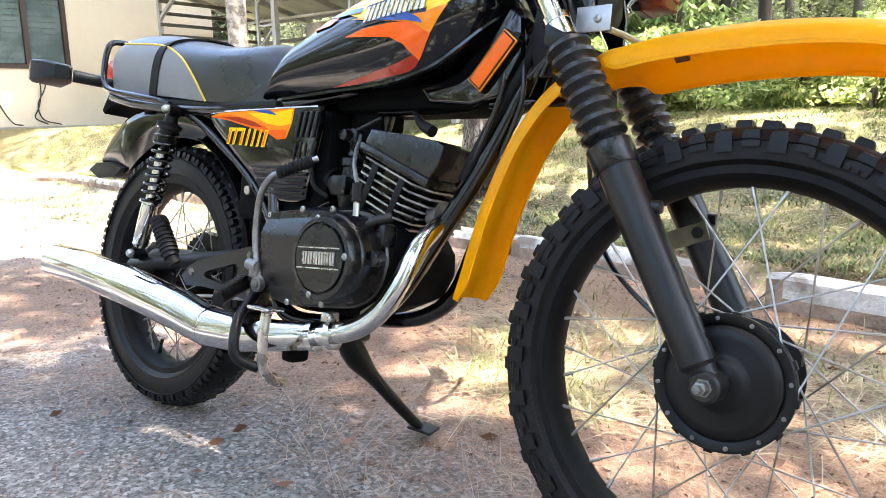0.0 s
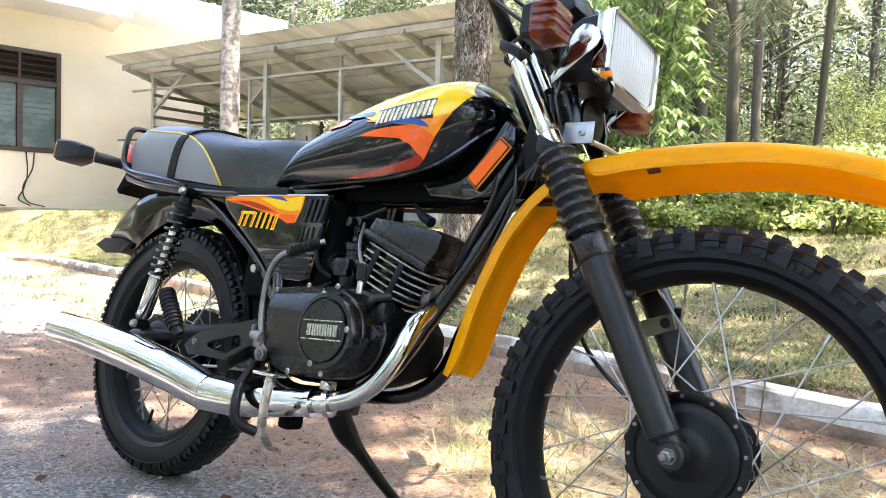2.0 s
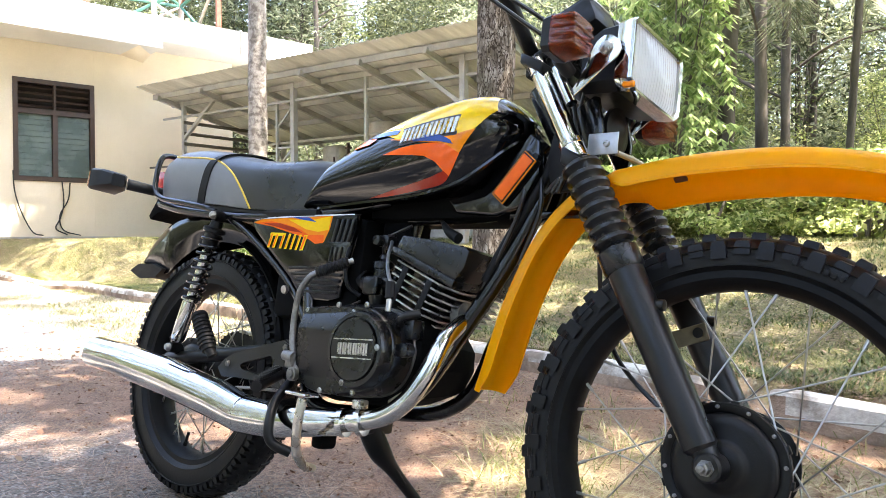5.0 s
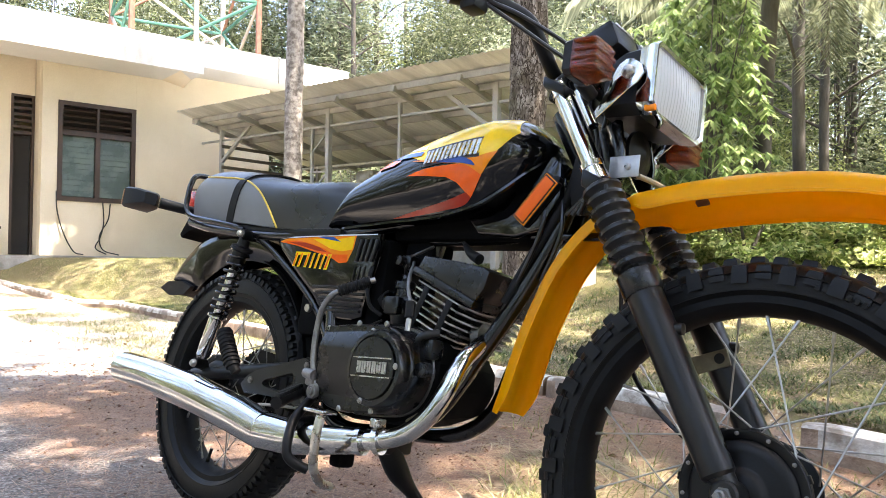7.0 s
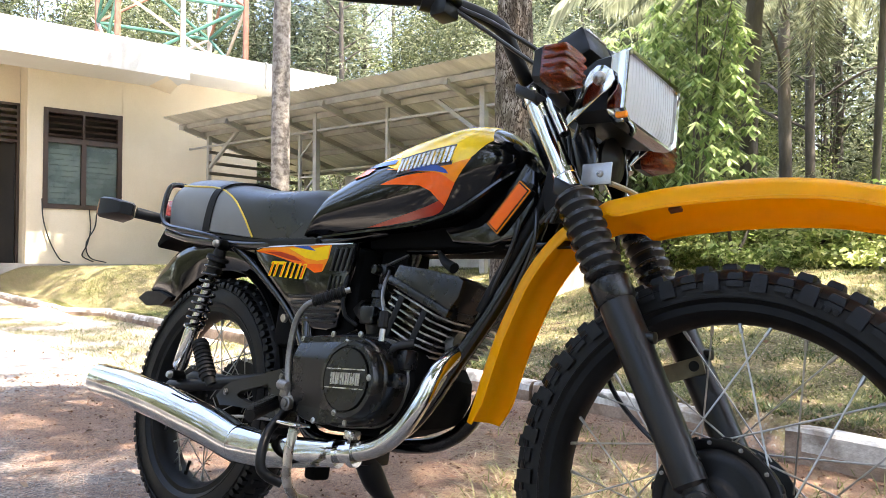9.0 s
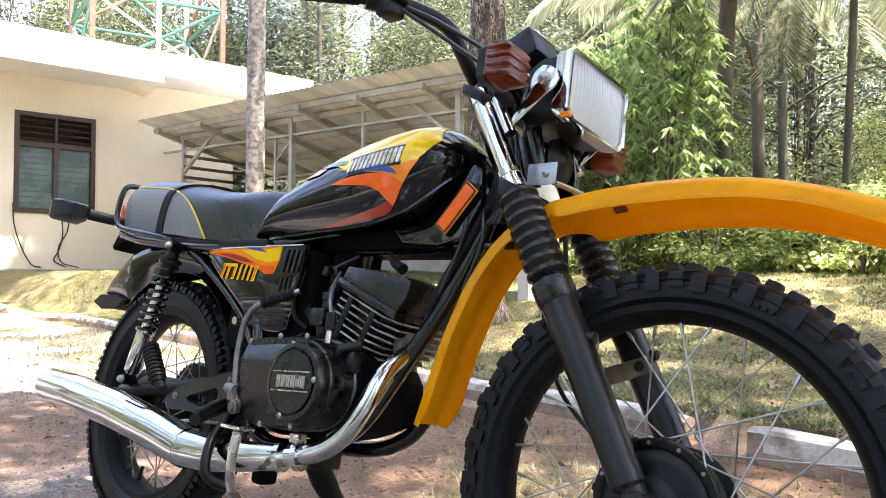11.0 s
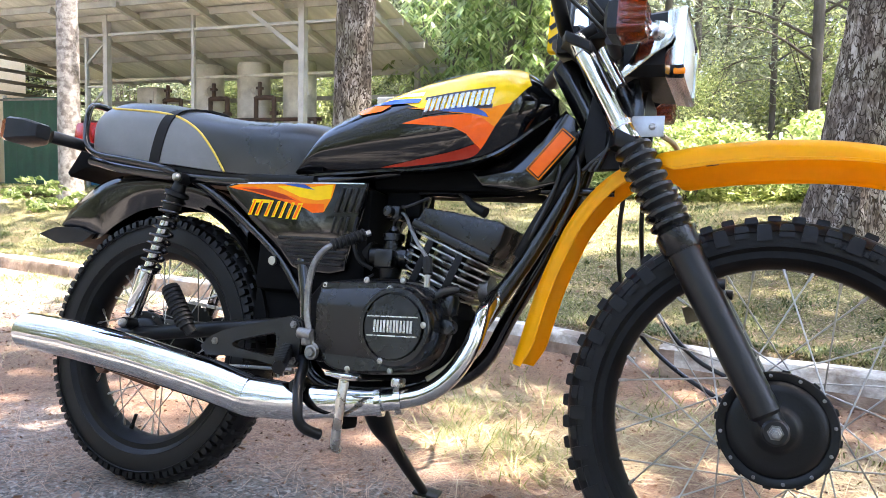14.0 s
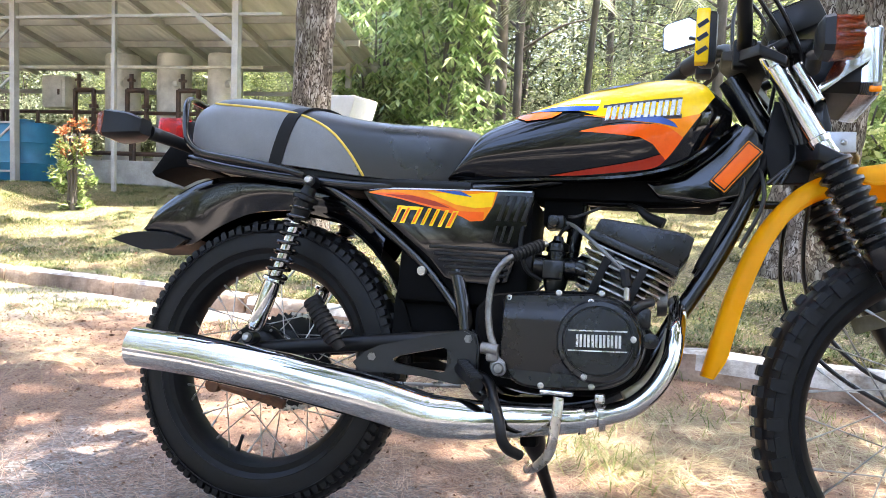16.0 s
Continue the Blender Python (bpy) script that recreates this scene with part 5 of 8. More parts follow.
def exhaust():
    """Chrome silencer with a kink, clamp, and the pipe up to the cylinder."""
    ex = None
    body = [(-0.196, -0.205, 0.3300, 0.0385), (-0.1945, -0.205, 0.330, 0.0402), (-0.05, -0.205, 0.324, 0.0415), (0.15, -0.205, 0.3065, 0.0425), (0.34, -0.205, 0.2815, 0.0410), (0.437, -0.205, 0.2645, 0.0385), (0.52, -0.203, 0.267, 0.0345), (0.62, -0.196, 0.2775, 0.0275), (0.70, -0.186, 0.288, 0.0230)]
    bm = B()
    tube(bm, [p[:3] for p in body], [p[3] for p in body], 28, 1)
    ex = part("silencer", bm, M["chrome"], bike, "long chrome exhaust silencer", sharp=30)
    bm = B()
    a, b = Vector(body[0][:3]), Vector(body[0][:3]) + Vector((0.05, 0, -0.002))
    tube(bm, [a + Vector((-0.0008, 0, 0)), a + Vector((-0.0025, 0, 0))], [0.030, 0.029], 24, 1)
    part("end_cap", bm, M["satin_black"], ex)
    bm = B()
    tube(bm, [(0.434, -0.205, 0.2662), (0.4400, -0.205, 0.2660)], [0.0395, 0.0392], 28, 1)
    part("weld_ring", bm, M["chrome"], ex)
    for x0, z0 in ((0.694, 0.2872), (0.724, 0.294)):
        bm = B()
        tube(bm, [(x0, -0.187 + (x0 - 0.694) * 0.5, z0), (x0 + 0.010, -0.184 + (x0 - 0.694) * 0.5, z0 + 0.0022)], 0.0262, 24, 1)
        part("clamp", bm, M["chrome"], ex)
    bm = B()
    box(bm, (0.722, -0.196, 0.318), (0.738, -0.166, 0.334), 0.003)
    part("clamp_bolt", bm, M["worn_chrome"], ex)
    bm = B()
    pts = [(0.69, -0.187, 0.2865), (0.735, -0.172, 0.2975), (0.780, -0.160, 0.315), (0.818, -0.150, 0.350), (0.843, -0.138, 0.400), (0.850, -0.115, 0.452), (0.852, -0.070, 0.492), (0.850, -0.03, 0.51)]
    tube(bm, pts, [0.0175, 0.0175, 0.0175, 0.0172, 0.0168, 0.0165, 0.0160, 0.0160], 20, 6)
    part("exhaust_pipe", bm, M["chrome"], ex)
    bm = B()
    pts2 = [(0.77, -0.140, 0.330), (0.808, -0.128, 0.362), (0.833, -0.112, 0.41), (0.842, -0.09, 0.455)]
    tube(bm, pts2, 0.012, 14, 6)
    part("tan_pipe", bm, M["olive"], ex)


exhaust()


def screw(parent, x, y, z, r=0.0052, m="steel"):
    """A pan-head screw facing the machine's right side."""
    bm = B()
    lathe(bm, [(y, 0), (y, r), (y - 0.003, r), (y - 0.0045, r * 0.7), (y - 0.0046, r * 0.35), (y - 0.0028, r * 0.30), (y - 0.0028, 0)], (x, 0, z), "y", 12)
    return part("screw", bm, M[m], parent)


def taper(bm, outline, ys):
    """A moulded cover: the outline at several depths, drawn in by a share at each."""
    cx = sum(p[0] for p in outline) / len(outline)
    cz = sum(p[1] for p in outline) / len(outline)
    rings = [[(cx + (x - cx) * k, y, cz + (z - cz) * k) for x, z in outline] for y, k in ys]
    skin(bm, rings)


def engine():
    """Single-cylinder two-stroke engine: cases, covers, finned cylinder, head and carburettor."""
    bm = B()
    case = [(0.475, 0.47), (0.50, 0.50), (0.60, 0.515), (0.70, 0.52), (0.78, 0.495), (0.815, 0.45), (0.818, 0.40), (0.79, 0.345), (0.73, 0.318), (0.60, 0.312), (0.52, 0.322), (0.475, 0.36)]
    taper(bm, case, [(-0.128, 0.90), (-0.120, 0.94), (-0.06, 0.97), (0.03, 0.88), (0.085, 0.78)])
    eng = part("engine", bm, M["flat_black"], bike, "black two-stroke engine with a finned cylinder", sharp=30)
    # right crankcase cover: square shoulder behind, round drum in front
    shoulder = [tuple(p) for p in spline([(0.546, 0.484), (0.556, 0.494), (0.60, 0.499), (0.66, 0.503), (0.72, 0.505), (0.757, 0.495), (0.785, 0.468), (0.797, 0.432), (0.793, 0.398), (0.774, 0.366), (0.742, 0.346), (0.70, 0.338), (0.64, 0.332), (0.59, 0.334), (0.566, 0.350), (0.549, 0.392)], 3)]
    bm = B()
    taper(bm, shoulder, [(-0.130, 1.0), (-0.176, 0.995), (-0.187, 0.965), (-0.190, 0.94)])
    cover = part("clutch_cover", bm, M["engine_black"], eng, "black cast engine cover with a raised round boss", sharp=28)
    # worn bare joint of the crankcase behind the cover
    bm = B()
    taper(bm, shoulder, [(-0.112, 1.02), (-0.116, 1.035), (-0.128, 1.035), (-0.131, 1.02)])
    part("case_joint", bm, M["alu"], eng, "bare worn aluminium crankcase joint")
    bm = B()
    # two sloping panels that meet in a crease behind the drum
    skin(bm, [[(x, -0.168, 0.490 + 0.10 * (x - 0.552)), (x, -0.188, 0.484 + 0.10 * (x - 0.552)), (x, -0.2005, 0.452 + 0.02 * (x - 0.552)), (x, -0.2000, 0.448), (x, -0.1905, 0.362), (x, -0.182, 0.345), (x, -0.165, 0.343)] for x in (0.5535, 0.556, 0.66, 0.70)])
    bmesh.ops.bevel(bm, geom=[e for e in bm.edges if len(e.link_faces) == 2], offset=0.002, segments=1, affect="EDGES")
    part("cover_step", bm, M["engine_black"], cover)
    bm = B()
    lathe(bm, [(-0.186, 0), (-0.186, 0.0735), (-0.204, 0.071), (-0.209, 0.068), (-0.210, 0.0605), (-0.2055, 0.0595), (-0.2055, 0.0575), (-0.212, 0.0560), (-0.2135, 0.0), ], (0.722, 0, 0.423), "y", 56)
    part("boss", bm, M["engine_black"], cover, sharp=25)
    # raised maker's mark between two bright lines, as plain blocks
    for z in (0.4405, 0.4065):
        bm = B()
        box(bm, (0.672, -0.2146, z - 0.0011), (0.771, -0.2128, z + 0.0011))
        bmesh.ops.transform(bm, matrix=pose(0.722, 0, 0.423, 0, -3.0) @ Matrix.Translation((-0.722, 0, -0.423)), verts=bm.verts[:])
        part("bright_line", bm, M["badge"], cover)
    for k, shape in enumerate(MARKS):
        for outline in shape:
            bm = B()
            prism(bm, [(0.6850 + 0.0130 * k + 0.0118 * u, 0.4125 + 0.0215 * v) for u, v in outline], -0.2130, -0.2148)
            bmesh.ops.transform(bm, matrix=pose(0.722, 0, 0.423, 0, -3.0) @ Matrix.Translation((-0.722, 0, -0.423)), verts=bm.verts[:])
            part("mark_block", bm, M["badge"], cover)
    for x, z, y in ((0.780, 0.431, -0.208), (0.703, 0.361, -0.207), (0.706, 0.489, -0.204), (0.648, 0.502, -0.188), (0.722, 0.506, -0.188), (0.715, 0.345, -0.188), (0.628, 0.338, -0.188), (0.560, 0.487, -0.186)):
        screw(cover, x, y, z, 0.0058)
    # cylinder with fins; the barrel leans forward
    tilt = -21.5
    base_m = Matrix.Translation((0.687, 0, 0.621)) @ pose(0, 0, 0, 0, -tilt, 0)   # x along the fins, z up the barrel
    bm = B()
    lathe(bm, [(-0.135, 0), (-0.135, 0.052), (0.0, 0.052), (0.0, 0)], (0.082, 0, 0), "z", 32)
    bmesh.ops.transform(bm, matrix=base_m, verts=bm.verts[:])
    part("barrel", bm, M["alu"], eng)
    for k in range(8):
        z = -0.010 - 0.0138 * k
        w = 0.100 if k < 6 else 0.088
        x0, x1 = -0.002 + (0.012 if k > 4 else 0), 0.168 - (0.006 * max(0, k - 2))
        bm = B()
        o = [(x0 + 0.02, -w), (x1 - 0.03, -w), (x1, -w * 0.72), (x1, w * 0.72), (x1 - 0.03, w), (x0 + 0.02, w), (x0, w * 0.78), (x0, -w * 0.78)]
        rings = [[Vector((px, py, z + dz)) for px, py in o] for dz in (-0.0018, 0.0018)]
        skin(bm, rings)
        for f in bm.faces:
            f.material_index = 0 if abs(f.normal.z) > 0.6 else 1
        bmesh.ops.recalc_face_normals(bm, faces=bm.faces[:])
        for f in bm.faces:
            f.material_index = 0 if abs(f.normal.z) > 0.6 else 1
        bmesh.ops.transform(bm, matrix=base_m, verts=bm.verts[:])
        part("cooling_fin", bm, [M["engine_black"], M["fin"]], eng)
    # fin dampers and head
    for x in (0.040, 0.108):
        bm = B()
        box(bm, (x, -0.102, -0.10), (x + 0.015, -0.080, -0.012), 0.002, base_m)
        part("fin_damper", bm, M["rubber"], eng)
    bm = B()
    box(bm, (-0.004, -0.104, -0.004), (0.172, 0.104, 0.012), 0.003, base_m)
    prism(bm, [(0.690, 0.628), (0.704, 0.656), (0.775, 0.648), (0.860, 0.634), (0.874, 0.626), (0.866, 0.594), (0.846, 0.568)], -0.100, 0.100, 0.006)
    part("cylinder_head", bm, M["engine_black"], eng, "black cylinder head cover", sharp=28)
    bm = B()
    box(bm, (0.004, -0.1035, 0.001), (0.150, -0.101, 0.006), 0.001, base_m)
    part("head_edge", bm, M["steel"], eng)
    bm = B()
    tube(bm, [(0.770, -0.055, 0.685), (0.790, -0.06, 0.668), (0.818, -0.065, 0.655)], [0.006, 0.009, 0.011], 10, 4)
    tube(bm, [(0.770, -0.055, 0.685), (0.740, -0.03, 0.70), (0.70, 0.0, 0.71)], 0.004, 8, 4)
    part("plug_cap", bm, M["rubber"], eng)
    # exhaust flange and oil pump bits at the front of the barrel
    bm = B()
    lathe(bm, [(0.0, 0), (0.0, 0.030), (0.018, 0.028), (0.020, 0)], (0.815, -0.03, 0.512), "x", 18)
    part("exhaust_flange", bm, M["alu"], eng)
    bm = B()
    tube(bm, [(0.772, -0.150, 0.470), (0.782, -0.158, 0.490), (0.806, -0.135, 0.502)], 0.008, 10, 4)
    part("oil_union", bm, M["engine_black"], eng)
    bm = B()
    box(bm, (0.768, -0.150, 0.452), (0.806, -0.115, 0.49), 0.006)
    part("pump_housing", bm, M["engine_black"], eng)
    bm = B()
    lathe(bm, [(-0.155, 0), (-0.155, 0.014), (-0.176, 0.013), (-0.178, 0)], (0.808, 0, 0.432), "y", 16)
    part("plug", bm, M["engine_black"], eng)
    # carburettor with its bowl, top and cable
    bm = B()
    lathe(bm, [(0.512, 0), (0.512, 0.018), (0.535, 0.024), (0.552, 0.024), (0.556, 0.020), (0.590, 0.019), (0.592, 0.023), (0.606, 0.022), (0.612, 0.012), (0.622, 0.009), (0.622, 0)], (0.622, -0.055, 0), "z", 18)
    lathe(bm, [(0.580, 0), (0.580, 0.025), (0.66, 0.023), (0.672, 0.030), (0.680, 0.030), (0.68, 0)], (0, -0.05, 0.560), "x", 18)
    box(bm, (0.600, -0.088, 0.535), (0.640, -0.070, 0.572), 0.004)
    part("carburettor", bm, M["engine_black"], eng, "blackened carburettor", sharp=30)
    bm = B()
    lathe(bm, [(0.46, 0), (0.46, 0.03), (0.575, 0.026), (0.575, 0)], (0, -0.045, 0.565), "x", 14)
    part("inlet_rubber", bm, M["rubber"], eng)
    for pts, r, m in ((((0.636, -0.055, 0.650), (0.655, -0.075, 0.640), (0.688, -0.115, 0.612), (0.718, -0.145, 0.585), (0.738, -0.160, 0.567), (0.757, -0.172, 0.548), (0.762, -0.176, 0.520)), 0.0036, "grey_cable"),
                      (((0.757, -0.172, 0.552), (0.763, -0.176, 0.522)), 0.009, "rubber"),
                      (((0.763, -0.176, 0.520), (0.764, -0.177, 0.498)), 0.0055, "steel"),
                      (((0.604, -0.09, 0.520), (0.596, -0.12, 0.502), (0.612, -0.14, 0.494), (0.650, -0.15, 0.498), (0.664, -0.15, 0.502)), 0.0026, "cable"),
                      (((0.645, -0.08, 0.64), (0.630, -0.07, 0.63), (0.622, -0.055, 0.62)), 0.004, "cable"),
                      (((0.640, -0.07, 0.66), (0.66, -0.08, 0.66), (0.70, -0.07, 0.68)), 0.003, "cable"),
                      (((0.560, -0.09, 0.66), (0.556, -0.10, 0.60), (0.57, -0.10, 0.55), (0.60, -0.09, 0.53)), 0.0045, "rubber")):
        bm = B()
        tube(bm, pts, r, 8, 5)
        part("cable", bm, M[m], eng)
    # upright bracket that hangs the cylinder from the backbone, and the tap above the carburettor
    bm = B()
    tube(bm, ((0.668, -0.012, 0.735), (0.660, -0.012, 0.690), (0.650, -0.012, 0.640), (0.642, -0.012, 0.580)), 0.015, 10, 4)
    part("upright_bracket", bm, M["frame_black"], eng)
    bm = B()
    box(bm, (0.598, -0.062, 0.636), (0.632, -0.030, 0.664), 0.005)
    lathe(bm, [(-0.062, 0), (-0.062, 0.011), (-0.078, 0.010), (-0.080, 0)], (0.612, 0, 0.650), "y", 12)
    part("fuel_tap", bm, M["engine_black"], eng)


engine()


def frame_and_running_gear():
    def pipe(name, pts, r, m="frame_black", label="", parent=bike, seg=12, n=6, squash=None):
        bm = B()
        tube(bm, pts, r, seg, n, squash)
        return part(name, bm, M[m], parent, label)

    for s in (-1, 1):
        pipe("down_tube", [(0.985, s * 0.028, 0.775), (0.962, s * 0.034, 0.700), (0.912, s * 0.045, 0.590), (0.845, s * 0.062, 0.470), (0.796, s * 0.080, 0.378), (0.742, s * 0.086, 0.330), (0.67, s * 0.088, 0.304), (0.56, s * 0.09, 0.292), (0.50, s * 0.09, 0.31), (0.475, s * 0.09, 0.36), (0.450, s * 0.082, 0.47), (0.41, s * 0.070, 0.60), (0.385, s * 0.075, 0.705)], 0.0165)
        pipe("seat_rail", [(0.62, s * 0.05, 0.735), (0.46, s * 0.085, 0.706), (0.25, s * 0.10, 0.700), (0.10, s * 0.105, 0.706), (-0.08, s * 0.105, 0.724), (-0.20, s * 0.10, 0.745)], 0.0120)
        pipe("rear_stay", [(0.13, s * 0.10, 0.700), (0.22, s * 0.090, 0.650), (0.36, s * 0.072, 0.545), (0.455, s * 0.080, 0.440)], 0.0105)
    pipe("backbone", [(0.955, 0, 0.855), (0.85, 0, 0.765), (0.70, 0, 0.725), (0.50, 0, 0.715), (0.40, 0, 0.70)], 0.022)
    pipe("gusset_tube", [(0.955, -0.03, 0.735), (0.90, -0.03, 0.712), (0.80, -0.03, 0.703), (0.66, -0.03, 0.702)], 0.013)
    bm = B()
    prism(bm, [(0.955, 0.830), (0.985, 0.770), (0.955, 0.715), (0.915, 0.700), (0.86, 0.715), (0.86, 0.755)], -0.018, 0.018, 0.003)
    part("neck_gusset", bm, M["frame_black"], bike)
    bm = B()
    box(bm, (0.56, -0.055, 0.696), (0.92, 0.055, 0.742), 0.012)
    part("wiring_cover", bm, M["flat_black"], bike)
    bm = B()
    box(bm, (0.30, -0.074, 0.47), (0.575, 0.074, 0.70), 0.02)
    part("air_box", bm, M["flat_black"], bike)
    bm = B()
    box(bm, (0.585, -0.035, 0.645), (0.665, 0.035, 0.702), 0.008)
    part("ignition_coil", bm, M["flat_black"], bike)
    bm = B()
    box(bm, (0.29, -0.05, 0.36), (0.50, 0.05, 0.50), 0.015)
    part("battery_tray", bm, M["flat_black"], bike)
    # inner mudguard before the rear wheel
    bm = B()
    pts = [(0.003 + math.cos(a) * 0.345, 0, 0.318 + math.sin(a) * 0.345) for a in np.radians(np.arange(5, 75, 6))]
    rings = [[(p[0], y, p[2]) for y in (-0.06, -0.055, 0.055, 0.06)] + [(p[0] + 0.004, y, p[2] + 0.002) for y in (0.06, 0.055, -0.055, -0.06)] for p in pts]
    skin(bm, rings)
    part("inner_mudguard", bm, M["flat_black"], bike)
    # pressed wing below the tank's nose, which carries the reflector
    for s in (-1, 1):
        bm = B()
        prism(bm, [(0.780, 0.733), (0.850, 0.746), (0.915, 0.796), (0.955, 0.852), (0.978, 0.836), (0.984, 0.776), (0.950, 0.714), (0.895, 0.698), (0.805, 0.706)], s * 0.048, s * 0.066, 0.006)
        part("tank_wing", bm, M["panel_black"], bike, "gloss black wing below the tank nose")
        pipe("main_harness", [(1.00, s * 0.036, 0.84), (0.985, s * 0.046, 0.77), (0.948, s * 0.050, 0.70), (0.918, s * 0.052, 0.645), (0.885, s * 0.055, 0.575)], 0.0095, "rubber")
    pipe("front_bar", [(0.90, -0.04, 0.705), (0.98, -0.03, 0.706), (1.05, -0.02, 0.708)], 0.008)
    bm = B()
    prism(bm, [(1.004, 0.900), (1.030, 0.898), (1.062, 0.830), (1.074, 0.790), (1.066, 0.745), (1.004, 0.742), (0.988, 0.800)], -0.052, -0.036, 0.004)
    part("neck_cowl", bm, M["rubber"], bike)
    for k in range(3):
        pipe("neck_wire", [(1.012 + 0.012 * k, -0.058, 0.905), (1.030 + 0.010 * k, -0.062, 0.850), (1.044 + 0.006 * k, -0.060, 0.800), (1.020 - 0.012 * k, -0.056, 0.740)], 0.0042, "cable")
    # reflector on the neck
    turn = pose(0.940, -0.073, 0.7655, 0, -51.0, 0)
    bm = B()
    box(bm, (-0.052, -0.006, -0.0185), (0.052, 0.010, 0.0185), 0.003, turn)
    ref = part("side_reflector", bm, M["satin_black"], bike, "oblong orange side reflector")
    bm = B()
    box(bm, (-0.0505, -0.0085, -0.017), (0.0505, -0.0045, 0.017), 0.002, turn)
    part("rim", bm, M["dec_amber"], ref)
    bm = B()
    box(bm, (-0.0485, -0.0095, -0.0150), (0.0485, -0.0060, 0.0150), 0.001, turn)
    part("gasket", bm, M["rubber"], ref)
    bm = B()
    box(bm, (-0.0460, -0.0110, -0.0126), (0.0460, -0.0070, 0.0126), 0.0015, turn)
    part("lens", bm, M["reflector"], ref)
    bm = B()
    rod(bm, (0.978, -0.062, 0.803), (0.978, -0.076, 0.803), 0.007, 10)
    part("stud", bm, M["satin_black"], ref)
    # swing arm and axle
    bm = B()
    for s in (-1, 1):
        tube(bm, [(0.470, s * 0.085, 0.405), (0.42, s * 0.095, 0.402), (0.26, s * 0.10, 0.380), (0.10, s * 0.103, 0.357), (-0.03, s * 0.105, 0.338)], 0.0165, 12, 5)
        box(bm, (-0.045, s * 0.098 - 0.007, 0.300), (0.045, s * 0.098 + 0.007, 0.352), 0.004)
        tube(bm, [(0.018, s * 0.105, 0.345), (0.018, s * 0.112, 0.372)], 0.012, 10, 1)
    tube(bm, [(0.470, -0.095, 0.405), (0.470, 0.095, 0.405)], 0.022, 14, 1)
    tube(bm, [(0.385, -0.09, 0.395), (0.385, 0.09, 0.395)], 0.015, 12, 1)
    part("swing_arm", bm, M["satin_black"], bike, "satin black tubular swing arm")
    bm = B()
    rod(bm, (0.003, -0.128, 0.318), (0.003, 0.128, 0.318), 0.0075, 10)
    lathe(bm, [(-0.108, 0), (-0.108, 0.013), (-0.120, 0.013), (-0.120, 0)], (0.003, 0, 0.318), "y", 6)
    part("rear_axle", bm, M["steel"], bike)
    bm = B()
    tube(bm, [(-0.085, -0.06, 0.262), (-0.05, -0.09, 0.262), (0.02, -0.095, 0.252), (0.09, -0.085, 0.238)], 0.010, 8, 4)
    lathe(bm, [(-0.100, 0), (-0.100, 0.016), (-0.080, 0.016), (-0.080, 0)], (-0.075, 0, 0.262), "y", 10)
    part("brake_arm", bm, M["rust"], bike)
    pipe("brake_rod", [(0.02, -0.095, 0.252), (0.25, -0.11, 0.300), (0.47, -0.13, 0.318)], 0.0035, "steel")
    # sprocket and chain on the far side
    bm = B()
    prism(bm, [(0.003 + math.cos(math.pi * k / 42) * (0.112 if k % 2 else 0.105), 0.318 + math.sin(math.pi * k / 42) * (0.112 if k % 2 else 0.105)) for k in range(84)], 0.070, 0.076)
    lathe(bm, [(0.060, 0), (0.060, 0.070), (0.070, 0.072), (0.070, 0)], (0.003, 0, 0.318), "y", 32)
    part("sprocket", bm, M["satin_black"], bike, "dark toothed rear sprocket")
    for z0, z1 in ((0.428, 0.418), (0.209, 0.352)):
        bm = B()
        n = 34
        for k in range(n):
            f = (k + 0.5) / n
            x, z = 0.003 + 0.497 * f, z0 + (z1 - z0) * f - 0.010 * math.sin(math.pi * f)
            box(bm, (x - 0.0062, 0.067 if k % 2 else 0.0685, z - 0.0042), (x + 0.0062, 0.079 if k % 2 else 0.0775, z + 0.0042), 0.001, seg=1)
        part("chain_run", bm, M["steel"], bike, "greasy roller chain")
    # chain case on the far side
    bm = B()
    prism(bm, [(-0.06, 0.37), (0.10, 0.40), (0.48, 0.45), (0.50, 0.40), (0.12, 0.345), (-0.02, 0.32)], 0.085, 0.100, 0.004)
    part("chain_guard", bm, M["satin_black"], bike)
    # springs
    ax0, ax1 = Vector((0.115, 0, 0.698)), Vector((0.018, 0, 0.369))
    for s in (-1, 1):
        y = s * 0.124
        d = (ax1 - ax0).normalized()
        rot = d.to_track_quat("Z", "Y").to_matrix().to_4x4()
        base_m = Matrix.Translation((ax0.x, y, ax0.z)) @ rot

        def along(prof, name, m, parent, label="", seg=20):
            bm = B()
            lathe(bm, prof, axis="z", seg=seg)
            bmesh.ops.transform(bm, matrix=base_m, verts=bm.verts[:])
            return part(name, bm, M[m], parent, label)

        sh = along([(0.012, 0), (0.012, 0.014), (0.028, 0.016), (0.032, 0.027), (0.040, 0.028), (0.044, 0.020), (0.080, 0.019), (0.082, 0.008), (0.215, 0.008), (0.215, 0)], "shock_absorber", "satin_black", bike, "rear shock absorber with a black coil spring over chrome")
        along([(0.09, 0), (0.09, 0.0125), (0.212, 0.0125), (0.212, 0.0235), (0.218, 0.0245), (0.222, 0.018), (0.232, 0.0185), (0.318, 0.0175), (0.326, 0.013), (0.328, 0)], "damper", "chrome", sh)
        bm = B()
        n = 9.0
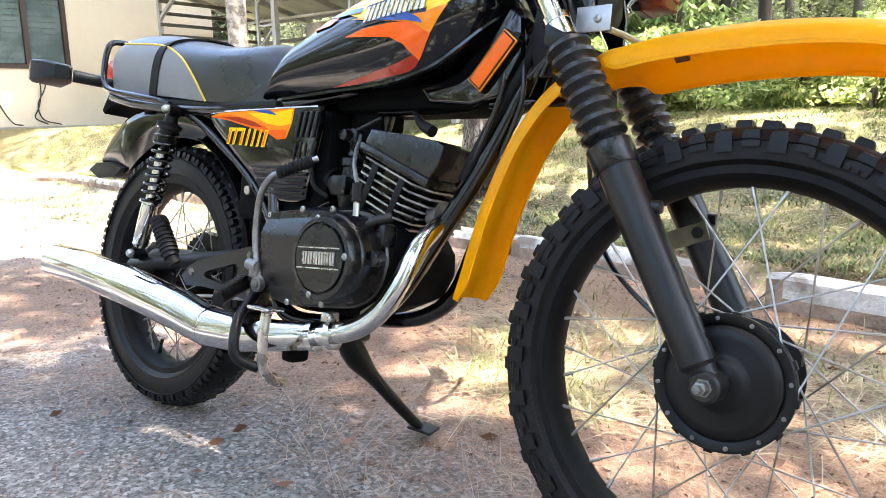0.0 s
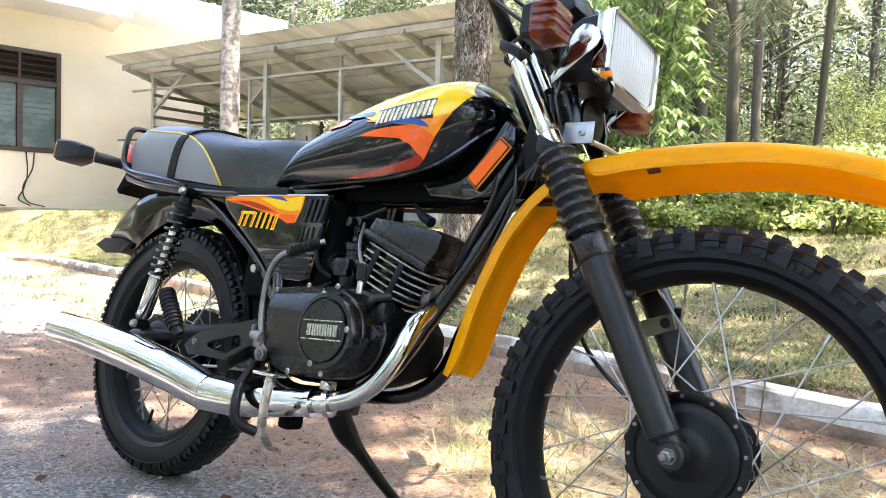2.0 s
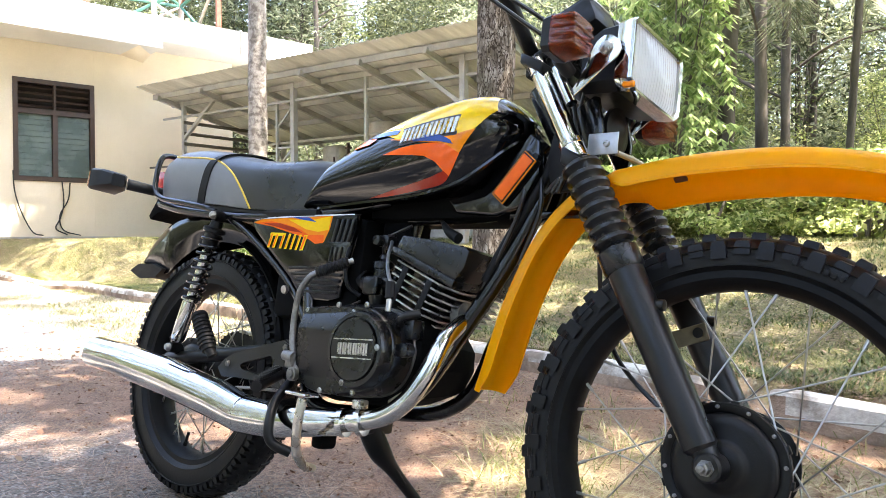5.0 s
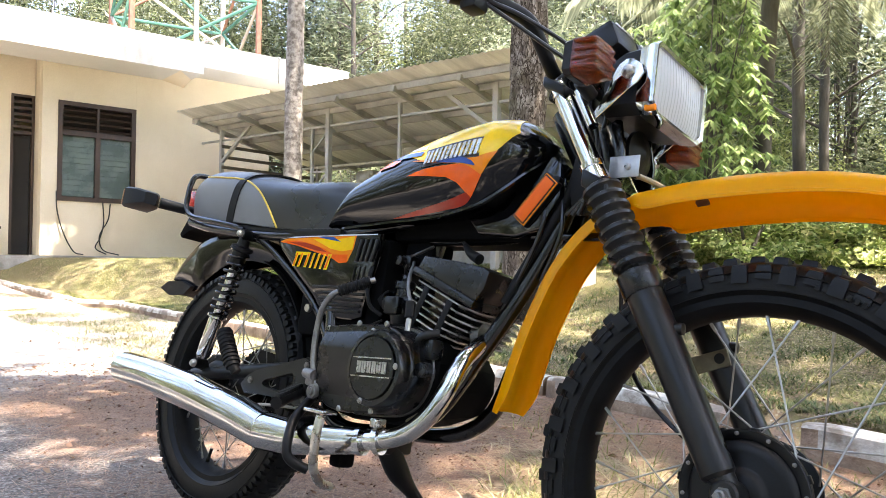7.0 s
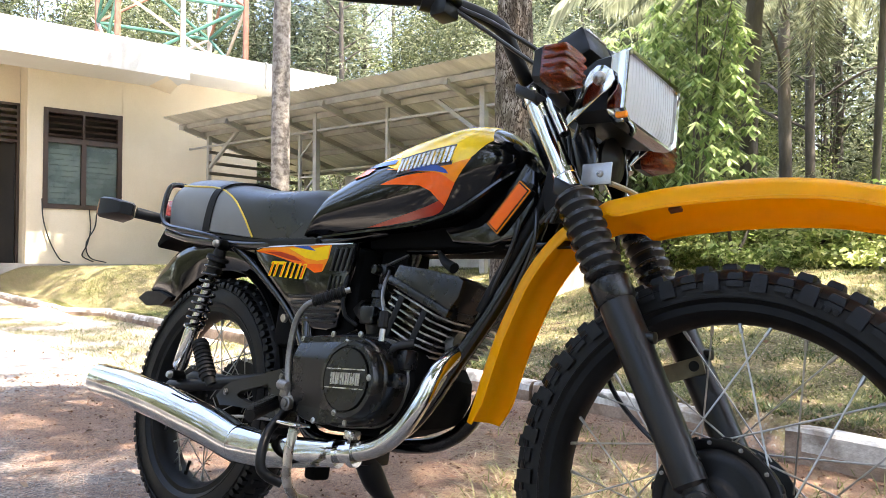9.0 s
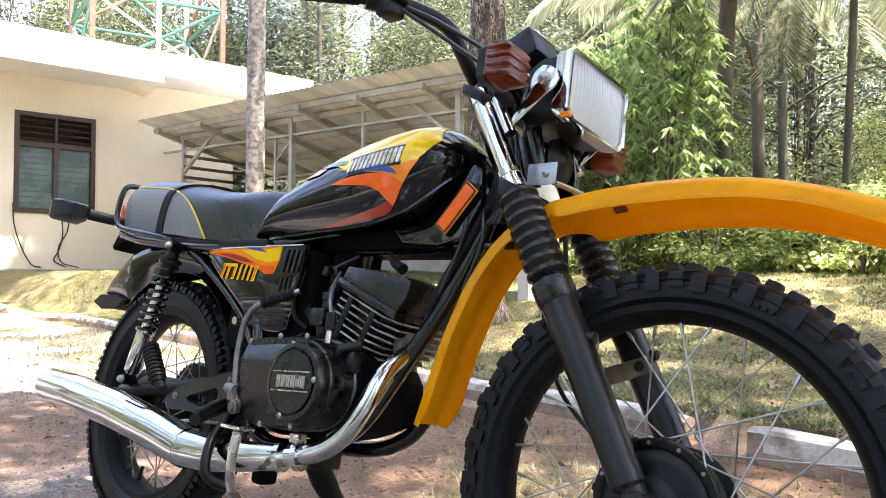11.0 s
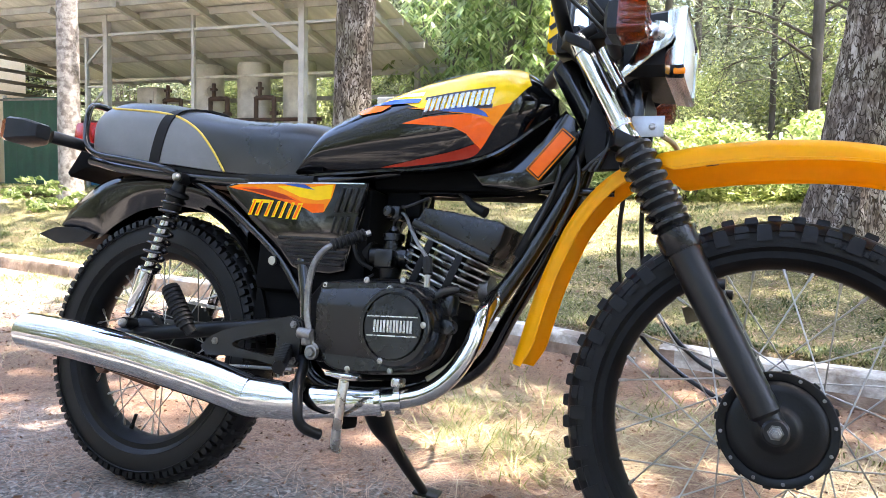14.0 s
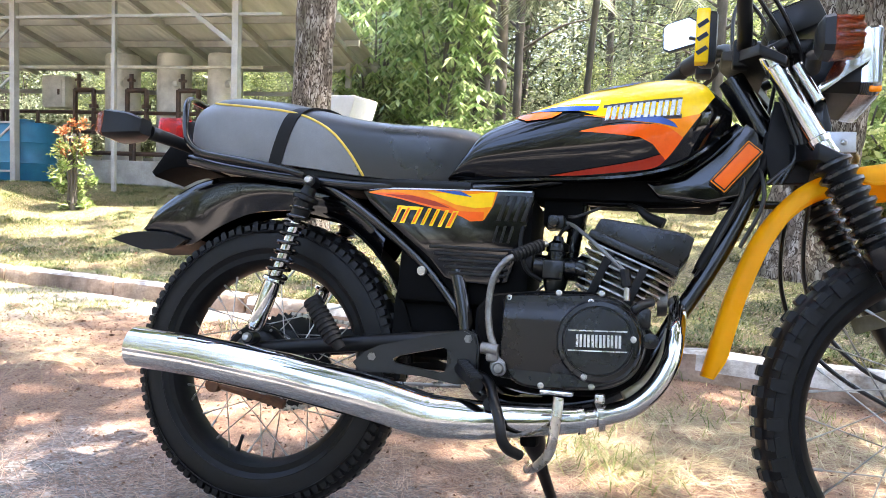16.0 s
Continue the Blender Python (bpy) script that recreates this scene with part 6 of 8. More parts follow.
        pts = [(math.cos(2 * math.pi * n * t) * 0.0225, math.sin(2 * math.pi * n * t) * 0.0225, 0.040 + 0.172 * t) for t in np.linspace(0, 1, 150)]
        tube(bm, pts, 0.0036, 8, 1)
        bmesh.ops.transform(bm, matrix=base_m, verts=bm.verts[:])
        part("spring", bm, M["frame_black"], sh)
        for c in (ax0, ax1):
            bm = B()
            lathe(bm, [(y - 0.015, 0), (y - 0.015, 0.013), (y + 0.015, 0.013), (y + 0.015, 0)], (c.x, 0, c.z), "y", 16)
            part("eye", bm, M["satin_black"], sh)
            bm = B()
            k = -1 if s < 0 else 1
            lathe(bm, [(y + k * 0.015, 0), (y + k * 0.015, 0.0095), (y + k * 0.021, 0.0095), (y + k * 0.026, 0.006), (y + k * 0.027, 0)], (c.x, 0, c.z), "y", 12)
            part("nut", bm, M["steel"], sh)
    # footrest hanger: a plate with a window, one each side
    outer = [(0.262, 0.343), (0.286, 0.366), (0.314, 0.380), (0.380, 0.398), (0.440, 0.414), (0.478, 0.424), (0.500, 0.416), (0.507, 0.395), (0.508, 0.345), (0.500, 0.326), (0.470, 0.322), (0.400, 0.330), (0.330, 0.330), (0.280, 0.326)]
    inner = [(0.344, 0.354), (0.345, 0.358), (0.352, 0.363), (0.380, 0.371), (0.425, 0.383), (0.440, 0.387), (0.447, 0.384), (0.449, 0.375), (0.449, 0.352), (0.446, 0.343), (0.438, 0.341), (0.400, 0.344), (0.362, 0.348), (0.350, 0.350)]
    for s in (1, -1):
        bm = B()
        ring_plate(bm, outer, inner, s * -0.150, s * -0.163)
        h = part("footrest_hanger", bm, M["fork_black"], bike, "cast black footrest hanger", sharp=28)
        bm = B()
        ring_plate(bm, [(0.285 + (x - 0.385) * 0.97 + 0.1, 0.374 + (z - 0.374) * 0.93) for x, z in outer], inner, s * -0.163, s * -0.1665)
        part("raised_face", bm, M["fork_black"], h)
        for x, z in ((0.301, 0.357), (0.486, 0.407), (0.492, 0.338)):
            bm = B()
            k = -s
            lathe(bm, [(k * 0.160, 0), (k * 0.160, 0.0080), (k * 0.1695, 0.0080), (k * 0.1695, 0.005), (k * 0.171, 0.0045), (k * 0.171, 0)], (x, 0, z), "y", 6)
            part("bolt", bm, M["alu"], h)
        # folded pillion peg
        bm = B()
        tube(bm, [(0.232, s * -0.160, 0.366), (0.222, s * -0.165, 0.380)], 0.012, 10, 1)
        tube(bm, [(0.222, s * -0.165, 0.378), (0.164, s * -0.168, 0.456)], [0.016, 0.0175], 14, 1)
        part("pillion_peg", bm, M["rubber"], h, "ribbed rubber pillion footpeg folded up")
        for k in range(9):
            t = 0.1 + 0.1 * k
            c = Vector((0.222 - 0.058 * t, s * -(0.165 + 0.003 * t), 0.378 + 0.078 * t))
            e = c + Vector((-0.0028, 0, 0.0038))
            bm = B()
            tube(bm, [c, e], 0.0195, 14, 1)
            part("rib", bm, M["rubber"], h)
    # kick starter
    bm = B()
    pts = [(0.548, -0.190, 0.370), (0.540, -0.190, 0.395), (0.528, -0.189, 0.430), (0.523, -0.188, 0.478), (0.529, -0.188, 0.524), (0.546, -0.184, 0.553), (0.563, -0.175, 0.566)]
    tube(bm, pts, [0.0068, 0.0072, 0.0066, 0.0064, 0.0064, 0.0064, 0.006], 12, 6)
    ks = part("kick_starter", bm, M["alu"], bike, "worn steel kick-start lever with a ribbed rubber")
    bm = B()
    ts = np.linspace(0, 1, 46)
    tube(bm, [(0.557 + 0.047 * t, -0.178 + 0.040 * t, 0.563 + 0.030 * t) for t in ts], [0.0102 + (0.0022 if k % 5 in (2, 3) else 0) for k in range(46)], 14, 1)
    part("rubber", bm, M["rubber"], ks)
    bm = B()
    tube(bm, [(0.603, -0.139, 0.592), (0.611, -0.132, 0.597)], 0.0062, 10, 1)
    part("tip", bm, M["steel"], ks)
    bm = B()
    lathe(bm, [(-0.140, 0), (-0.140, 0.012), (-0.172, 0.011), (-0.174, 0.0145), (-0.194, 0.0145), (-0.196, 0.009), (-0.198, 0)], (0.550, 0, 0.364), "y", 18)
    box(bm, (0.528, -0.202, 0.370), (0.550, -0.178, 0.402), 0.005)
    part("boss", bm, M["alu"], ks)
    bm = B()
    tube(bm, [(0.518, -0.193, 0.394), (0.549, -0.195, 0.391)], [0.0105, 0.0115], 14, 1)
    part("knuckle", bm, M["alu"], ks, "cast kick-start knuckle")
    bm = B()
    lathe(bm, [(-0.194, 0), (-0.194, 0.0135), (-0.202, 0.0135), (-0.203, 0.0105), (-0.2015, 0.008), (-0.206, 0.0075), (-0.206, 0)], (0.553, 0, 0.360), "y", 20)
    part("washer", bm, M["alu"], ks)
    # rider's footrest, brake pedal and the guard tubes below the silencer
    pipe("footrest_bar", [(0.500, -0.150, 0.345), (0.535, -0.190, 0.335), (0.556, -0.232, 0.306), (0.572, -0.252, 0.275), (0.580, -0.256, 0.246), (0.590, -0.245, 0.230), (0.606, -0.222, 0.220)], 0.0095, "satin_black", "bent black footrest tube under the silencer")
    bm = B()
    tube(bm, [(0.478, -0.170, 0.352), (0.530, -0.262, 0.330)], [0.013, 0.012], 12, 1)
    peg = part("footrest", bm, M["satin_black"], bike, "toothed black rider footrest")
    for k in range(10):
        t = k / 9.0
        c = Vector((0.481 + 0.047 * t, -0.175 - 0.083 * t, 0.3635 - 0.021 * t))
        bm = B()
        box(bm, (c.x - 0.010, c.y - 0.003, c.z - 0.002), (c.x + 0.010, c.y + 0.003, c.z + 0.006), 0.001)
        part("tooth", bm, M["satin_black"], peg)
    bm = B()
    tube(bm, [(0.612, -0.165, 0.190), (0.634, -0.212, 0.203), (0.660, -0.256, 0.236), (0.668, -0.268, 0.285), (0.670, -0.266, 0.326)], [0.008, 0.0085, 0.0085, 0.0085, 0.009], 12, 6)
    pd = part("brake_pedal", bm, M["worn_chrome"], bike, "bare steel brake pedal")
    bm = B()
    box(bm, (0.640, -0.285, 0.330), (0.694, -0.248, 0.337), 0.003)
    part("pad", bm, M["chrome"], pd)
    bm = B()
    box(bm, (0.594, -0.165, 0.226), (0.626, -0.122, 0.276), 0.008)
    part("pedal_mount", bm, M["flat_black"], bike)
    bm = B()
    tube(bm, [(0.53, -0.17, 0.30), (0.545, -0.20, 0.298), (0.55, -0.235, 0.300)], 0.012, 10, 3)
    part("silencer_stay", bm, M["satin_black"], bike)
    # side stand
    bm = B()
    tube(bm, [(0.580, 0.010, 0.262), (0.590, 0.040, 0.215), (0.598, 0.085, 0.172), (0.612, 0.160, 0.105), (0.622, 0.218, 0.058)], [0.026, 0.025, 0.0150, 0.0125, 0.0115], 12, 5)
    st = part("side_stand", bm, M["satin_black"], bike, "black steel side stand lowered to the ground")
    bm = B()
    box(bm, (-0.030, -0.022, -0.003), (0.030, 0.022, 0.004), 0.003, pose(0.628, 0.228, 0.054, 11.4, 4, 8))
    part("foot", bm, M["satin_black"], st)
    pipe("spring", [(0.585, 0.020, 0.240), (0.606, 0.070, 0.185), (0.612, 0.110, 0.145)], 0.005, "satin_black", parent=st)
    bm = B()
    box(bm, (0.55, -0.02, 0.250), (0.605, 0.06, 0.305), 0.008)
    part("stand_bracket", bm, M["satin_black"], bike)
    # rear fender: channel over the wheel, then the tail
    crown = spline([(-0.343, 0.592), (-0.316, 0.634), (-0.241, 0.687), (-0.181, 0.712), (-0.119, 0.722), (-0.043, 0.719), (0.047, 0.711), (0.134, 0.693), (0.207, 0.657), (0.266, 0.603)], 5)
    edge = spline([(-0.318, 0.578), (-0.262, 0.562), (-0.206, 0.563), (-0.152, 0.599), (-0.080, 0.635), (-0.007, 0.648), (0.065, 0.647), (0.151, 0.629), (0.208, 0.598), (0.252, 0.557)], 5)
    rings = []
    for i, (c, e) in enumerate(zip(crown, edge)):
        w = 0.044 + 0.018 * smoothstep(i / 14.0)
        out, inn = [], []
        for k, (side, rise) in enumerate(((0.70, 0.0), (0.86, 0.35), (1.0, 0.72), (0.98, 0.86), (0.84, 0.97), (0.62, 1.0), (0.55, 0.94), (0.0, 0.96))):
            x, z = e[0] + (c[0] - e[0]) * rise, e[1] + (c[1] - e[1]) * rise
            out.append((x, -w * side, z))
            inn.append((e[0] + (c[0] - e[0]) * rise * 0.95, -max(w * side - 0.003, 0.0), e[1] + (c[1] - e[1]) * rise * 0.95))
        ring = out + [(x, -y, z) for x, y, z in out[-2::-1]]
        back = inn + [(x, -y, z) for x, y, z in inn[-2::-1]]
        rings.append(ring + back[::-1])
    bm = B()
    skin(bm, rings)
    rf = part("rear_fender", bm, M["panel_black"], bike, "gloss black rear fender with a pointed rubber flap", sharp=40)
    bm = B()
    o = [(-0.216, 0.570), (-0.245, 0.548), (-0.325, 0.541), (-0.394, 0.544), (-0.440, 0.555), (-0.408, 0.568), (-0.345, 0.582), (-0.276, 0.584)]
    rings = [[(x, y * (0.45 if x < -0.38 else 1.0), z + 0.010 - 0.18 * abs(y) * (x > -0.35)) for x, z in o] for y in (-0.055, -0.02, 0.02, 0.055)]
    skin(bm, rings)
    part("mud_flap", bm, M["rubber"], rf, "pointed black rubber mud flap")
    bm = B()
    prism(bm, [(-0.185, 0.757), (-0.285, 0.788), (-0.328, 0.722), (-0.318, 0.712), (-0.285, 0.728), (-0.26, 0.735), (-0.19, 0.735)], -0.060, 0.060, 0.004)
    pb = part("plate_bracket", bm, M["flat_black"], bike, "black number plate bracket")
    bm = B()
    box(bm, (-0.3305, -0.052, 0.716), (-0.3235, -0.010, 0.724), 0.001)
    part("slot", bm, M["pale_metal"], pb)
    # tail lamp and rear indicators
    bm = B()
    box(bm, (-0.335, -0.055, 0.800), (-0.255, 0.055, 0.856), 0.010)
    part("tail_lamp", bm, M["red_lens"], bike, "red plastic tail lamp")
    bm = B()
    box(bm, (-0.262, -0.045, 0.760), (-0.20, 0.045, 0.850), 0.008)
    part("tail_lamp_base", bm, M["satin_black"], bike)
    for s in (-1, 1):
        bm = B()
        tube(bm, [(-0.215, s * 0.060, 0.777), (-0.235, s * 0.13, 0.780), (-0.252, s * 0.178, 0.782)], [0.013, 0.0145, 0.0155], 14, 3)
        ind = part("rear_indicator", bm, M["plastic"], bike, "black rear indicator with an amber lens")
        bm = B()
        rows = [[(x, s * (0.212 + yy * w), 0.784 + zz * h) for yy, zz in ((-1, -0.8), (-0.8, -1), (0.8, -1), (1, -0.8), (1, 0.8), (0.8, 1), (-0.8, 1), (-1, 0.8))] for x, w, h in ((-0.238, 0.018, 0.016), (-0.262, 0.036, 0.024), (-0.312, 0.042, 0.029))]
        skin(bm, rows)
        part("housing", bm, M["plastic"], ind)
        bm = B()
        rows = [[(x, s * (0.212 + yy * w), 0.784 + zz * h) for yy, zz in ((-1, -0.8), (-0.8, -1), (0.8, -1), (1, -0.8), (1, 0.8), (0.8, 1), (-0.8, 1), (-1, 0.8))] for x, w, h in ((-0.3122, 0.041, 0.028), (-0.322, 0.040, 0.027), (-0.333, 0.036, 0.023))]
        skin(bm, rows)
        part("lens", bm, M["amber_lens"], ind, "ribbed amber lens")


frame_and_running_gear()


def cockpit():
    """Headlamp, indicators, bars, clocks and mirror."""
    # headlamp: bowl, bezel, fluted glass
    def frame_ring(x, w, h, dz=0.0, cut=0.26):
        o = ((-1, -1 + cut), (-1 + cut * 0.8, -1), (1 - cut * 0.8, -1), (1, -1 + cut), (1, 1 - cut * 0.5), (1 - cut * 0.4, 1), (-1 + cut * 0.4, 1), (-1, 1 - cut * 0.5))
        return [(x - 0.012, -0.006 + a * w * 1.14, 0.961 + dz + b * h * 0.97) for a, b in o]

    bm = B()
    skin(bm, [frame_ring(1.062, 0.052, 0.036, -0.004), frame_ring(1.072, 0.068, 0.048, -0.002), frame_ring(1.115, 0.084, 0.058), frame_ring(1.160, 0.087, 0.061)])
    hl = part("headlamp", bm, M["plastic"], bike, "rectangular headlamp with fluted glass and a bright bezel", sharp=30)
    bm = B()
    rows = [frame_ring(1.148, 0.088, 0.062), frame_ring(1.172, 0.091, 0.065), frame_ring(1.180, 0.090, 0.064), frame_ring(1.178, 0.083, 0.0575), frame_ring(1.160, 0.081, 0.0555)]
    skin(bm, rows, True, False)
    part("bezel", bm, M["chrome"], hl, "bright chrome bezel", sharp=30)
    bm = B()
    skin(bm, [frame_ring(1.120, 0.045, 0.030), frame_ring(1.135, 0.068, 0.046), frame_ring(1.158, 0.082, 0.0565)], True, False)
    bm.faces.new([bm.verts.new(p) for p in frame_ring(1.1201, 0.045, 0.030)])
    part("reflector_bowl", bm, M["silver_bowl"], hl)
    bm = B()
    n = 36
    front_row, back_row = [], []
    levels = np.linspace(-1, 1, 9)
    rows = []
    for lv in levels:
        row = []
        for k in range(n + 1):
            a = -1 + 2 * k / n
            lim = 1.0 if lv > -0.75 else 1.0 - (-0.75 - lv) * 0.5
            y, z = -0.006 + a * 0.0935 * lim, 0.961 + lv * 0.0553
            bulge = 0.008 * (1 - (a * 0.9) ** 2) * (1 - (lv * 0.9) ** 2)
            flute = 0.0010 * (k % 2)
            row.append((1.160 + bulge + flute, y, z))
        rows.append(row)
    skin(bm, rows, False, False)
    back = [[(x - 0.004, y, z) for x, y, z in r] for r in rows]
    skin(bm, back[::-1], False, False)
    part("glass", bm, M["clear_lens"], hl, "fluted clear headlamp glass", sharp=20).visible_shadow = False
    bm = B()
    lathe(bm, [(1.109, 0), (1.109, 0.012), (1.133, 0.010), (1.138, 0)], (0, 0, 0.962), "x", 14)
    part("bulb_shield", bm, M["chrome"], hl)
    bm = B()
    box(bm, (1.150, -0.1040, 0.902), (1.170, -0.094, 0.913), 0.003)
    part("marker", bm, M["dec_amber"], hl)
    # bright ears that carry the lamp
    for s in (-1, 1):
        bm = B()
        k = s * 0.114
        prism(bm, [(1.066, 0.889), (1.060, 0.898), (1.075, 0.918), (1.086, 0.940), (1.094, 0.966), (1.104, 0.984), (1.117, 0.993), (1.132, 0.991), (1.146, 0.980), (1.151, 0.964), (1.146, 0.952), (1.110, 0.925)], k, k + s * 0.004, 0.0012)
        ear = part("lamp_ear", bm, M["chrome"], bike, "bright pressed lamp bracket")
        bm = B()
        k = s * 0.118
        lathe(bm, [(k, 0), (k, 0.012), (k + s * 0.006, 0.011), (k + s * 0.010, 0.006), (k + s * 0.011, 0)], (1.124, 0, 0.968), "y", 16)
        part("bolt", bm, M["steel"], ear)
        bm = B()
        tube(bm, [(1.030, s * 0.118, 0.945), (1.068, s * 0.118, 0.878)], 0.010, 12, 1)
        part("sleeve", bm, M["chrome"], ear)
        # front indicators
        dz = 0.0 if s < 0 else -0.034
        bm = B()
        tube(bm, [(1.055, s * 0.115, 0.935 + dz * 0.4), (1.052, s * 0.150, 0.950 + dz)], 0.013, 12, 1)
        ind = part("front_indicator", bm, M["plastic"], bike, "black front indicator with a ribbed amber lens")
        shape = ((-1, -0.75), (-0.75, -1), (0.75, -1), (1, -0.75), (1, 0.75), (0.75, 1), (-0.75, 1), (-1, 0.75))
        c = 0.966 + dz
        bm = B()
        skin(bm, [[(x, s * (0.184 + a * w * 0.74), c + b * h) for a, b in shape] for x, w, h in ((1.0480, 0.026, 0.020), (1.0560, 0.042, 0.030), (1.0720, 0.045, 0.033))])
        part("housing", bm, M["plastic"], ind)
        bm = B()
        skin(bm, [[(x, s * (0.184 + a * w * 0.74), c + b * h) for a, b in shape] for x, w, h in ((1.0722, 0.044, 0.032), (1.1100, 0.041, 0.030), (1.1160, 0.036, 0.026))])
        lens = part("lens", bm, M["amber_lens"], ind, "ribbed amber lens")
        for k in range(4):
            z = c - 0.0225 + 0.015 * k
            bm = B()
            box(bm, (1.0750, s * 0.184 - 0.0345, z - 0.0038), (1.1195 - 0.003 * abs(k - 1.5), s * 0.184 + 0.0345, z + 0.0038), 0.003)
            part("lens_rib", bm, M["amber_lens"], ind)
    # pale bracket under the lamp
    bm = B()
    box(bm, (1.082, -0.075, 0.798), (1.138, -0.072, 0.836), 0.001)
    br = part("lamp_stay", bm, M["pale_metal"], bike, "pale zinc bracket behind the fender")
    bm = B()
    tube(bm, [(1.136, -0.070, 0.800), (1.150, -0.03, 0.797), (1.152, 0.05, 0.797)], 0.005, 8, 3)
    part("stay_arm", bm, M["olive"], br)
    screw(br, 1.118, -0.075, 0.816, 0.006)
    bm = B()
    lathe(bm, [(1.070, 0), (1.070, 0.020), (1.086, 0.032), (1.090, 0.043), (1.098, 0.043), (1.100, 0.032), (1.110, 0.010), (1.112, 0)], (0, 0, 0.862), "x", 22)
    part("horn", bm, M["satin_black"], bike, "round black horn under the headlamp")
    for s in (-1, 1):
        bm = B()
        prism(bm, [(1.045, 0.890), (1.075, 0.800), (1.098, 0.800), (1.100, 0.850), (1.085, 0.915)], s * 0.052, s * 0.062, 0.002)
        part("lamp_shroud", bm, M["frame_black"], bike)
    # handlebar with levers and grips
    bm = B()
    side = [(0.945, -0.03, 1.000), (0.944, -0.075, 1.008), (0.938, -0.120, 1.050), (0.928, -0.160, 1.085), (0.890, -0.230, 1.098), (0.840, -0.310, 1.090), (0.775, -0.400, 1.070)]
    tube(bm, side[::-1] + [(x, -y, z) for x, y, z in side], 0.0138, 14, 5)
    hb = part("handlebar", bm, M["satin_black"], bike, "black handlebar with rubber grips and levers")
    for s in (-1, 1):
        bm = B()
        tube(bm, [(0.845, s * 0.302, 1.092), (0.775, s * 0.402, 1.070)], 0.0165, 14, 1)
        part("grip", bm, M["rubber"], hb)
        bm = B()
        tube(bm, [(0.885, s * 0.235, 1.098), (0.850, s * 0.290, 1.094)], 0.021, 14, 1)
        box(bm, (0.868, s * 0.262 - 0.02, 1.06), (0.905, s * 0.262 + 0.02, 1.11), 0.006)
        part("switch", bm, M["plastic"], hb)
        bm = B()
        tube(bm, [(0.905, s * 0.250, 1.092), (0.915, s * 0.30, 1.085), (0.880, s * 0.38, 1.070), (0.845, s * 0.44, 1.062)], [0.009, 0.007, 0.006, 0.0075], 10, 4)
        part("lever", bm, M["satin_black"], hb)
        bm = B()
        box(bm, (0.925, s * 0.045 - 0.016, 0.965), (0.968, s * 0.045 + 0.016, 1.020), 0.006)
        part("clamp", bm, M["satin_black"], hb)
        bm = B()
        tube(bm, [(0.968, s * 0.11, 0.966), (1.012, s * 0.11, 0.990)], 0.010, 10, 1)
        part("pinch_bolt", bm, M["satin_black"], hb)
    # cables from the levers
    for pts in (((0.905, -0.245, 1.085), (0.96, -0.20, 1.06), (1.02, -0.10, 1.02), (1.05, -0.05, 0.96), (1.03, -0.03, 0.88)),
                ((0.900, -0.250, 1.080), (0.97, -0.16, 1.03), (1.03, -0.05, 0.98), (1.02, 0.02, 0.90)),
                ((0.905, 0.245, 1.085), (0.99, 0.16, 1.10), (1.02, 0.06, 1.02), (1.0, 0.02, 0.88)),
                ((0.965, -0.03, 0.80), (0.985, -0.055, 0.76), (0.99, -0.06, 0.70), (0.955, -0.05, 0.62)),
                ((0.945, -0.05, 0.80), (0.955, -0.065, 0.73), (0.93, -0.06, 0.66), (0.88, -0.055, 0.56)),
                ((0.93, 0.02, 1.02), (0.93, 0.03, 1.10), (0.95, 0.05, 1.15), (0.99, 0.08, 1.12), (1.02, 0.08, 1.05))):
        bm = B()
        tube(bm, pts, 0.0040, 8, 6)
        part("control_cable", bm, M["cable"], bike)
    # brake and meter cables down to the hub
    for pts in (((1.06, 0.04, 0.76), (1.045, 0.075, 0.66), (1.050, 0.095, 0.56), (1.085, 0.098, 0.47), (1.16, 0.096, 0.40), (1.26, 0.088, 0.345)),
                ((1.09, 0.05, 0.76), (1.085, 0.085, 0.66), (1.095, 0.105, 0.57), (1.13, 0.110, 0.49), (1.20, 0.105, 0.42), (1.29, 0.095, 0.38))):
        bm = B()
        tube(bm, pts, 0.0045, 8, 6)
        part("brake_cable", bm, M["cable"], bike)
    bm = B()
    box(bm, (-0.042, 0.080, -0.015), (0.042, 0.086, 0.015), 0.002, pose(1.215, 0, 0.512, 0, -20, 0))
    clip = part("cable_clip", bm, M["dull_tan"], bike, "tan metal cable clip on the fork leg")
    bm = B()
    lathe(bm, [(0.079, 0), (0.079, 0.009), (0.0775, 0.009), (0.0775, 0)], (1.240, 0, 0.5215), "y", 14)
    part("hole", bm, M["satin_black"], clip)
    # clocks
    for y, w in ((-0.048, 0.046), (0.048, 0.046)):
        bm = B()
        turn = pose(1.035, y, 1.045, 0, -24, 0)
        box(bm, (-0.045, -w, -0.026), (0.045, w, 0.030), 0.010, turn)
        cl = part("clock", bm, M["plastic"], bike, "square black instrument pod")
        bm = B()
        box(bm, (-0.040, -w + 0.006, 0.0285), (0.040, w - 0.006, 0.0325), 0.002, turn)
        part("face", bm, M["plastic"], cl)
        bm = B()
        box(bm, (0.041, -w + 0.012, 0.020), (0.0465, w - 0.012, 0.026), 0.001, turn)
        part("trim", bm, M["badge"], cl)
    bm = B()
    box(bm, (0.985, -0.07, 0.985), (1.07, 0.07, 1.015), 0.008)
    part("clock_bracket", bm, M["satin_black"], bike)
    # mirror on the far bar
    bm = B()
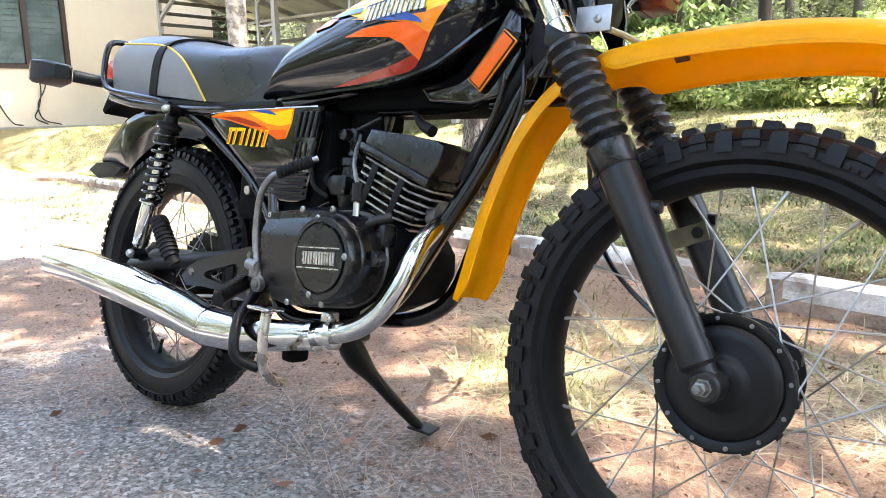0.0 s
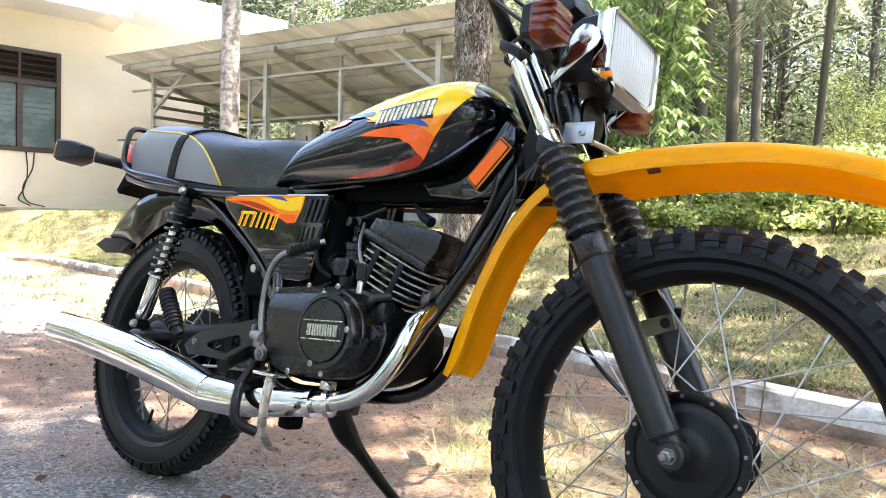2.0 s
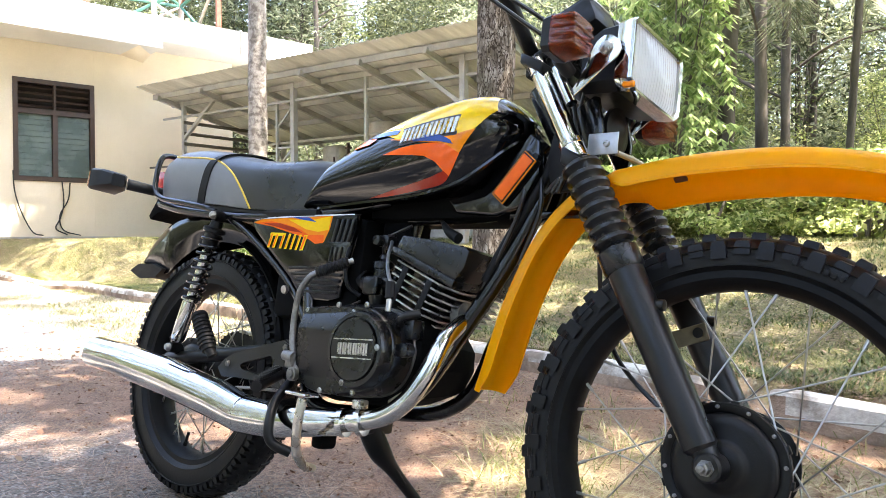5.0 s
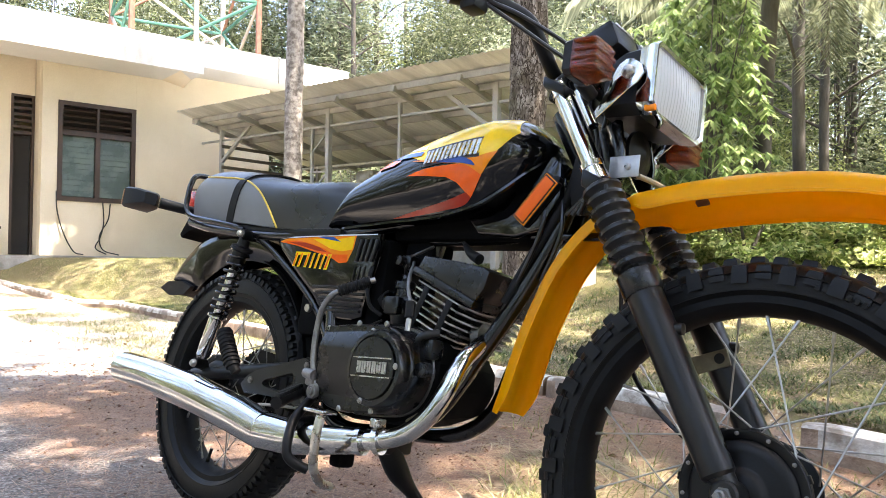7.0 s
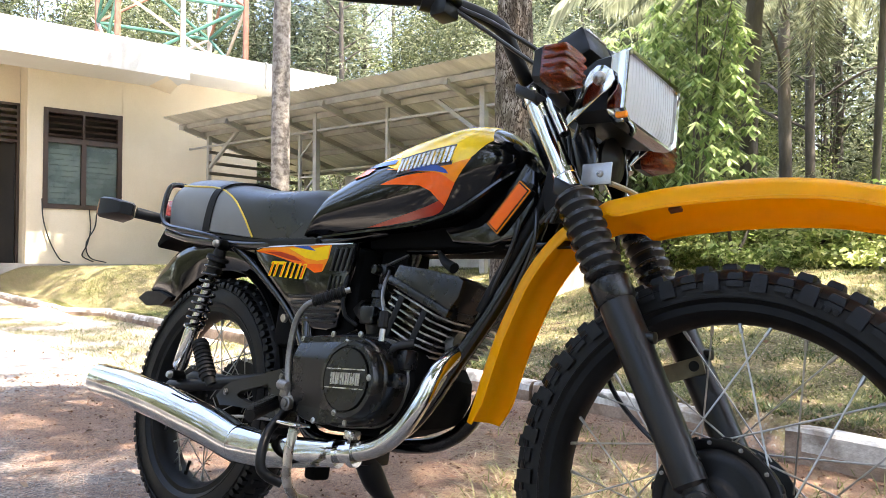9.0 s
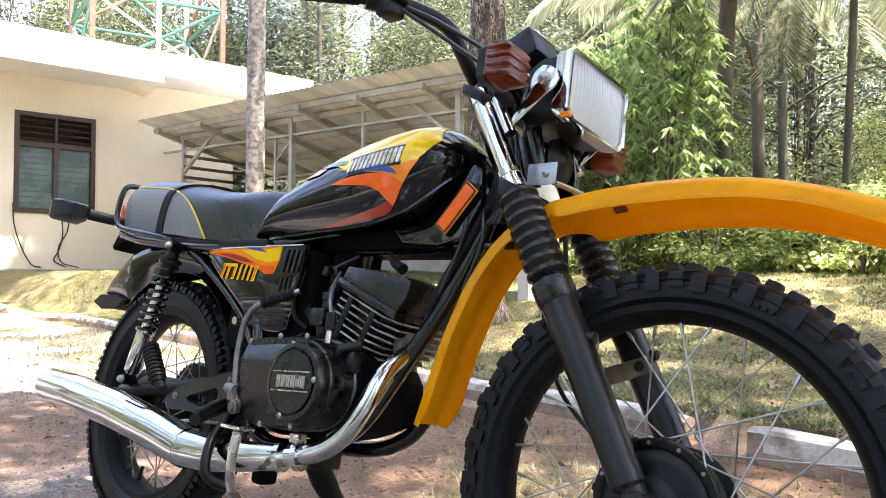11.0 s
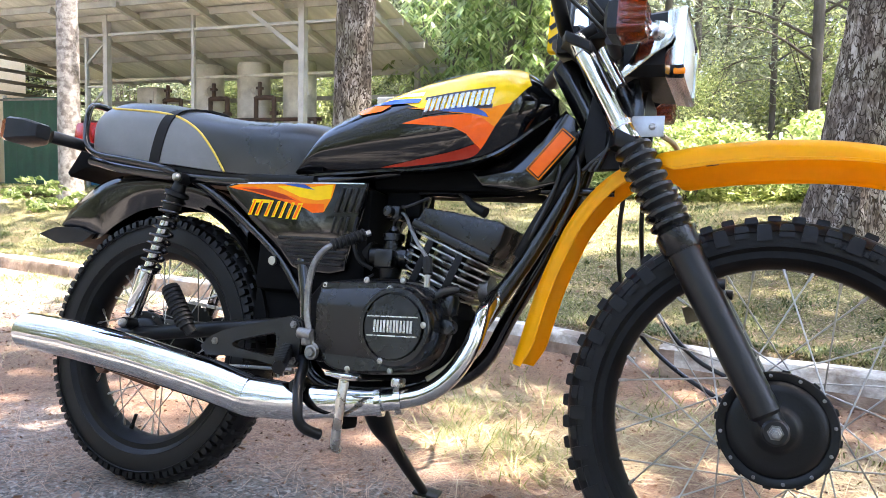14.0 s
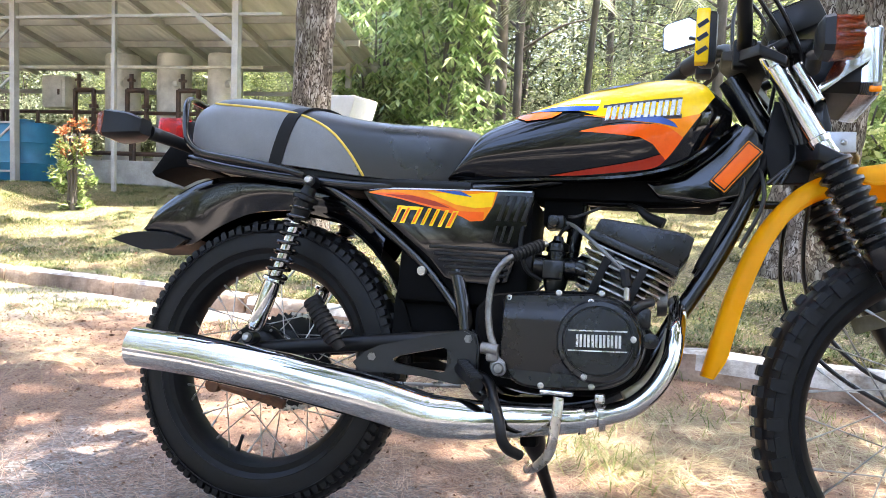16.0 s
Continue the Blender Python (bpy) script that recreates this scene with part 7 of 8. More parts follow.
    tube(bm, [(0.900, 0.24, 1.10), (0.890, 0.27, 1.15), (0.855, 0.34, 1.19)], 0.005, 8, 4)
    mr = part("mirror", bm, M["satin_black"], bike, "rear-view mirror on a thin stalk")
    bm = B()
    o = [(-0.055, -0.032), (-0.048, -0.040), (0.040, -0.040), (0.058, -0.028), (0.062, 0.030), (0.050, 0.040), (-0.020, 0.040), (-0.045, 0.022)]
    def swung(dx, a, b):
        """Turned towards the rider's side about the upright."""
        q = math.radians(52)
        dx += 0.01 * b
        return (0.835 + dx * math.cos(q) - a * math.sin(q), 0.395 + dx * math.sin(q) + a * math.cos(q), 1.225 + b)

    skin(bm, [[swung(dx, a * k, b * k) for a, b in o] for dx, k in ((0.030, 0.75), (0.008, 1.0), (0.0, 1.0))])
    part("shell", bm, M["plastic"], mr)
    bm = B()
    skin(bm, [[swung(dx, a * 0.92, b * 0.92) for a, b in o] for dx in (-0.0005, -0.002)])
    part("glass", bm, M["mirror"], mr)
    # ribbed yellow guard beside the far bar
    bm = B()
    box(bm, (0.868, 0.092, 1.030), (0.905, 0.135, 1.150), 0.010)
    gd = part("hand_guard", bm, M["plastic"], bike, "black plastic guard with yellow graphics on the bar")
    bm = B()
    box(bm, (0.860, 0.086, 1.030), (0.888, 0.112, 1.152), 0.004)
    part("yellow_edge", bm, M["dec_yellow"], gd)
    for k in range(3):
        bm = B()
        box(bm, (-0.012, 0.0835, -0.0045), (0.012, 0.0862, 0.0045), 0, pose(0.874, 0, 1.056 + 0.030 * k, 0, -35, 0))
        part("slash", bm, M["plastic"], gd)


cockpit()


# ---- vegetation ----
def leaf_mesh(name, centres, length, width, material, rng, flat=0.5, droop=0.0):
    """Many small leaves, each a bent four-cornered blade of its own."""
    n = len(centres)
    c = np.asarray(centres, float)
    d = rng.normal(size=(n, 3))
    d[:, 2] = d[:, 2] * flat - droop
    d /= np.linalg.norm(d, axis=1, keepdims=True)
    u = rng.normal(size=(n, 3))
    s = np.cross(d, u)
    s /= np.linalg.norm(s, axis=1, keepdims=True)
    L = (length * rng.uniform(0.6, 1.3, n))[:, None]
    W = (width * rng.uniform(0.6, 1.3, n))[:, None]
    up = np.cross(s, d)
    v = np.stack([c - d * L / 2, c + s * W / 2 + up * L * 0.08, c + d * L / 2 - up * L * 0.1, c - s * W / 2 + up * L * 0.08], 1).reshape(-1, 3)
    me = bpy.data.meshes.new(name)
    me.vertices.add(4 * n)
    me.vertices.foreach_set("co", v.astype(np.float32).ravel())
    me.loops.add(4 * n)
    me.loops.foreach_set("vertex_index", np.arange(4 * n, dtype=np.int32))
    me.polygons.add(n)
    me.polygons.foreach_set("loop_start", np.arange(0, 4 * n, 4, dtype=np.int32))
    me.update(calc_edges=True)
    me.materials.append(material)
    return me


def clumped(rng, n, clumps, spread, shape):
    """n spots gathered in clumps; shape() gives the clumps' middles."""
    mid = np.array([shape() for _ in range(clumps)])
    pick = rng.integers(0, clumps, n)
    return mid[pick] + rng.normal(size=(n, 3)) * spread


def trunk_mesh(name, radius, height, material, seed, lean=(0, 0), rough=0.10, flare=0.5, seg=28, step=0.07, taper_to=0.55, top_step=0.5):
    """A tapered, ridged trunk that spreads at its foot; finer where it stands in view."""
    bm = B()
    rings, z = [], -0.15
    off = seed * 7.3
    while z < height:
        k = max(z, 0) / height
        r = radius * (1 - (1 - taper_to) * k) * (1 + flare * math.exp(-max(z, 0) / 0.22))
        ring = []
        for i in range(seg):
            a = 2 * math.pi * i / seg
            ridge = abs(noise.noise(Vector((math.cos(a) * 2.6 + off, math.sin(a) * 2.6, z * 1.6)))) * 1.6 - 0.3
            chip = noise.noise(Vector((math.cos(a) * 8 + off, math.sin(a) * 8, z * 7)))
            rr = r * (1 + rough * ridge + rough * 0.5 * chip)
            ring.append((math.cos(a) * rr + lean[0] * z + 0.04 * math.sin(z * 0.6 + off), math.sin(a) * rr + lean[1] * z, z))
        rings.append(ring)
        z += step if z < 4.5 else top_step
    skin(bm, rings)
    return finish(bm, name, material, 60)


def limb_set(bm, rng, base_z, top_z, reach, count, lean=(0, 0)):
    ends = []
    for k in range(count):
        z = base_z + (top_z - base_z) * (k + 0.5) / count
        a = rng.uniform(0, 2 * math.pi)
        r = reach * rng.uniform(0.5, 1.0)
        p0 = Vector((lean[0] * z, lean[1] * z, z))
        p1 = p0 + Vector((math.cos(a) * r * 0.5, math.sin(a) * r * 0.5, 0.25 + r * 0.12))
        p2 = p0 + Vector((math.cos(a) * r, math.sin(a) * r, 0.2 + r * 0.20))
        tube(bm, [p0, p1, p2], [0.032, 0.020, 0.008], 6, 3)
        ends += [p1, (p1 + p2) / 2, p2]
    return ends


def tree(name, label, x, y, radius, height, bark, leaf, seed, lean=(0, 0), crown=(6.5, 12, 2.8), leaves=5000, size=0.16, rough=0.10, flare=0.5, seg=28, step=0.07):
    root = thing(name, label, "tree", at=Matrix.Translation((x, y, ground_z(x, y))))
    part("trunk", trunk_mesh("trunk", radius, height, bark, seed, lean, rough, flare, seg, step), None, root)
    rng = np.random.default_rng(seed)
    bm = B()
    ends = limb_set(bm, rng, crown[0], min(crown[1], height), crown[2], 14, lean)
    part("branching", bm, bark, root)
    pts = np.array([tuple(e) for e in ends])
    c = pts[rng.integers(0, len(pts), leaves)] + rng.normal(size=(leaves, 3)) * 0.42
    part("crown", leaf_mesh("crown", c, size, size * 0.35, leaf, rng, 0.6), None, root)
    return root


tree("tree", "tall tree with pale mottled smooth bark beside the shed", -6.5, 4.85, 0.125, 13, M["bark_pale"], M["leaf_dark"], 3, (0.012, 0.0), rough=0.06, flare=0.3, leaves=6000)
tree("pine_tree", "pine with flaking grey-brown plated bark on the lawn", -1.95, 3.90, 0.150, 13, M["bark"], M["needle"], 5, (0.0, 0.0), rough=0.16, flare=0.4, seg=44, step=0.035, leaves=7000)
tree("pine_tree", "thick leaning pine trunk with deep grooved bark on the lawn", 1.50, 3.90, 0.225, 14, M["bark"], M["needle"], 9, (0.15, 0.02), rough=0.12, flare=0.55, seg=52, step=0.035, leaves=9500, crown=(6.5, 12, 3.4))
# unseen tree added behind the camera to shade the machine
tree("shade_tree", "broad unseen tree added to shade the parked motorcycle", 6.4, -2.6, 0.26, 12, M["bark"], M["leaf_dark"], 12, (-0.02, 0.02), crown=(7.0, 11, 5.5), leaves=300, seg=18, step=0.3)
rng = np.random.default_rng(21)


DROP_X, DROP_Y = SUN_TO.x / SUN_TO.z, SUN_TO.y / SUN_TO.z


def canopy_spot():
    """A spot for added leaves whose shade is dense over the machine, open over the road, broken over the lawn."""
    while True:
        x, y, z = rng.uniform(-3.2, 9.6), rng.uniform(-5.0, 9.0), rng.uniform(8.2, 10.2)
        gx, gy = x - DROP_X * z, y - DROP_Y * z
        broad, small = noise.noise(Vector((x * 0.75, y * 0.75, 5.0))), noise.noise(Vector((x * 2.3, y * 2.3, 2.0)))
        if gy > 2.4 and gx > -0.8:
            keep = broad * 0.6 + small > 0.06 if gx > 0.0 and gy < 6.4 else gy < 5.0 and broad * 0.6 + small > (0.42 if gy > 4.4 else 0.24)
        elif gy > 2.0:
            keep = broad * 0.6 + small > (-0.16 if gx > -1.6 else 0.42)
        elif gx < -0.7 and gy > max(0.92 - 0.45 * max(0.0, -gx - 1.8), 0.42) + 0.22 * small:
            keep = broad > 0.45
        elif gy > 0.40:
            keep = small + 0.4 * broad > -0.06
        elif 0.85 < gx < 2.2 and gy > -0.35:
            keep = small + 0.5 * broad > -0.20
        else:
            keep = broad > -0.55
        if keep:
            return (x, y, z)


part("leafy_crown", leaf_mesh("leafy_crown", clumped(rng, 64000, 1450, (0.15, 0.15, 0.13), canopy_spot), 0.18, 0.10, M["leaf_dark"], rng, 0.5), None, bpy.data.objects["shade_tree"], at=Matrix.Translation((-6.4, 2.6, -ground_z(6.4, -2.6))))


r_crown = np.random.default_rng(23)


def wall_shade_spot():
    """Unseen clumps added to the pale tree's crown to keep the sun off the foot of the wall."""
    z = r_crown.uniform(8.4, 9.6)
    return (r_crown.uniform(-7.95, -6.85) + DROP_X * (z - 9.0), r_crown.uniform(1.5, 7.8), z)


part("leafy_crown", leaf_mesh("leafy_crown", clumped(r_crown, 14000, 240, (0.09, 0.20, 0.10), wall_shade_spot), 0.17, 0.09, M["leaf_dark"], r_crown, 0.5), None, bpy.data.objects["tree"], at=Matrix.Translation((6.5, -4.85, -ground_z(-6.5, 4.85))))


def shrub_mesh(seed, radius, height, n, leaf, length, width, clumps=40, droop=0.2):
    r = np.random.default_rng(seed)

    def spot():
        a, q, z = r.uniform(0, 2 * math.pi), math.sqrt(r.uniform(0.05, 1)), r.uniform(0.02, 1)
        k = radius * q * (0.55 + 0.6 * math.sin(math.pi * min(z * 0.9 + 0.08, 1)))
        return (math.cos(a) * k, math.sin(a) * k, z * height)

    return leaf_mesh("foliage", clumped(r, n, clumps, (radius * 0.13, radius * 0.13, height * 0.05), spot), length, width, leaf, r, 0.6, droop)


def stems_mesh(seed, radius, height, count, bark):
    r = random.Random(seed)
    bm = B()
    for k in range(count):
        a, q = r.uniform(0, 6.28), r.uniform(0.2, 0.9) * radius
        tube(bm, [(r.uniform(-0.1, 0.1), r.uniform(-0.1, 0.1), -0.1), (math.cos(a) * q * 0.4, math.sin(a) * q * 0.4, height * 0.5), (math.cos(a) * q, math.sin(a) * q, height * 0.95)], [0.022, 0.015, 0.006], 6, 3)
    return finish(bm, "branchwork", bark)


# leafy bush with hand-shaped leaves behind the shed's end
def hand_leaf_bush(x, y, radius, height, n, seed):
    root = thing("bush", "bright green bush with drooping hand-shaped leaves", "bush", at=Matrix.Translation((x, y, ground_z(x, y))))
    part("branchwork", stems_mesh(seed, radius, height, 9, M["bark_far"]), None, root)
    r = np.random.default_rng(seed)
    heads = []
    for _ in range(n):
        a, q, z = r.uniform(0, 2 * math.pi), math.sqrt(r.uniform(0.1, 1)), r.uniform(0.03, 1.0)
        k = radius * q * (0.6 + 0.45 * math.sin(math.pi * z)) * (1 + 0.25 * noise.noise(Vector((a * 2, z * 4, seed))))
        heads.append((math.cos(a) * k, math.sin(a) * k, z * height))
    heads = np.repeat(np.array(heads), 6, 0)
    m = len(heads)
    ang = np.tile(np.arange(6) * math.pi / 3, n) + np.repeat(r.uniform(0, 1, n), 6)
    d = np.stack([np.cos(ang), np.sin(ang), np.full(m, -0.75)], 1) + r.normal(size=(m, 3)) * 0.15
    d /= np.linalg.norm(d, axis=1, keepdims=True)
    s = np.stack([-np.sin(ang), np.cos(ang), np.zeros(m)], 1)
    L, W = r.uniform(0.13, 0.22, m)[:, None], r.uniform(0.04, 0.06, m)[:, None]
    v = np.stack([heads, heads + d * L * 0.5 + s * W / 2, heads + d * L, heads + d * L * 0.5 - s * W / 2], 1).reshape(-1, 3)
    me = bpy.data.meshes.new("foliage")
    me.from_pydata([tuple(p) for p in v], [], [(4 * i, 4 * i + 1, 4 * i + 2, 4 * i + 3) for i in range(m)])
    me.materials.append(M["leaf_hand"])
    part("foliage", me, None, root)


hand_leaf_bush(-2.42, 8.2, 0.82, 3.5, 800, 31)
hand_leaf_bush(-3.6, 8.9, 0.85, 3.4, 620, 32)

# woodland behind: undergrowth, saplings and far pines, built once and set out many times
KINDS = []
for k, (rad, hgt, n, leaf, ln, wd, cl, nm, lab) in enumerate((
        (0.75, 0.66, 4600, "leaf_under", 0.075, 0.036, 40, "undergrowth", "low leafy undergrowth in a sun-brightened leaf colour"),
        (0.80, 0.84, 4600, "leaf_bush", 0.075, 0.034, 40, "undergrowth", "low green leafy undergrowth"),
        (1.6, 2.6, 9000, "leaf_far", 0.11, 0.04, 90, "shrub", "woodland shrub with fine leaves, grey-green with painted haze"),
        (1.5, 4.2, 9000, "leaf_far", 0.12, 0.035, 80, "shrub", "tall airy woodland shrub, grey-green with painted haze"),
        (1.7, 5.0, 10000, "leaf_lime", 0.12, 0.045, 90, "shrub", "tall yellow-green shrub in a sun-brightened leaf colour"))):
    root = thing(nm, lab, "shrub", "woodland " + nm)
    part("branchwork", stems_mesh(50 + k, rad, hgt, 8, M["bark_far"]), None, root)
    part("foliage", shrub_mesh(60 + k, rad, hgt, n, M[leaf], ln, wd, cl), None, root)
    KINDS.append(root)


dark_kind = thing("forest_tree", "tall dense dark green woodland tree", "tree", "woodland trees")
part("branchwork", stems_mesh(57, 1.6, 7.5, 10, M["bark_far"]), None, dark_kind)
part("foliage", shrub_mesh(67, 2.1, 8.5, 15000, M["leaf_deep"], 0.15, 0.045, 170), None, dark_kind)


def far_pine(seed, leaf, radius):
    root = thing("forest_pine", "tall slender pine in the woodland", "tree", "woodland pines")
    part("trunk", trunk_mesh("trunk", radius, 17, M["bark_far"], seed, (0.01, 0), 0.06, 0.2, 12, 0.5), None, root)
    r = np.random.default_rng(seed)
    bm = B()
    ends = limb_set(bm, r, 2.2, 16, 2.1, 34)
    part("branching", bm, M["bark_far"], root)
    pts = np.array([tuple(e) for e in ends])
    w = np.clip((pts[:, 2] - 1.0) / 7, 0.05, 1)
    c = pts[r.choice(len(pts), 7000, p=w / w.sum())] + r.normal(size=(7000, 3)) * 0.42
    part("crown", leaf_mesh("crown", c, 0.26, 0.035, leaf, r, 0.5, 0.2), None, root)
    return root


PINES = [far_pine(70, M["needle"], 0.105), far_pine(71, M["leaf_far"], 0.085)]


def first_then_copies(root, spots):
    for i, (x, y, s, a) in enumerate(spots):
        m = Matrix.Translation((x, y, ground_z(x, y) - 0.02)) @ pose(0, 0, 0, 0, 0, a)
        if i == 0:
            root.matrix_world = m
        else:
            o = copy_thing(root, m)
            o.scale = (s, s, s)


rnd = random.Random(8)
low, mid, tall = [], [], []
for _ in range(58):
    x = rnd.uniform(-2.4, 9)
    low.append((x, 5.6 + rnd.uniform(0, 3.4) + max(0, 1.2 - x) * 0.2, rnd.uniform(0.7, 1.25), rnd.uniform(0, 360)))
first_then_copies(KINDS[0], low[::2])
first_then_copies(KINDS[1], low[1::2])
spots = []
tries = 0
while len(spots) < 84 and tries < 4000:
    tries += 1
    a, d = math.radians(rnd.uniform(60, 172)), rnd.uniform(11, 38)
    x, y = 1.4 + math.cos(a) * d, -1 + math.sin(a) * d
    if y < 8.6 + (0.8 if x < -2 else 0) or (-24 < x < -9.2 and y < 12.5) or (x < -9 and y < 6):
        continue
    if any((x - q[0]) ** 2 + (y - q[1]) ** 2 < 2.6 for q in spots):
        continue
    spots.append((x, y, rnd.uniform(0.4, 0.6) if x > -3.2 and y < 16 else rnd.uniform(0.75, 1.3), rnd.uniform(0, 360)))
for k in range(36):
    a = math.radians(64 + 112 * k / 35.0)
    d = 30 + 9 * ((k * 7) % 5) / 4.0
    spots.append((1.4 + math.cos(a) * d, -1 + math.sin(a) * d, rnd.uniform(1.9, 2.6), rnd.uniform(0, 360)))
for k in range(16):
    spots.append((-9.6 + 0.40 * k, 8.9 + 0.5 * (k % 3) + 0.02 * k, rnd.uniform(0.38, 0.55), rnd.uniform(0, 360)))
# the wood goes on across the road, unseen behind the camera, to fill reflections
while len(spots) < 188:
    a, d = math.radians(rnd.uniform(178, 420)), rnd.uniform(11, 26)
    spots.append((1.4 + math.cos(a) * d, -3 + math.sin(a) * d * 0.9, rnd.uniform(0.9, 1.5), rnd.uniform(0, 360)))
first_then_copies(dark_kind, [(-21 + 1.9 * k + 0.7 * ((k * 5) % 3), 17.5 + 1.3 * ((k * 7) % 4) - 0.28 * k, 0.95 + 0.12 * ((k * 3) % 4), 47.0 * k) for k in range(10)]
                  + [(-26 + 0.5 * k, 3.0 + 2.6 * k, 1.15 + 0.1 * (k % 3), 61.0 * k) for k in range(6)]
                  # the same wood across the road: unseen trees added to darken reflections
                  + [(-15 + 3.9 * k, -15.5 - 1.9 * ((k * 5) % 3), 1.10 + 0.10 * ((k * 3) % 4), 53.0 * k) for k in range(9)])
for k in range(13):
    spots.append((-8.6 + 0.42 * k, 9.3 + 0.35 * (k % 3), rnd.uniform(0.40, 0.55), rnd.uniform(0, 360)))
first_then_copies(KINDS[2], spots[0::3])
first_then_copies(KINDS[3], spots[1::3])
first_then_copies(KINDS[4], spots[2::3])
pines = [(-2.53, 11.9, 1.1, 10), (-2.46, 13.0, 1.05, 80), (-3.8, 19.6, 1.0, 50)]
while len(pines) < 78:
    a, d = math.radians(rnd.uniform(58, 176)), rnd.uniform(13, 52)
    x, y = 1.4 + math.cos(a) * d, -1 + math.sin(a) * d
    if y < 14 or (-26 < x < -9 and y < 15) or (-14 < x < -3 and y < 17):
        continue
    if any((x - q[0]) ** 2 + (y - q[1]) ** 2 < 2.0 for q in pines):
        continue
    pines.append((x, y, rnd.uniform(0.8, 1.25), rnd.uniform(0, 360)))
while len(pines) < 124:
    a, d = math.radians(rnd.uniform(178, 420)), rnd.uniform(9, 30)
    pines.append((1.4 + math.cos(a) * d, -3 + math.sin(a) * d, rnd.uniform(0.8, 1.2), rnd.uniform(0, 360)))
first_then_copies(PINES[0], pines[::2])
first_then_copies(PINES[1], pines[1::2])


def palm(x, y, height, fronds, seed, scale=1.0, girth=0.115):
    root = thing("palm", "palm with long drooping grey-green fronds", "palm", "woodland palms", at=Matrix.Translation((x, y, ground_z(x, y))))
    part("trunk", trunk_mesh("trunk", girth, height, M["bark_far"], seed, (0.03, 0), 0.25, 0.3, 16, 0.12, 0.9), None, root)
    r = random.Random(seed)
    for k in range(fronds):
        a = 2 * math.pi * k / fronds + r.uniform(-0.2, 0.2)
        rise, long = r.uniform(0.2, 1.0), r.uniform(1.9, 2.7) * scale
        line = spline([(0, 0, height - 0.1), (math.cos(a) * long * 0.35, math.sin(a) * long * 0.35, height + 0.35 * rise), (math.cos(a) * long * 0.75, math.sin(a) * long * 0.75, height - 0.35), (math.cos(a) * long, math.sin(a) * long, height - 1.5 * (1.2 - rise))], 10)
        bm = B()
        tube(bm, [tuple(p) for p in line], [0.02 - 0.016 * i / (len(line) - 1) for i in range(len(line))], 5, 1)
        for i in range(2, len(line)):
            p = Vector(line[i])
            for s in (-1, 1):
                for h in (0.0, 0.5):
                    q = p.lerp(Vector(line[i - 1]), h)
                    out = Vector((-math.sin(a) * s, math.cos(a) * s, -0.9)) + Vector((math.cos(a) * 0.5, math.sin(a) * 0.5, 0))
                    out = out.normalized() * r.uniform(0.4, 0.65) * scale
                    side = Vector((math.cos(a), math.sin(a), 0)) * 0.02
                    bm.faces.new([bm.verts.new(v) for v in (q, q + out * 0.5 + side, q + out + Vector((0, 0, -0.05)), q + out * 0.5 - side)])
        part("frond", bm, M["needle"], root)


palm(-2.2, 9.5, 4.6, 13, 41)
palm(-0.75, 9.9, 4.7, 17, 42, 1.15, 0.05)
palm(4.5, 9.0, 4.2, 12, 43)


def grass_patch(name, label, spots, height, width, material, seed, lay=0.5):
    """Blades of grass or dry needles as one mesh."""
    r = np.random.default_rng(seed)
    n = len(spots)
    p = np.array(spots, float)
    a = r.uniform(0, 2 * math.pi, n)
    H = height * r.uniform(0.5, 1.3, n)
    d = np.stack([np.cos(a) * lay, np.sin(a) * lay, np.ones(n)], 1)
    d /= np.linalg.norm(d, axis=1, keepdims=True)
    s = np.stack([-np.sin(a), np.cos(a), np.zeros(n)], 1) * width / 2
    bend = np.stack([np.cos(a) * lay, np.sin(a) * lay, -0.25 * np.ones(n)], 1) * (H * 0.35)[:, None]
    mid = p + d * (H * 0.55)[:, None]
    tip = p + d * H[:, None] + bend
    v = np.stack([p - s, p + s, mid + s * 0.8, mid - s * 0.8, tip], 1).reshape(-1, 3)
    faces = []
    for i in range(n):
        k = 5 * i
        faces += [(k, k + 1, k + 2, k + 3), (k + 3, k + 2, k + 4)]
    me = bpy.data.meshes.new(name)
    me.from_pydata([tuple(q) for q in v], [], faces)
    me.materials.append(material)
    return tagged(new(name, me), label, "grass", kind="stuff")


def on_ground(x, y, dz=0.0):
    return (x, y, ground_z(x, y) + dz)


lawn = []
while len(lawn) < 95000:
    x = rnd.uniform(-9.0, 4.5)
    d = rnd.random() ** 1.5 * 5.0 + 0.07
    y = kerb_y(x) + d
    if noise.noise(Vector((x * 1.7, y * 1.7, 9))) > rnd.uniform(-0.5, 0.35):
        lawn.append(on_ground(x, y, -0.004))
grass_patch("lawn_grass", "short patchy mossy lawn grass", lawn, 0.036, 0.005, M["grass"], 5, 0.9)
moss = []
while len(moss) < 26000:
    x = rnd.uniform(-8.0, 4.0)
    y = kerb_y(x) + rnd.random() ** 1.4 * 4.6 + 0.08
    if noise.noise(Vector((x * 2.6, y * 2.6, 4))) > rnd.uniform(0.02, 0.40):
        moss.append(on_ground(x, y, -0.004))
grass_patch("moss_tufts", "dark green moss and grass clumps in the lawn", moss, 0.045, 0.007, M["grass_dark"], 16, 1.0)
tufts = []
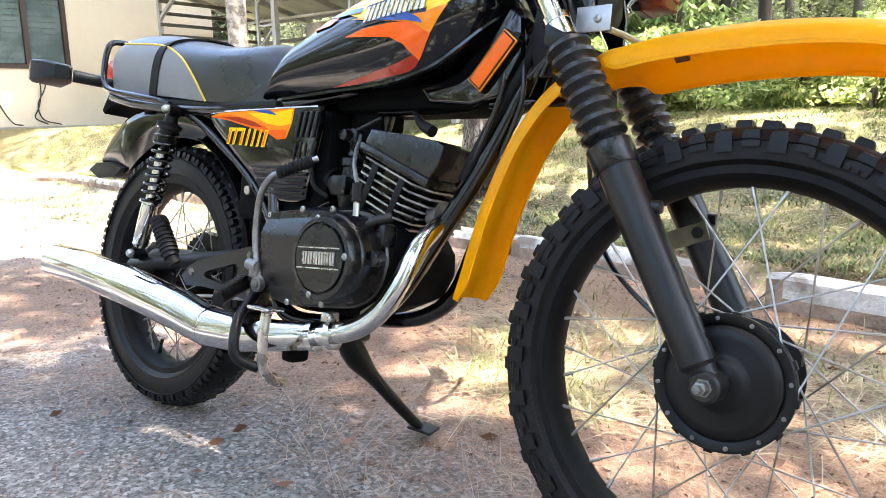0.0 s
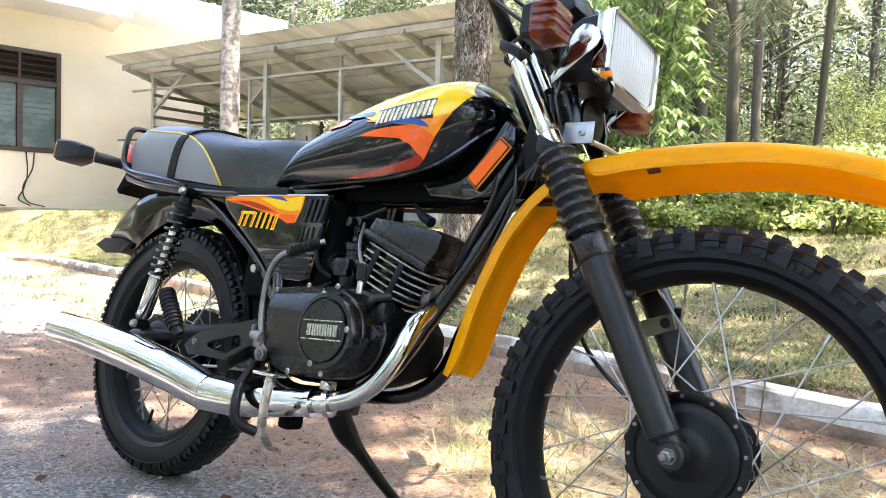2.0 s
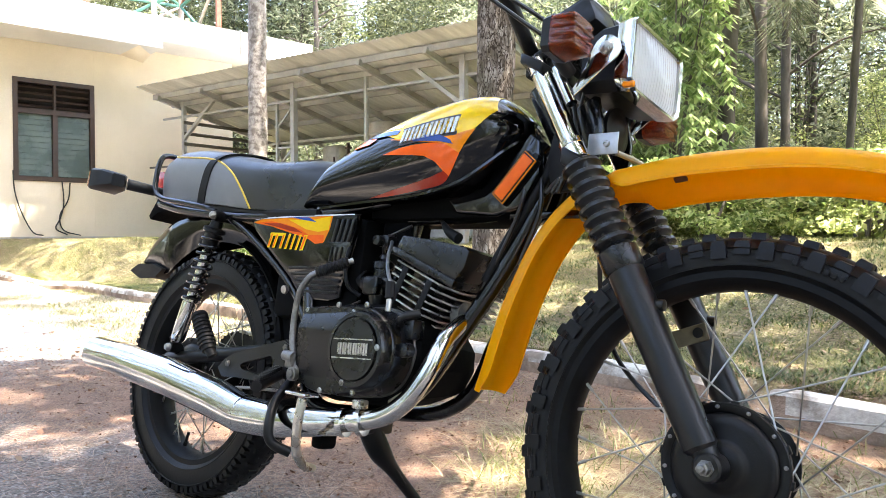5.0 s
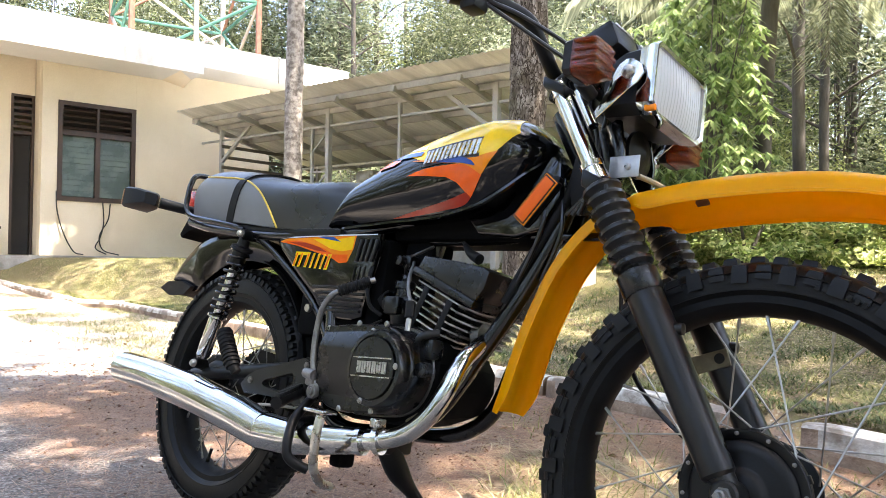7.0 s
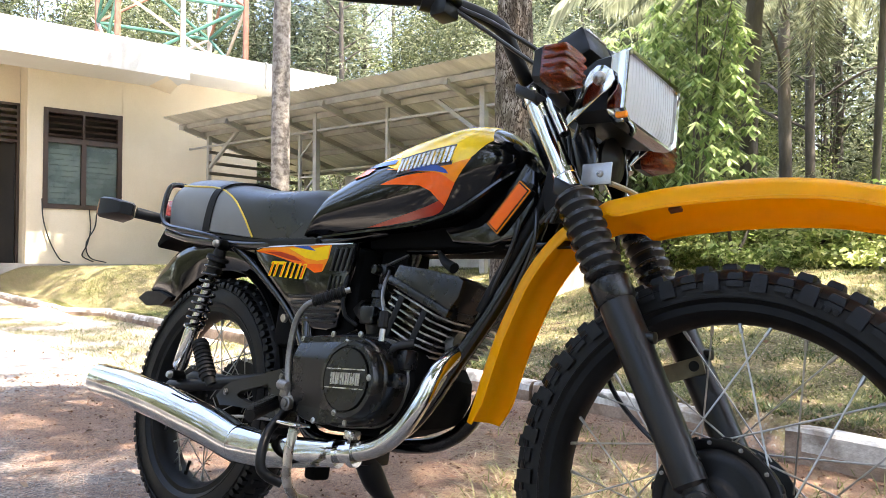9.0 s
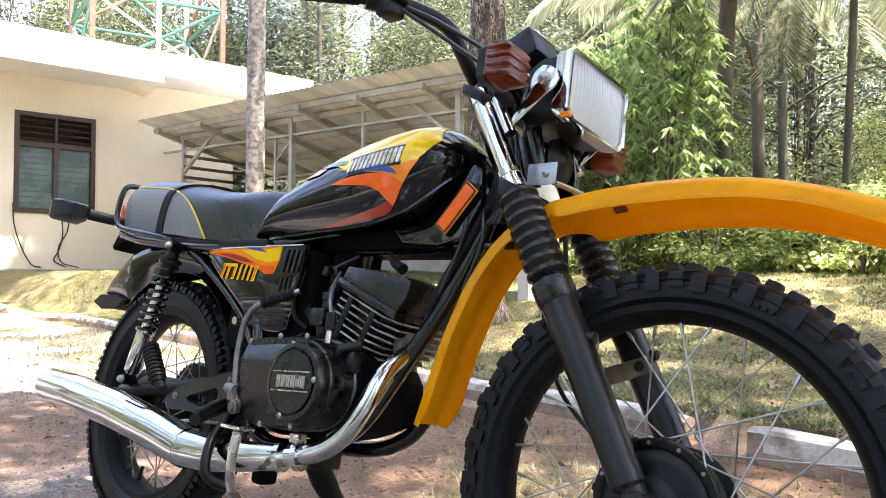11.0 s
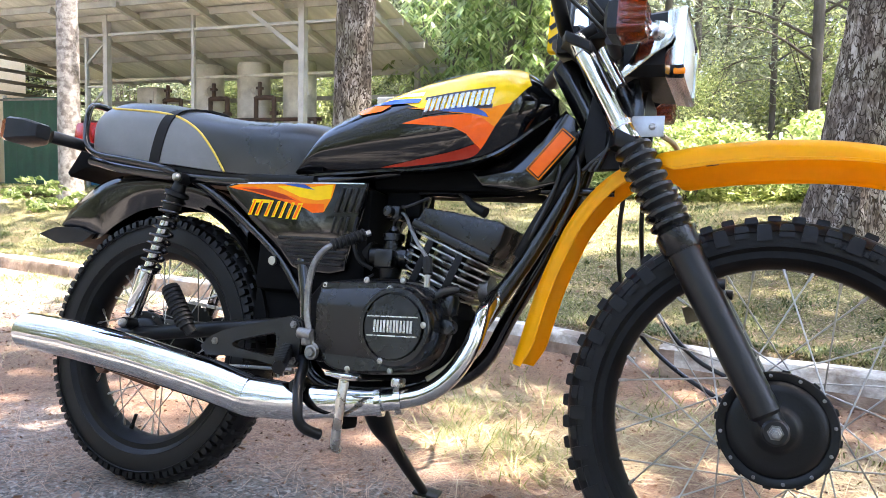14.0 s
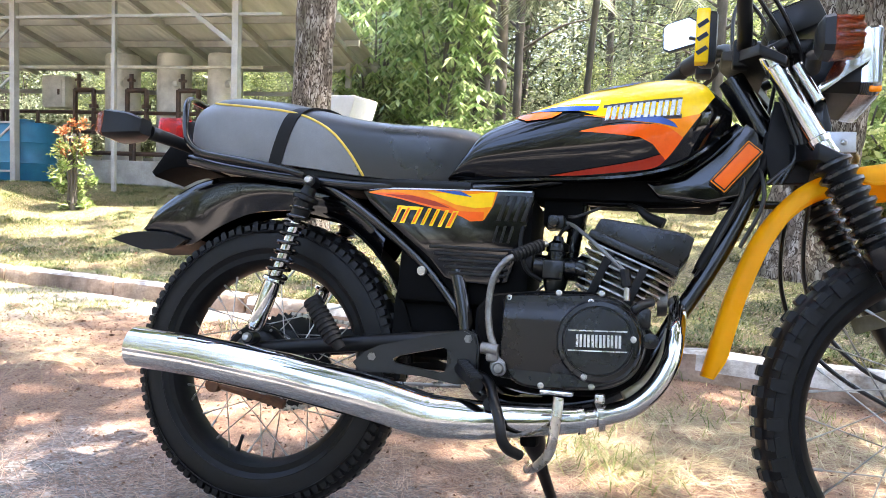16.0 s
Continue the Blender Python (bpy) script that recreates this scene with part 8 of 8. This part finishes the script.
for cx, cy, rad, n in ((0.55, 0.72, 0.16, 260), (0.75, 0.62, 0.14, 240), (0.42, 0.95, 0.14, 160), (0.62, 1.15, 0.2, 200), (0.95, 1.30, 0.2, 160), (1.25, 1.35, 0.2, 160), (-3.6, 1.75, 0.5, 420), (-4.6, 1.95, 0.5, 420), (-2.9, 1.85, 0.35, 200),
                       (-5.6, 2.1, 0.5, 300), (1.5, 1.1, 0.12, 60), (-0.4, 1.55, 0.2, 120), (0.2, 1.5, 0.2, 160), (1.0, 1.98, 0.2, 120), (-1.2, 1.75, 0.2, 90)):
    for _ in range(n):
        x, y = rnd.gauss(cx, rad * 0.6), rnd.gauss(cy, rad * 0.6)
        tufts.append(on_ground(x, y, -0.004))
grass_patch("grass_tufts", "thin grass tufts along the kerb", tufts, 0.075, 0.0038, M["grass"], 6, 1.1)
needles = []
while len(needles) < 90000:
    x, y = rnd.uniform(-2.6, 2.4), rnd.uniform(-0.55, 1.9)
    if y > kerb_y(x) - 0.06:
        continue
    w = min(max((y + 0.08 + 0.5 * noise.noise(Vector((x * 1.6, y * 1.6, 1)))) / 0.5, 0.02), 1)
    if x < -1.5:
        w *= max(0.08, 1 + (x + 1.5) * 0.9)
    if rnd.random() < w:
        needles.append(on_ground(x, y, 0.001))
grass_patch("needle_litter", "fallen reddish pine needles on the soil", needles, 0.045, 0.0016, M["litter"], 7, 14.0)


lawn_needles = []
while len(lawn_needles) < 30000:
    x = rnd.uniform(-6.0, 4.0)
    y = kerb_y(x) + rnd.random() ** 1.3 * 4.2 + 0.08
    if noise.noise(Vector((x * 2.1, y * 2.1, 21))) > rnd.uniform(-0.35, 0.45):
        lawn_needles.append(on_ground(x, y, 0.006))
grass_patch("lawn_litter", "fallen brown pine needles lying on the lawn", lawn_needles, 0.055, 0.0026, M["litter"], 19, 8.0)


verge = []
while len(verge) < 15000:
    x = rnd.uniform(-9.5, -2.0)
    y = kerb_y(x) - 0.08 - rnd.random() ** 1.2 * 1.25
    if noise.noise(Vector((x * 1.5, y * 2.2, 31))) > rnd.uniform(-0.25, 0.45):
        verge.append(on_ground(x, y, -0.002))
grass_patch("verge_grass", "thin half-dry grass creeping over the road edge", verge[::2], 0.055, 0.0050, M["grass"], 26, 1.6)
grass_patch("verge_straw", "pale dry straw on the road edge", verge[1::2], 0.075, 0.0040, M["straw"], 27, 5.0)
straw = []
for _ in range(3400):
    cx, cy, rad = rnd.choice(((0.62, 0.70, 0.22), (0.85, 0.80, 0.22), (0.95, 1.10, 0.25), (1.25, 1.20, 0.25), (1.5, 0.95, 0.2), (0.35, 1.1, 0.25), (-0.5, 1.3, 0.35), (-2.3, 1.35, 0.45), (-3.4, 1.5, 0.6), (-1.5, 0.95, 0.3), (-4.6, 1.7, 0.7)))
    x, y = rnd.gauss(cx, rad * 0.7), rnd.gauss(cy, rad * 0.5)
    if y < kerb_y(x) - 0.05:
        straw.append(on_ground(x, y, 0.004))
grass_patch("dry_straw", "pale dry grass lying on the soil", straw, 0.080, 0.0030, M["straw"], 15, 5.0)


def dry_leaves():
    r = np.random.default_rng(77)
    c = []
    while len(c) < 420:
        x, y = r.uniform(-4.5, 2.6), r.uniform(-0.6, 4.0)
        if abs(y - kerb_y(x)) > 0.08:
            c.append(on_ground(x, y, 0.008))
    me = leaf_mesh("dry_leaves", np.array(c), 0.034, 0.018, M["litter"], r, 0.12)
    tagged(new("dry_leaves", me), "scattered dry brown leaves on the ground", "leaves", kind="stuff")


dry_leaves()


def bark_chips():
    r = np.random.default_rng(78)
    c = []
    while len(c) < 15000:
        x, y = r.uniform(-3.2, 2.2), r.uniform(-0.5, 1.9)
        if y < kerb_y(x) - 0.06 and r.random() < min(max((y + 0.05) / 0.8, 0.05), 1):
            c.append(on_ground(x, y, 0.003))
    me = leaf_mesh("bark_chips", np.array(c), 0.013, 0.007, M["litter"], r, 0.25)
    tagged(new("bark_chips", me), "small bark chips and leaf crumbs on the soil", "litter", kind="stuff")


bark_chips()


def yard_things():
    # small ornamental shrub with red shoots
    x, y = -5.42, 5.08
    root = thing("ornamental_shrub", "small shrub with green leaves and red shoots at its top", "shrub", at=Matrix.Translation((x, y, ground_z(x, y))))
    part("branchwork", stems_mesh(91, 0.20, 0.85, 9, M["bark_far"]), None, root)
    part("foliage", shrub_mesh(92, 0.22, 0.70, 1150, M["leaf_bush"], 0.065, 0.022, 30), None, root)
    me = shrub_mesh(93, 0.17, 0.36, 330, M["leaf_red"], 0.06, 0.02, 24)
    part("top_foliage", me, None, root, at=Matrix.Translation((0.02, 0, 0.58)))
    for x, y in ((-6.75, 4.5), (-6.25, 4.45)):
        root = thing("ground_plant", "small leafy plant at the foot of the tree", "plant", "plants at the tree", at=Matrix.Translation((x, y, ground_z(x, y))))
        part("foliage", shrub_mesh(95, 0.28, 0.30, 380, M["leaf_bush"], 0.09, 0.03, 14), None, root)
    # blue drum and green sheet fence in the shed
    c = SHED @ Vector((2.62, 1.05, 0))
    g = ground_z(c.x, c.y)
    root = thing("drum", "blue plastic drum under the shed", "drum")
    bm = B()
    lathe(bm, [(g - 0.02, 0), (g - 0.02, 0.38), (g + 0.04, 0.40), (g + 0.22, 0.405), (g + 0.24, 0.415), (g + 0.26, 0.405), (g + 0.48, 0.405), (g + 0.50, 0.415), (g + 0.52, 0.405), (g + 0.70, 0.40), (g + 0.75, 0.36), (g + 0.76, 0.0)], (c.x, c.y, 0), "z", 32)
    part("body", bm, M["drum_blue"], root)
    bm = B()
    lathe(bm, [(g + 0.758, 0), (g + 0.758, 0.12), (g + 0.80, 0.12), (g + 0.80, 0)], (c.x, c.y, 0), "z", 20)
    part("lid", bm, M["drum_blue"], root)
    root = thing("sheet_fence", "dark green sheet fence panel beside the shed", "fence")
    bm = B()
    rows = []
    for k in range(25):
        u = 0.75 + 1.15 * k / 24
        w = 0.012 * math.sin(k * 1.9)
        rows.append([SHED @ Vector((u, 0.80 + w + d, z)) for d, z in ((0, 0.55), (0, 1.86), (0.006, 1.86), (0.006, 0.55))])
    skin(bm, rows)
    part("sheet", bm, M["green_net"], root)
    for u in (0.75, 1.9):
        bm = B()
        box(bm, (u - 0.02, 0.81, 0.45), (u + 0.02, 0.85, 1.9), 0, SHED)
        part("stake", bm, M["shed_steel"], root)
    # pale concrete slab cap near the pine
    root = thing("concrete_trough", "white concrete hopper with sloping sides", "trough")
    bm = B()
    base_z = ground_z(-2.0, 4.95)
    rows = [[(-2.28 + s, 4.75, z), (-1.92 + t, 4.75, z), (-1.92 + t, 5.25, z), (-2.28 + s, 5.25, z)] for z, s, t in ((base_z - 0.05, 0.02, -0.22), (1.10, 0.02, -0.20), (1.49, 0.02, -0.08), (1.51, 0.02, -0.08))]
    skin(bm, rows)
    bmesh.ops.bevel(bm, geom=bm.edges[:], offset=0.008, segments=1, affect="EDGES")
    part("body", bm, M["fascia"], root)
    # lattice mast behind the building
    root = thing("lattice_mast", "steel lattice mast painted red, white and green", "mast")

    def bar(a, b, w, m):
        bm = B()
        rod(bm, a, b, w, 6)
        part("member", bm, M[m], root)

    q = [(-15.6, 6.7), (-14.5, 9.4), (-17.6, 10.2), (-18.4, 7.4)]
    for (x, y), m in zip(q, ("tower_red", "tower_red", "tower_white", "tower_red")):
        bar((x, y, 0.5), (x, y, 14), 0.07, m)
    for i in range(4):
        (x0, y0), (x1, y1) = q[i], q[(i + 1) % 4]
        for z, m in ((5.2, "tower_white"), (7.0, "tower_green"), (9.0, "tower_red")):
            bar((x0, y0, z), (x1, y1, z), 0.045, m)
        bar((x0, y0, 5.2), (x1, y1, 7.0), 0.04, "tower_green")
        bar((x1, y1, 5.2), (x0, y0, 7.0), 0.04, "tower_white")
        bar((x0, y0, 7.0), (x1, y1, 9.0), 0.04, "tower_green")
        bar((x1, y1, 7.0), (x0, y0, 9.0), 0.04, "tower_red")
    bar((-15.0, 8.0, 4.1), (-15.0, 8.0, 9.0), 0.06, "tower_white")


yard_things()
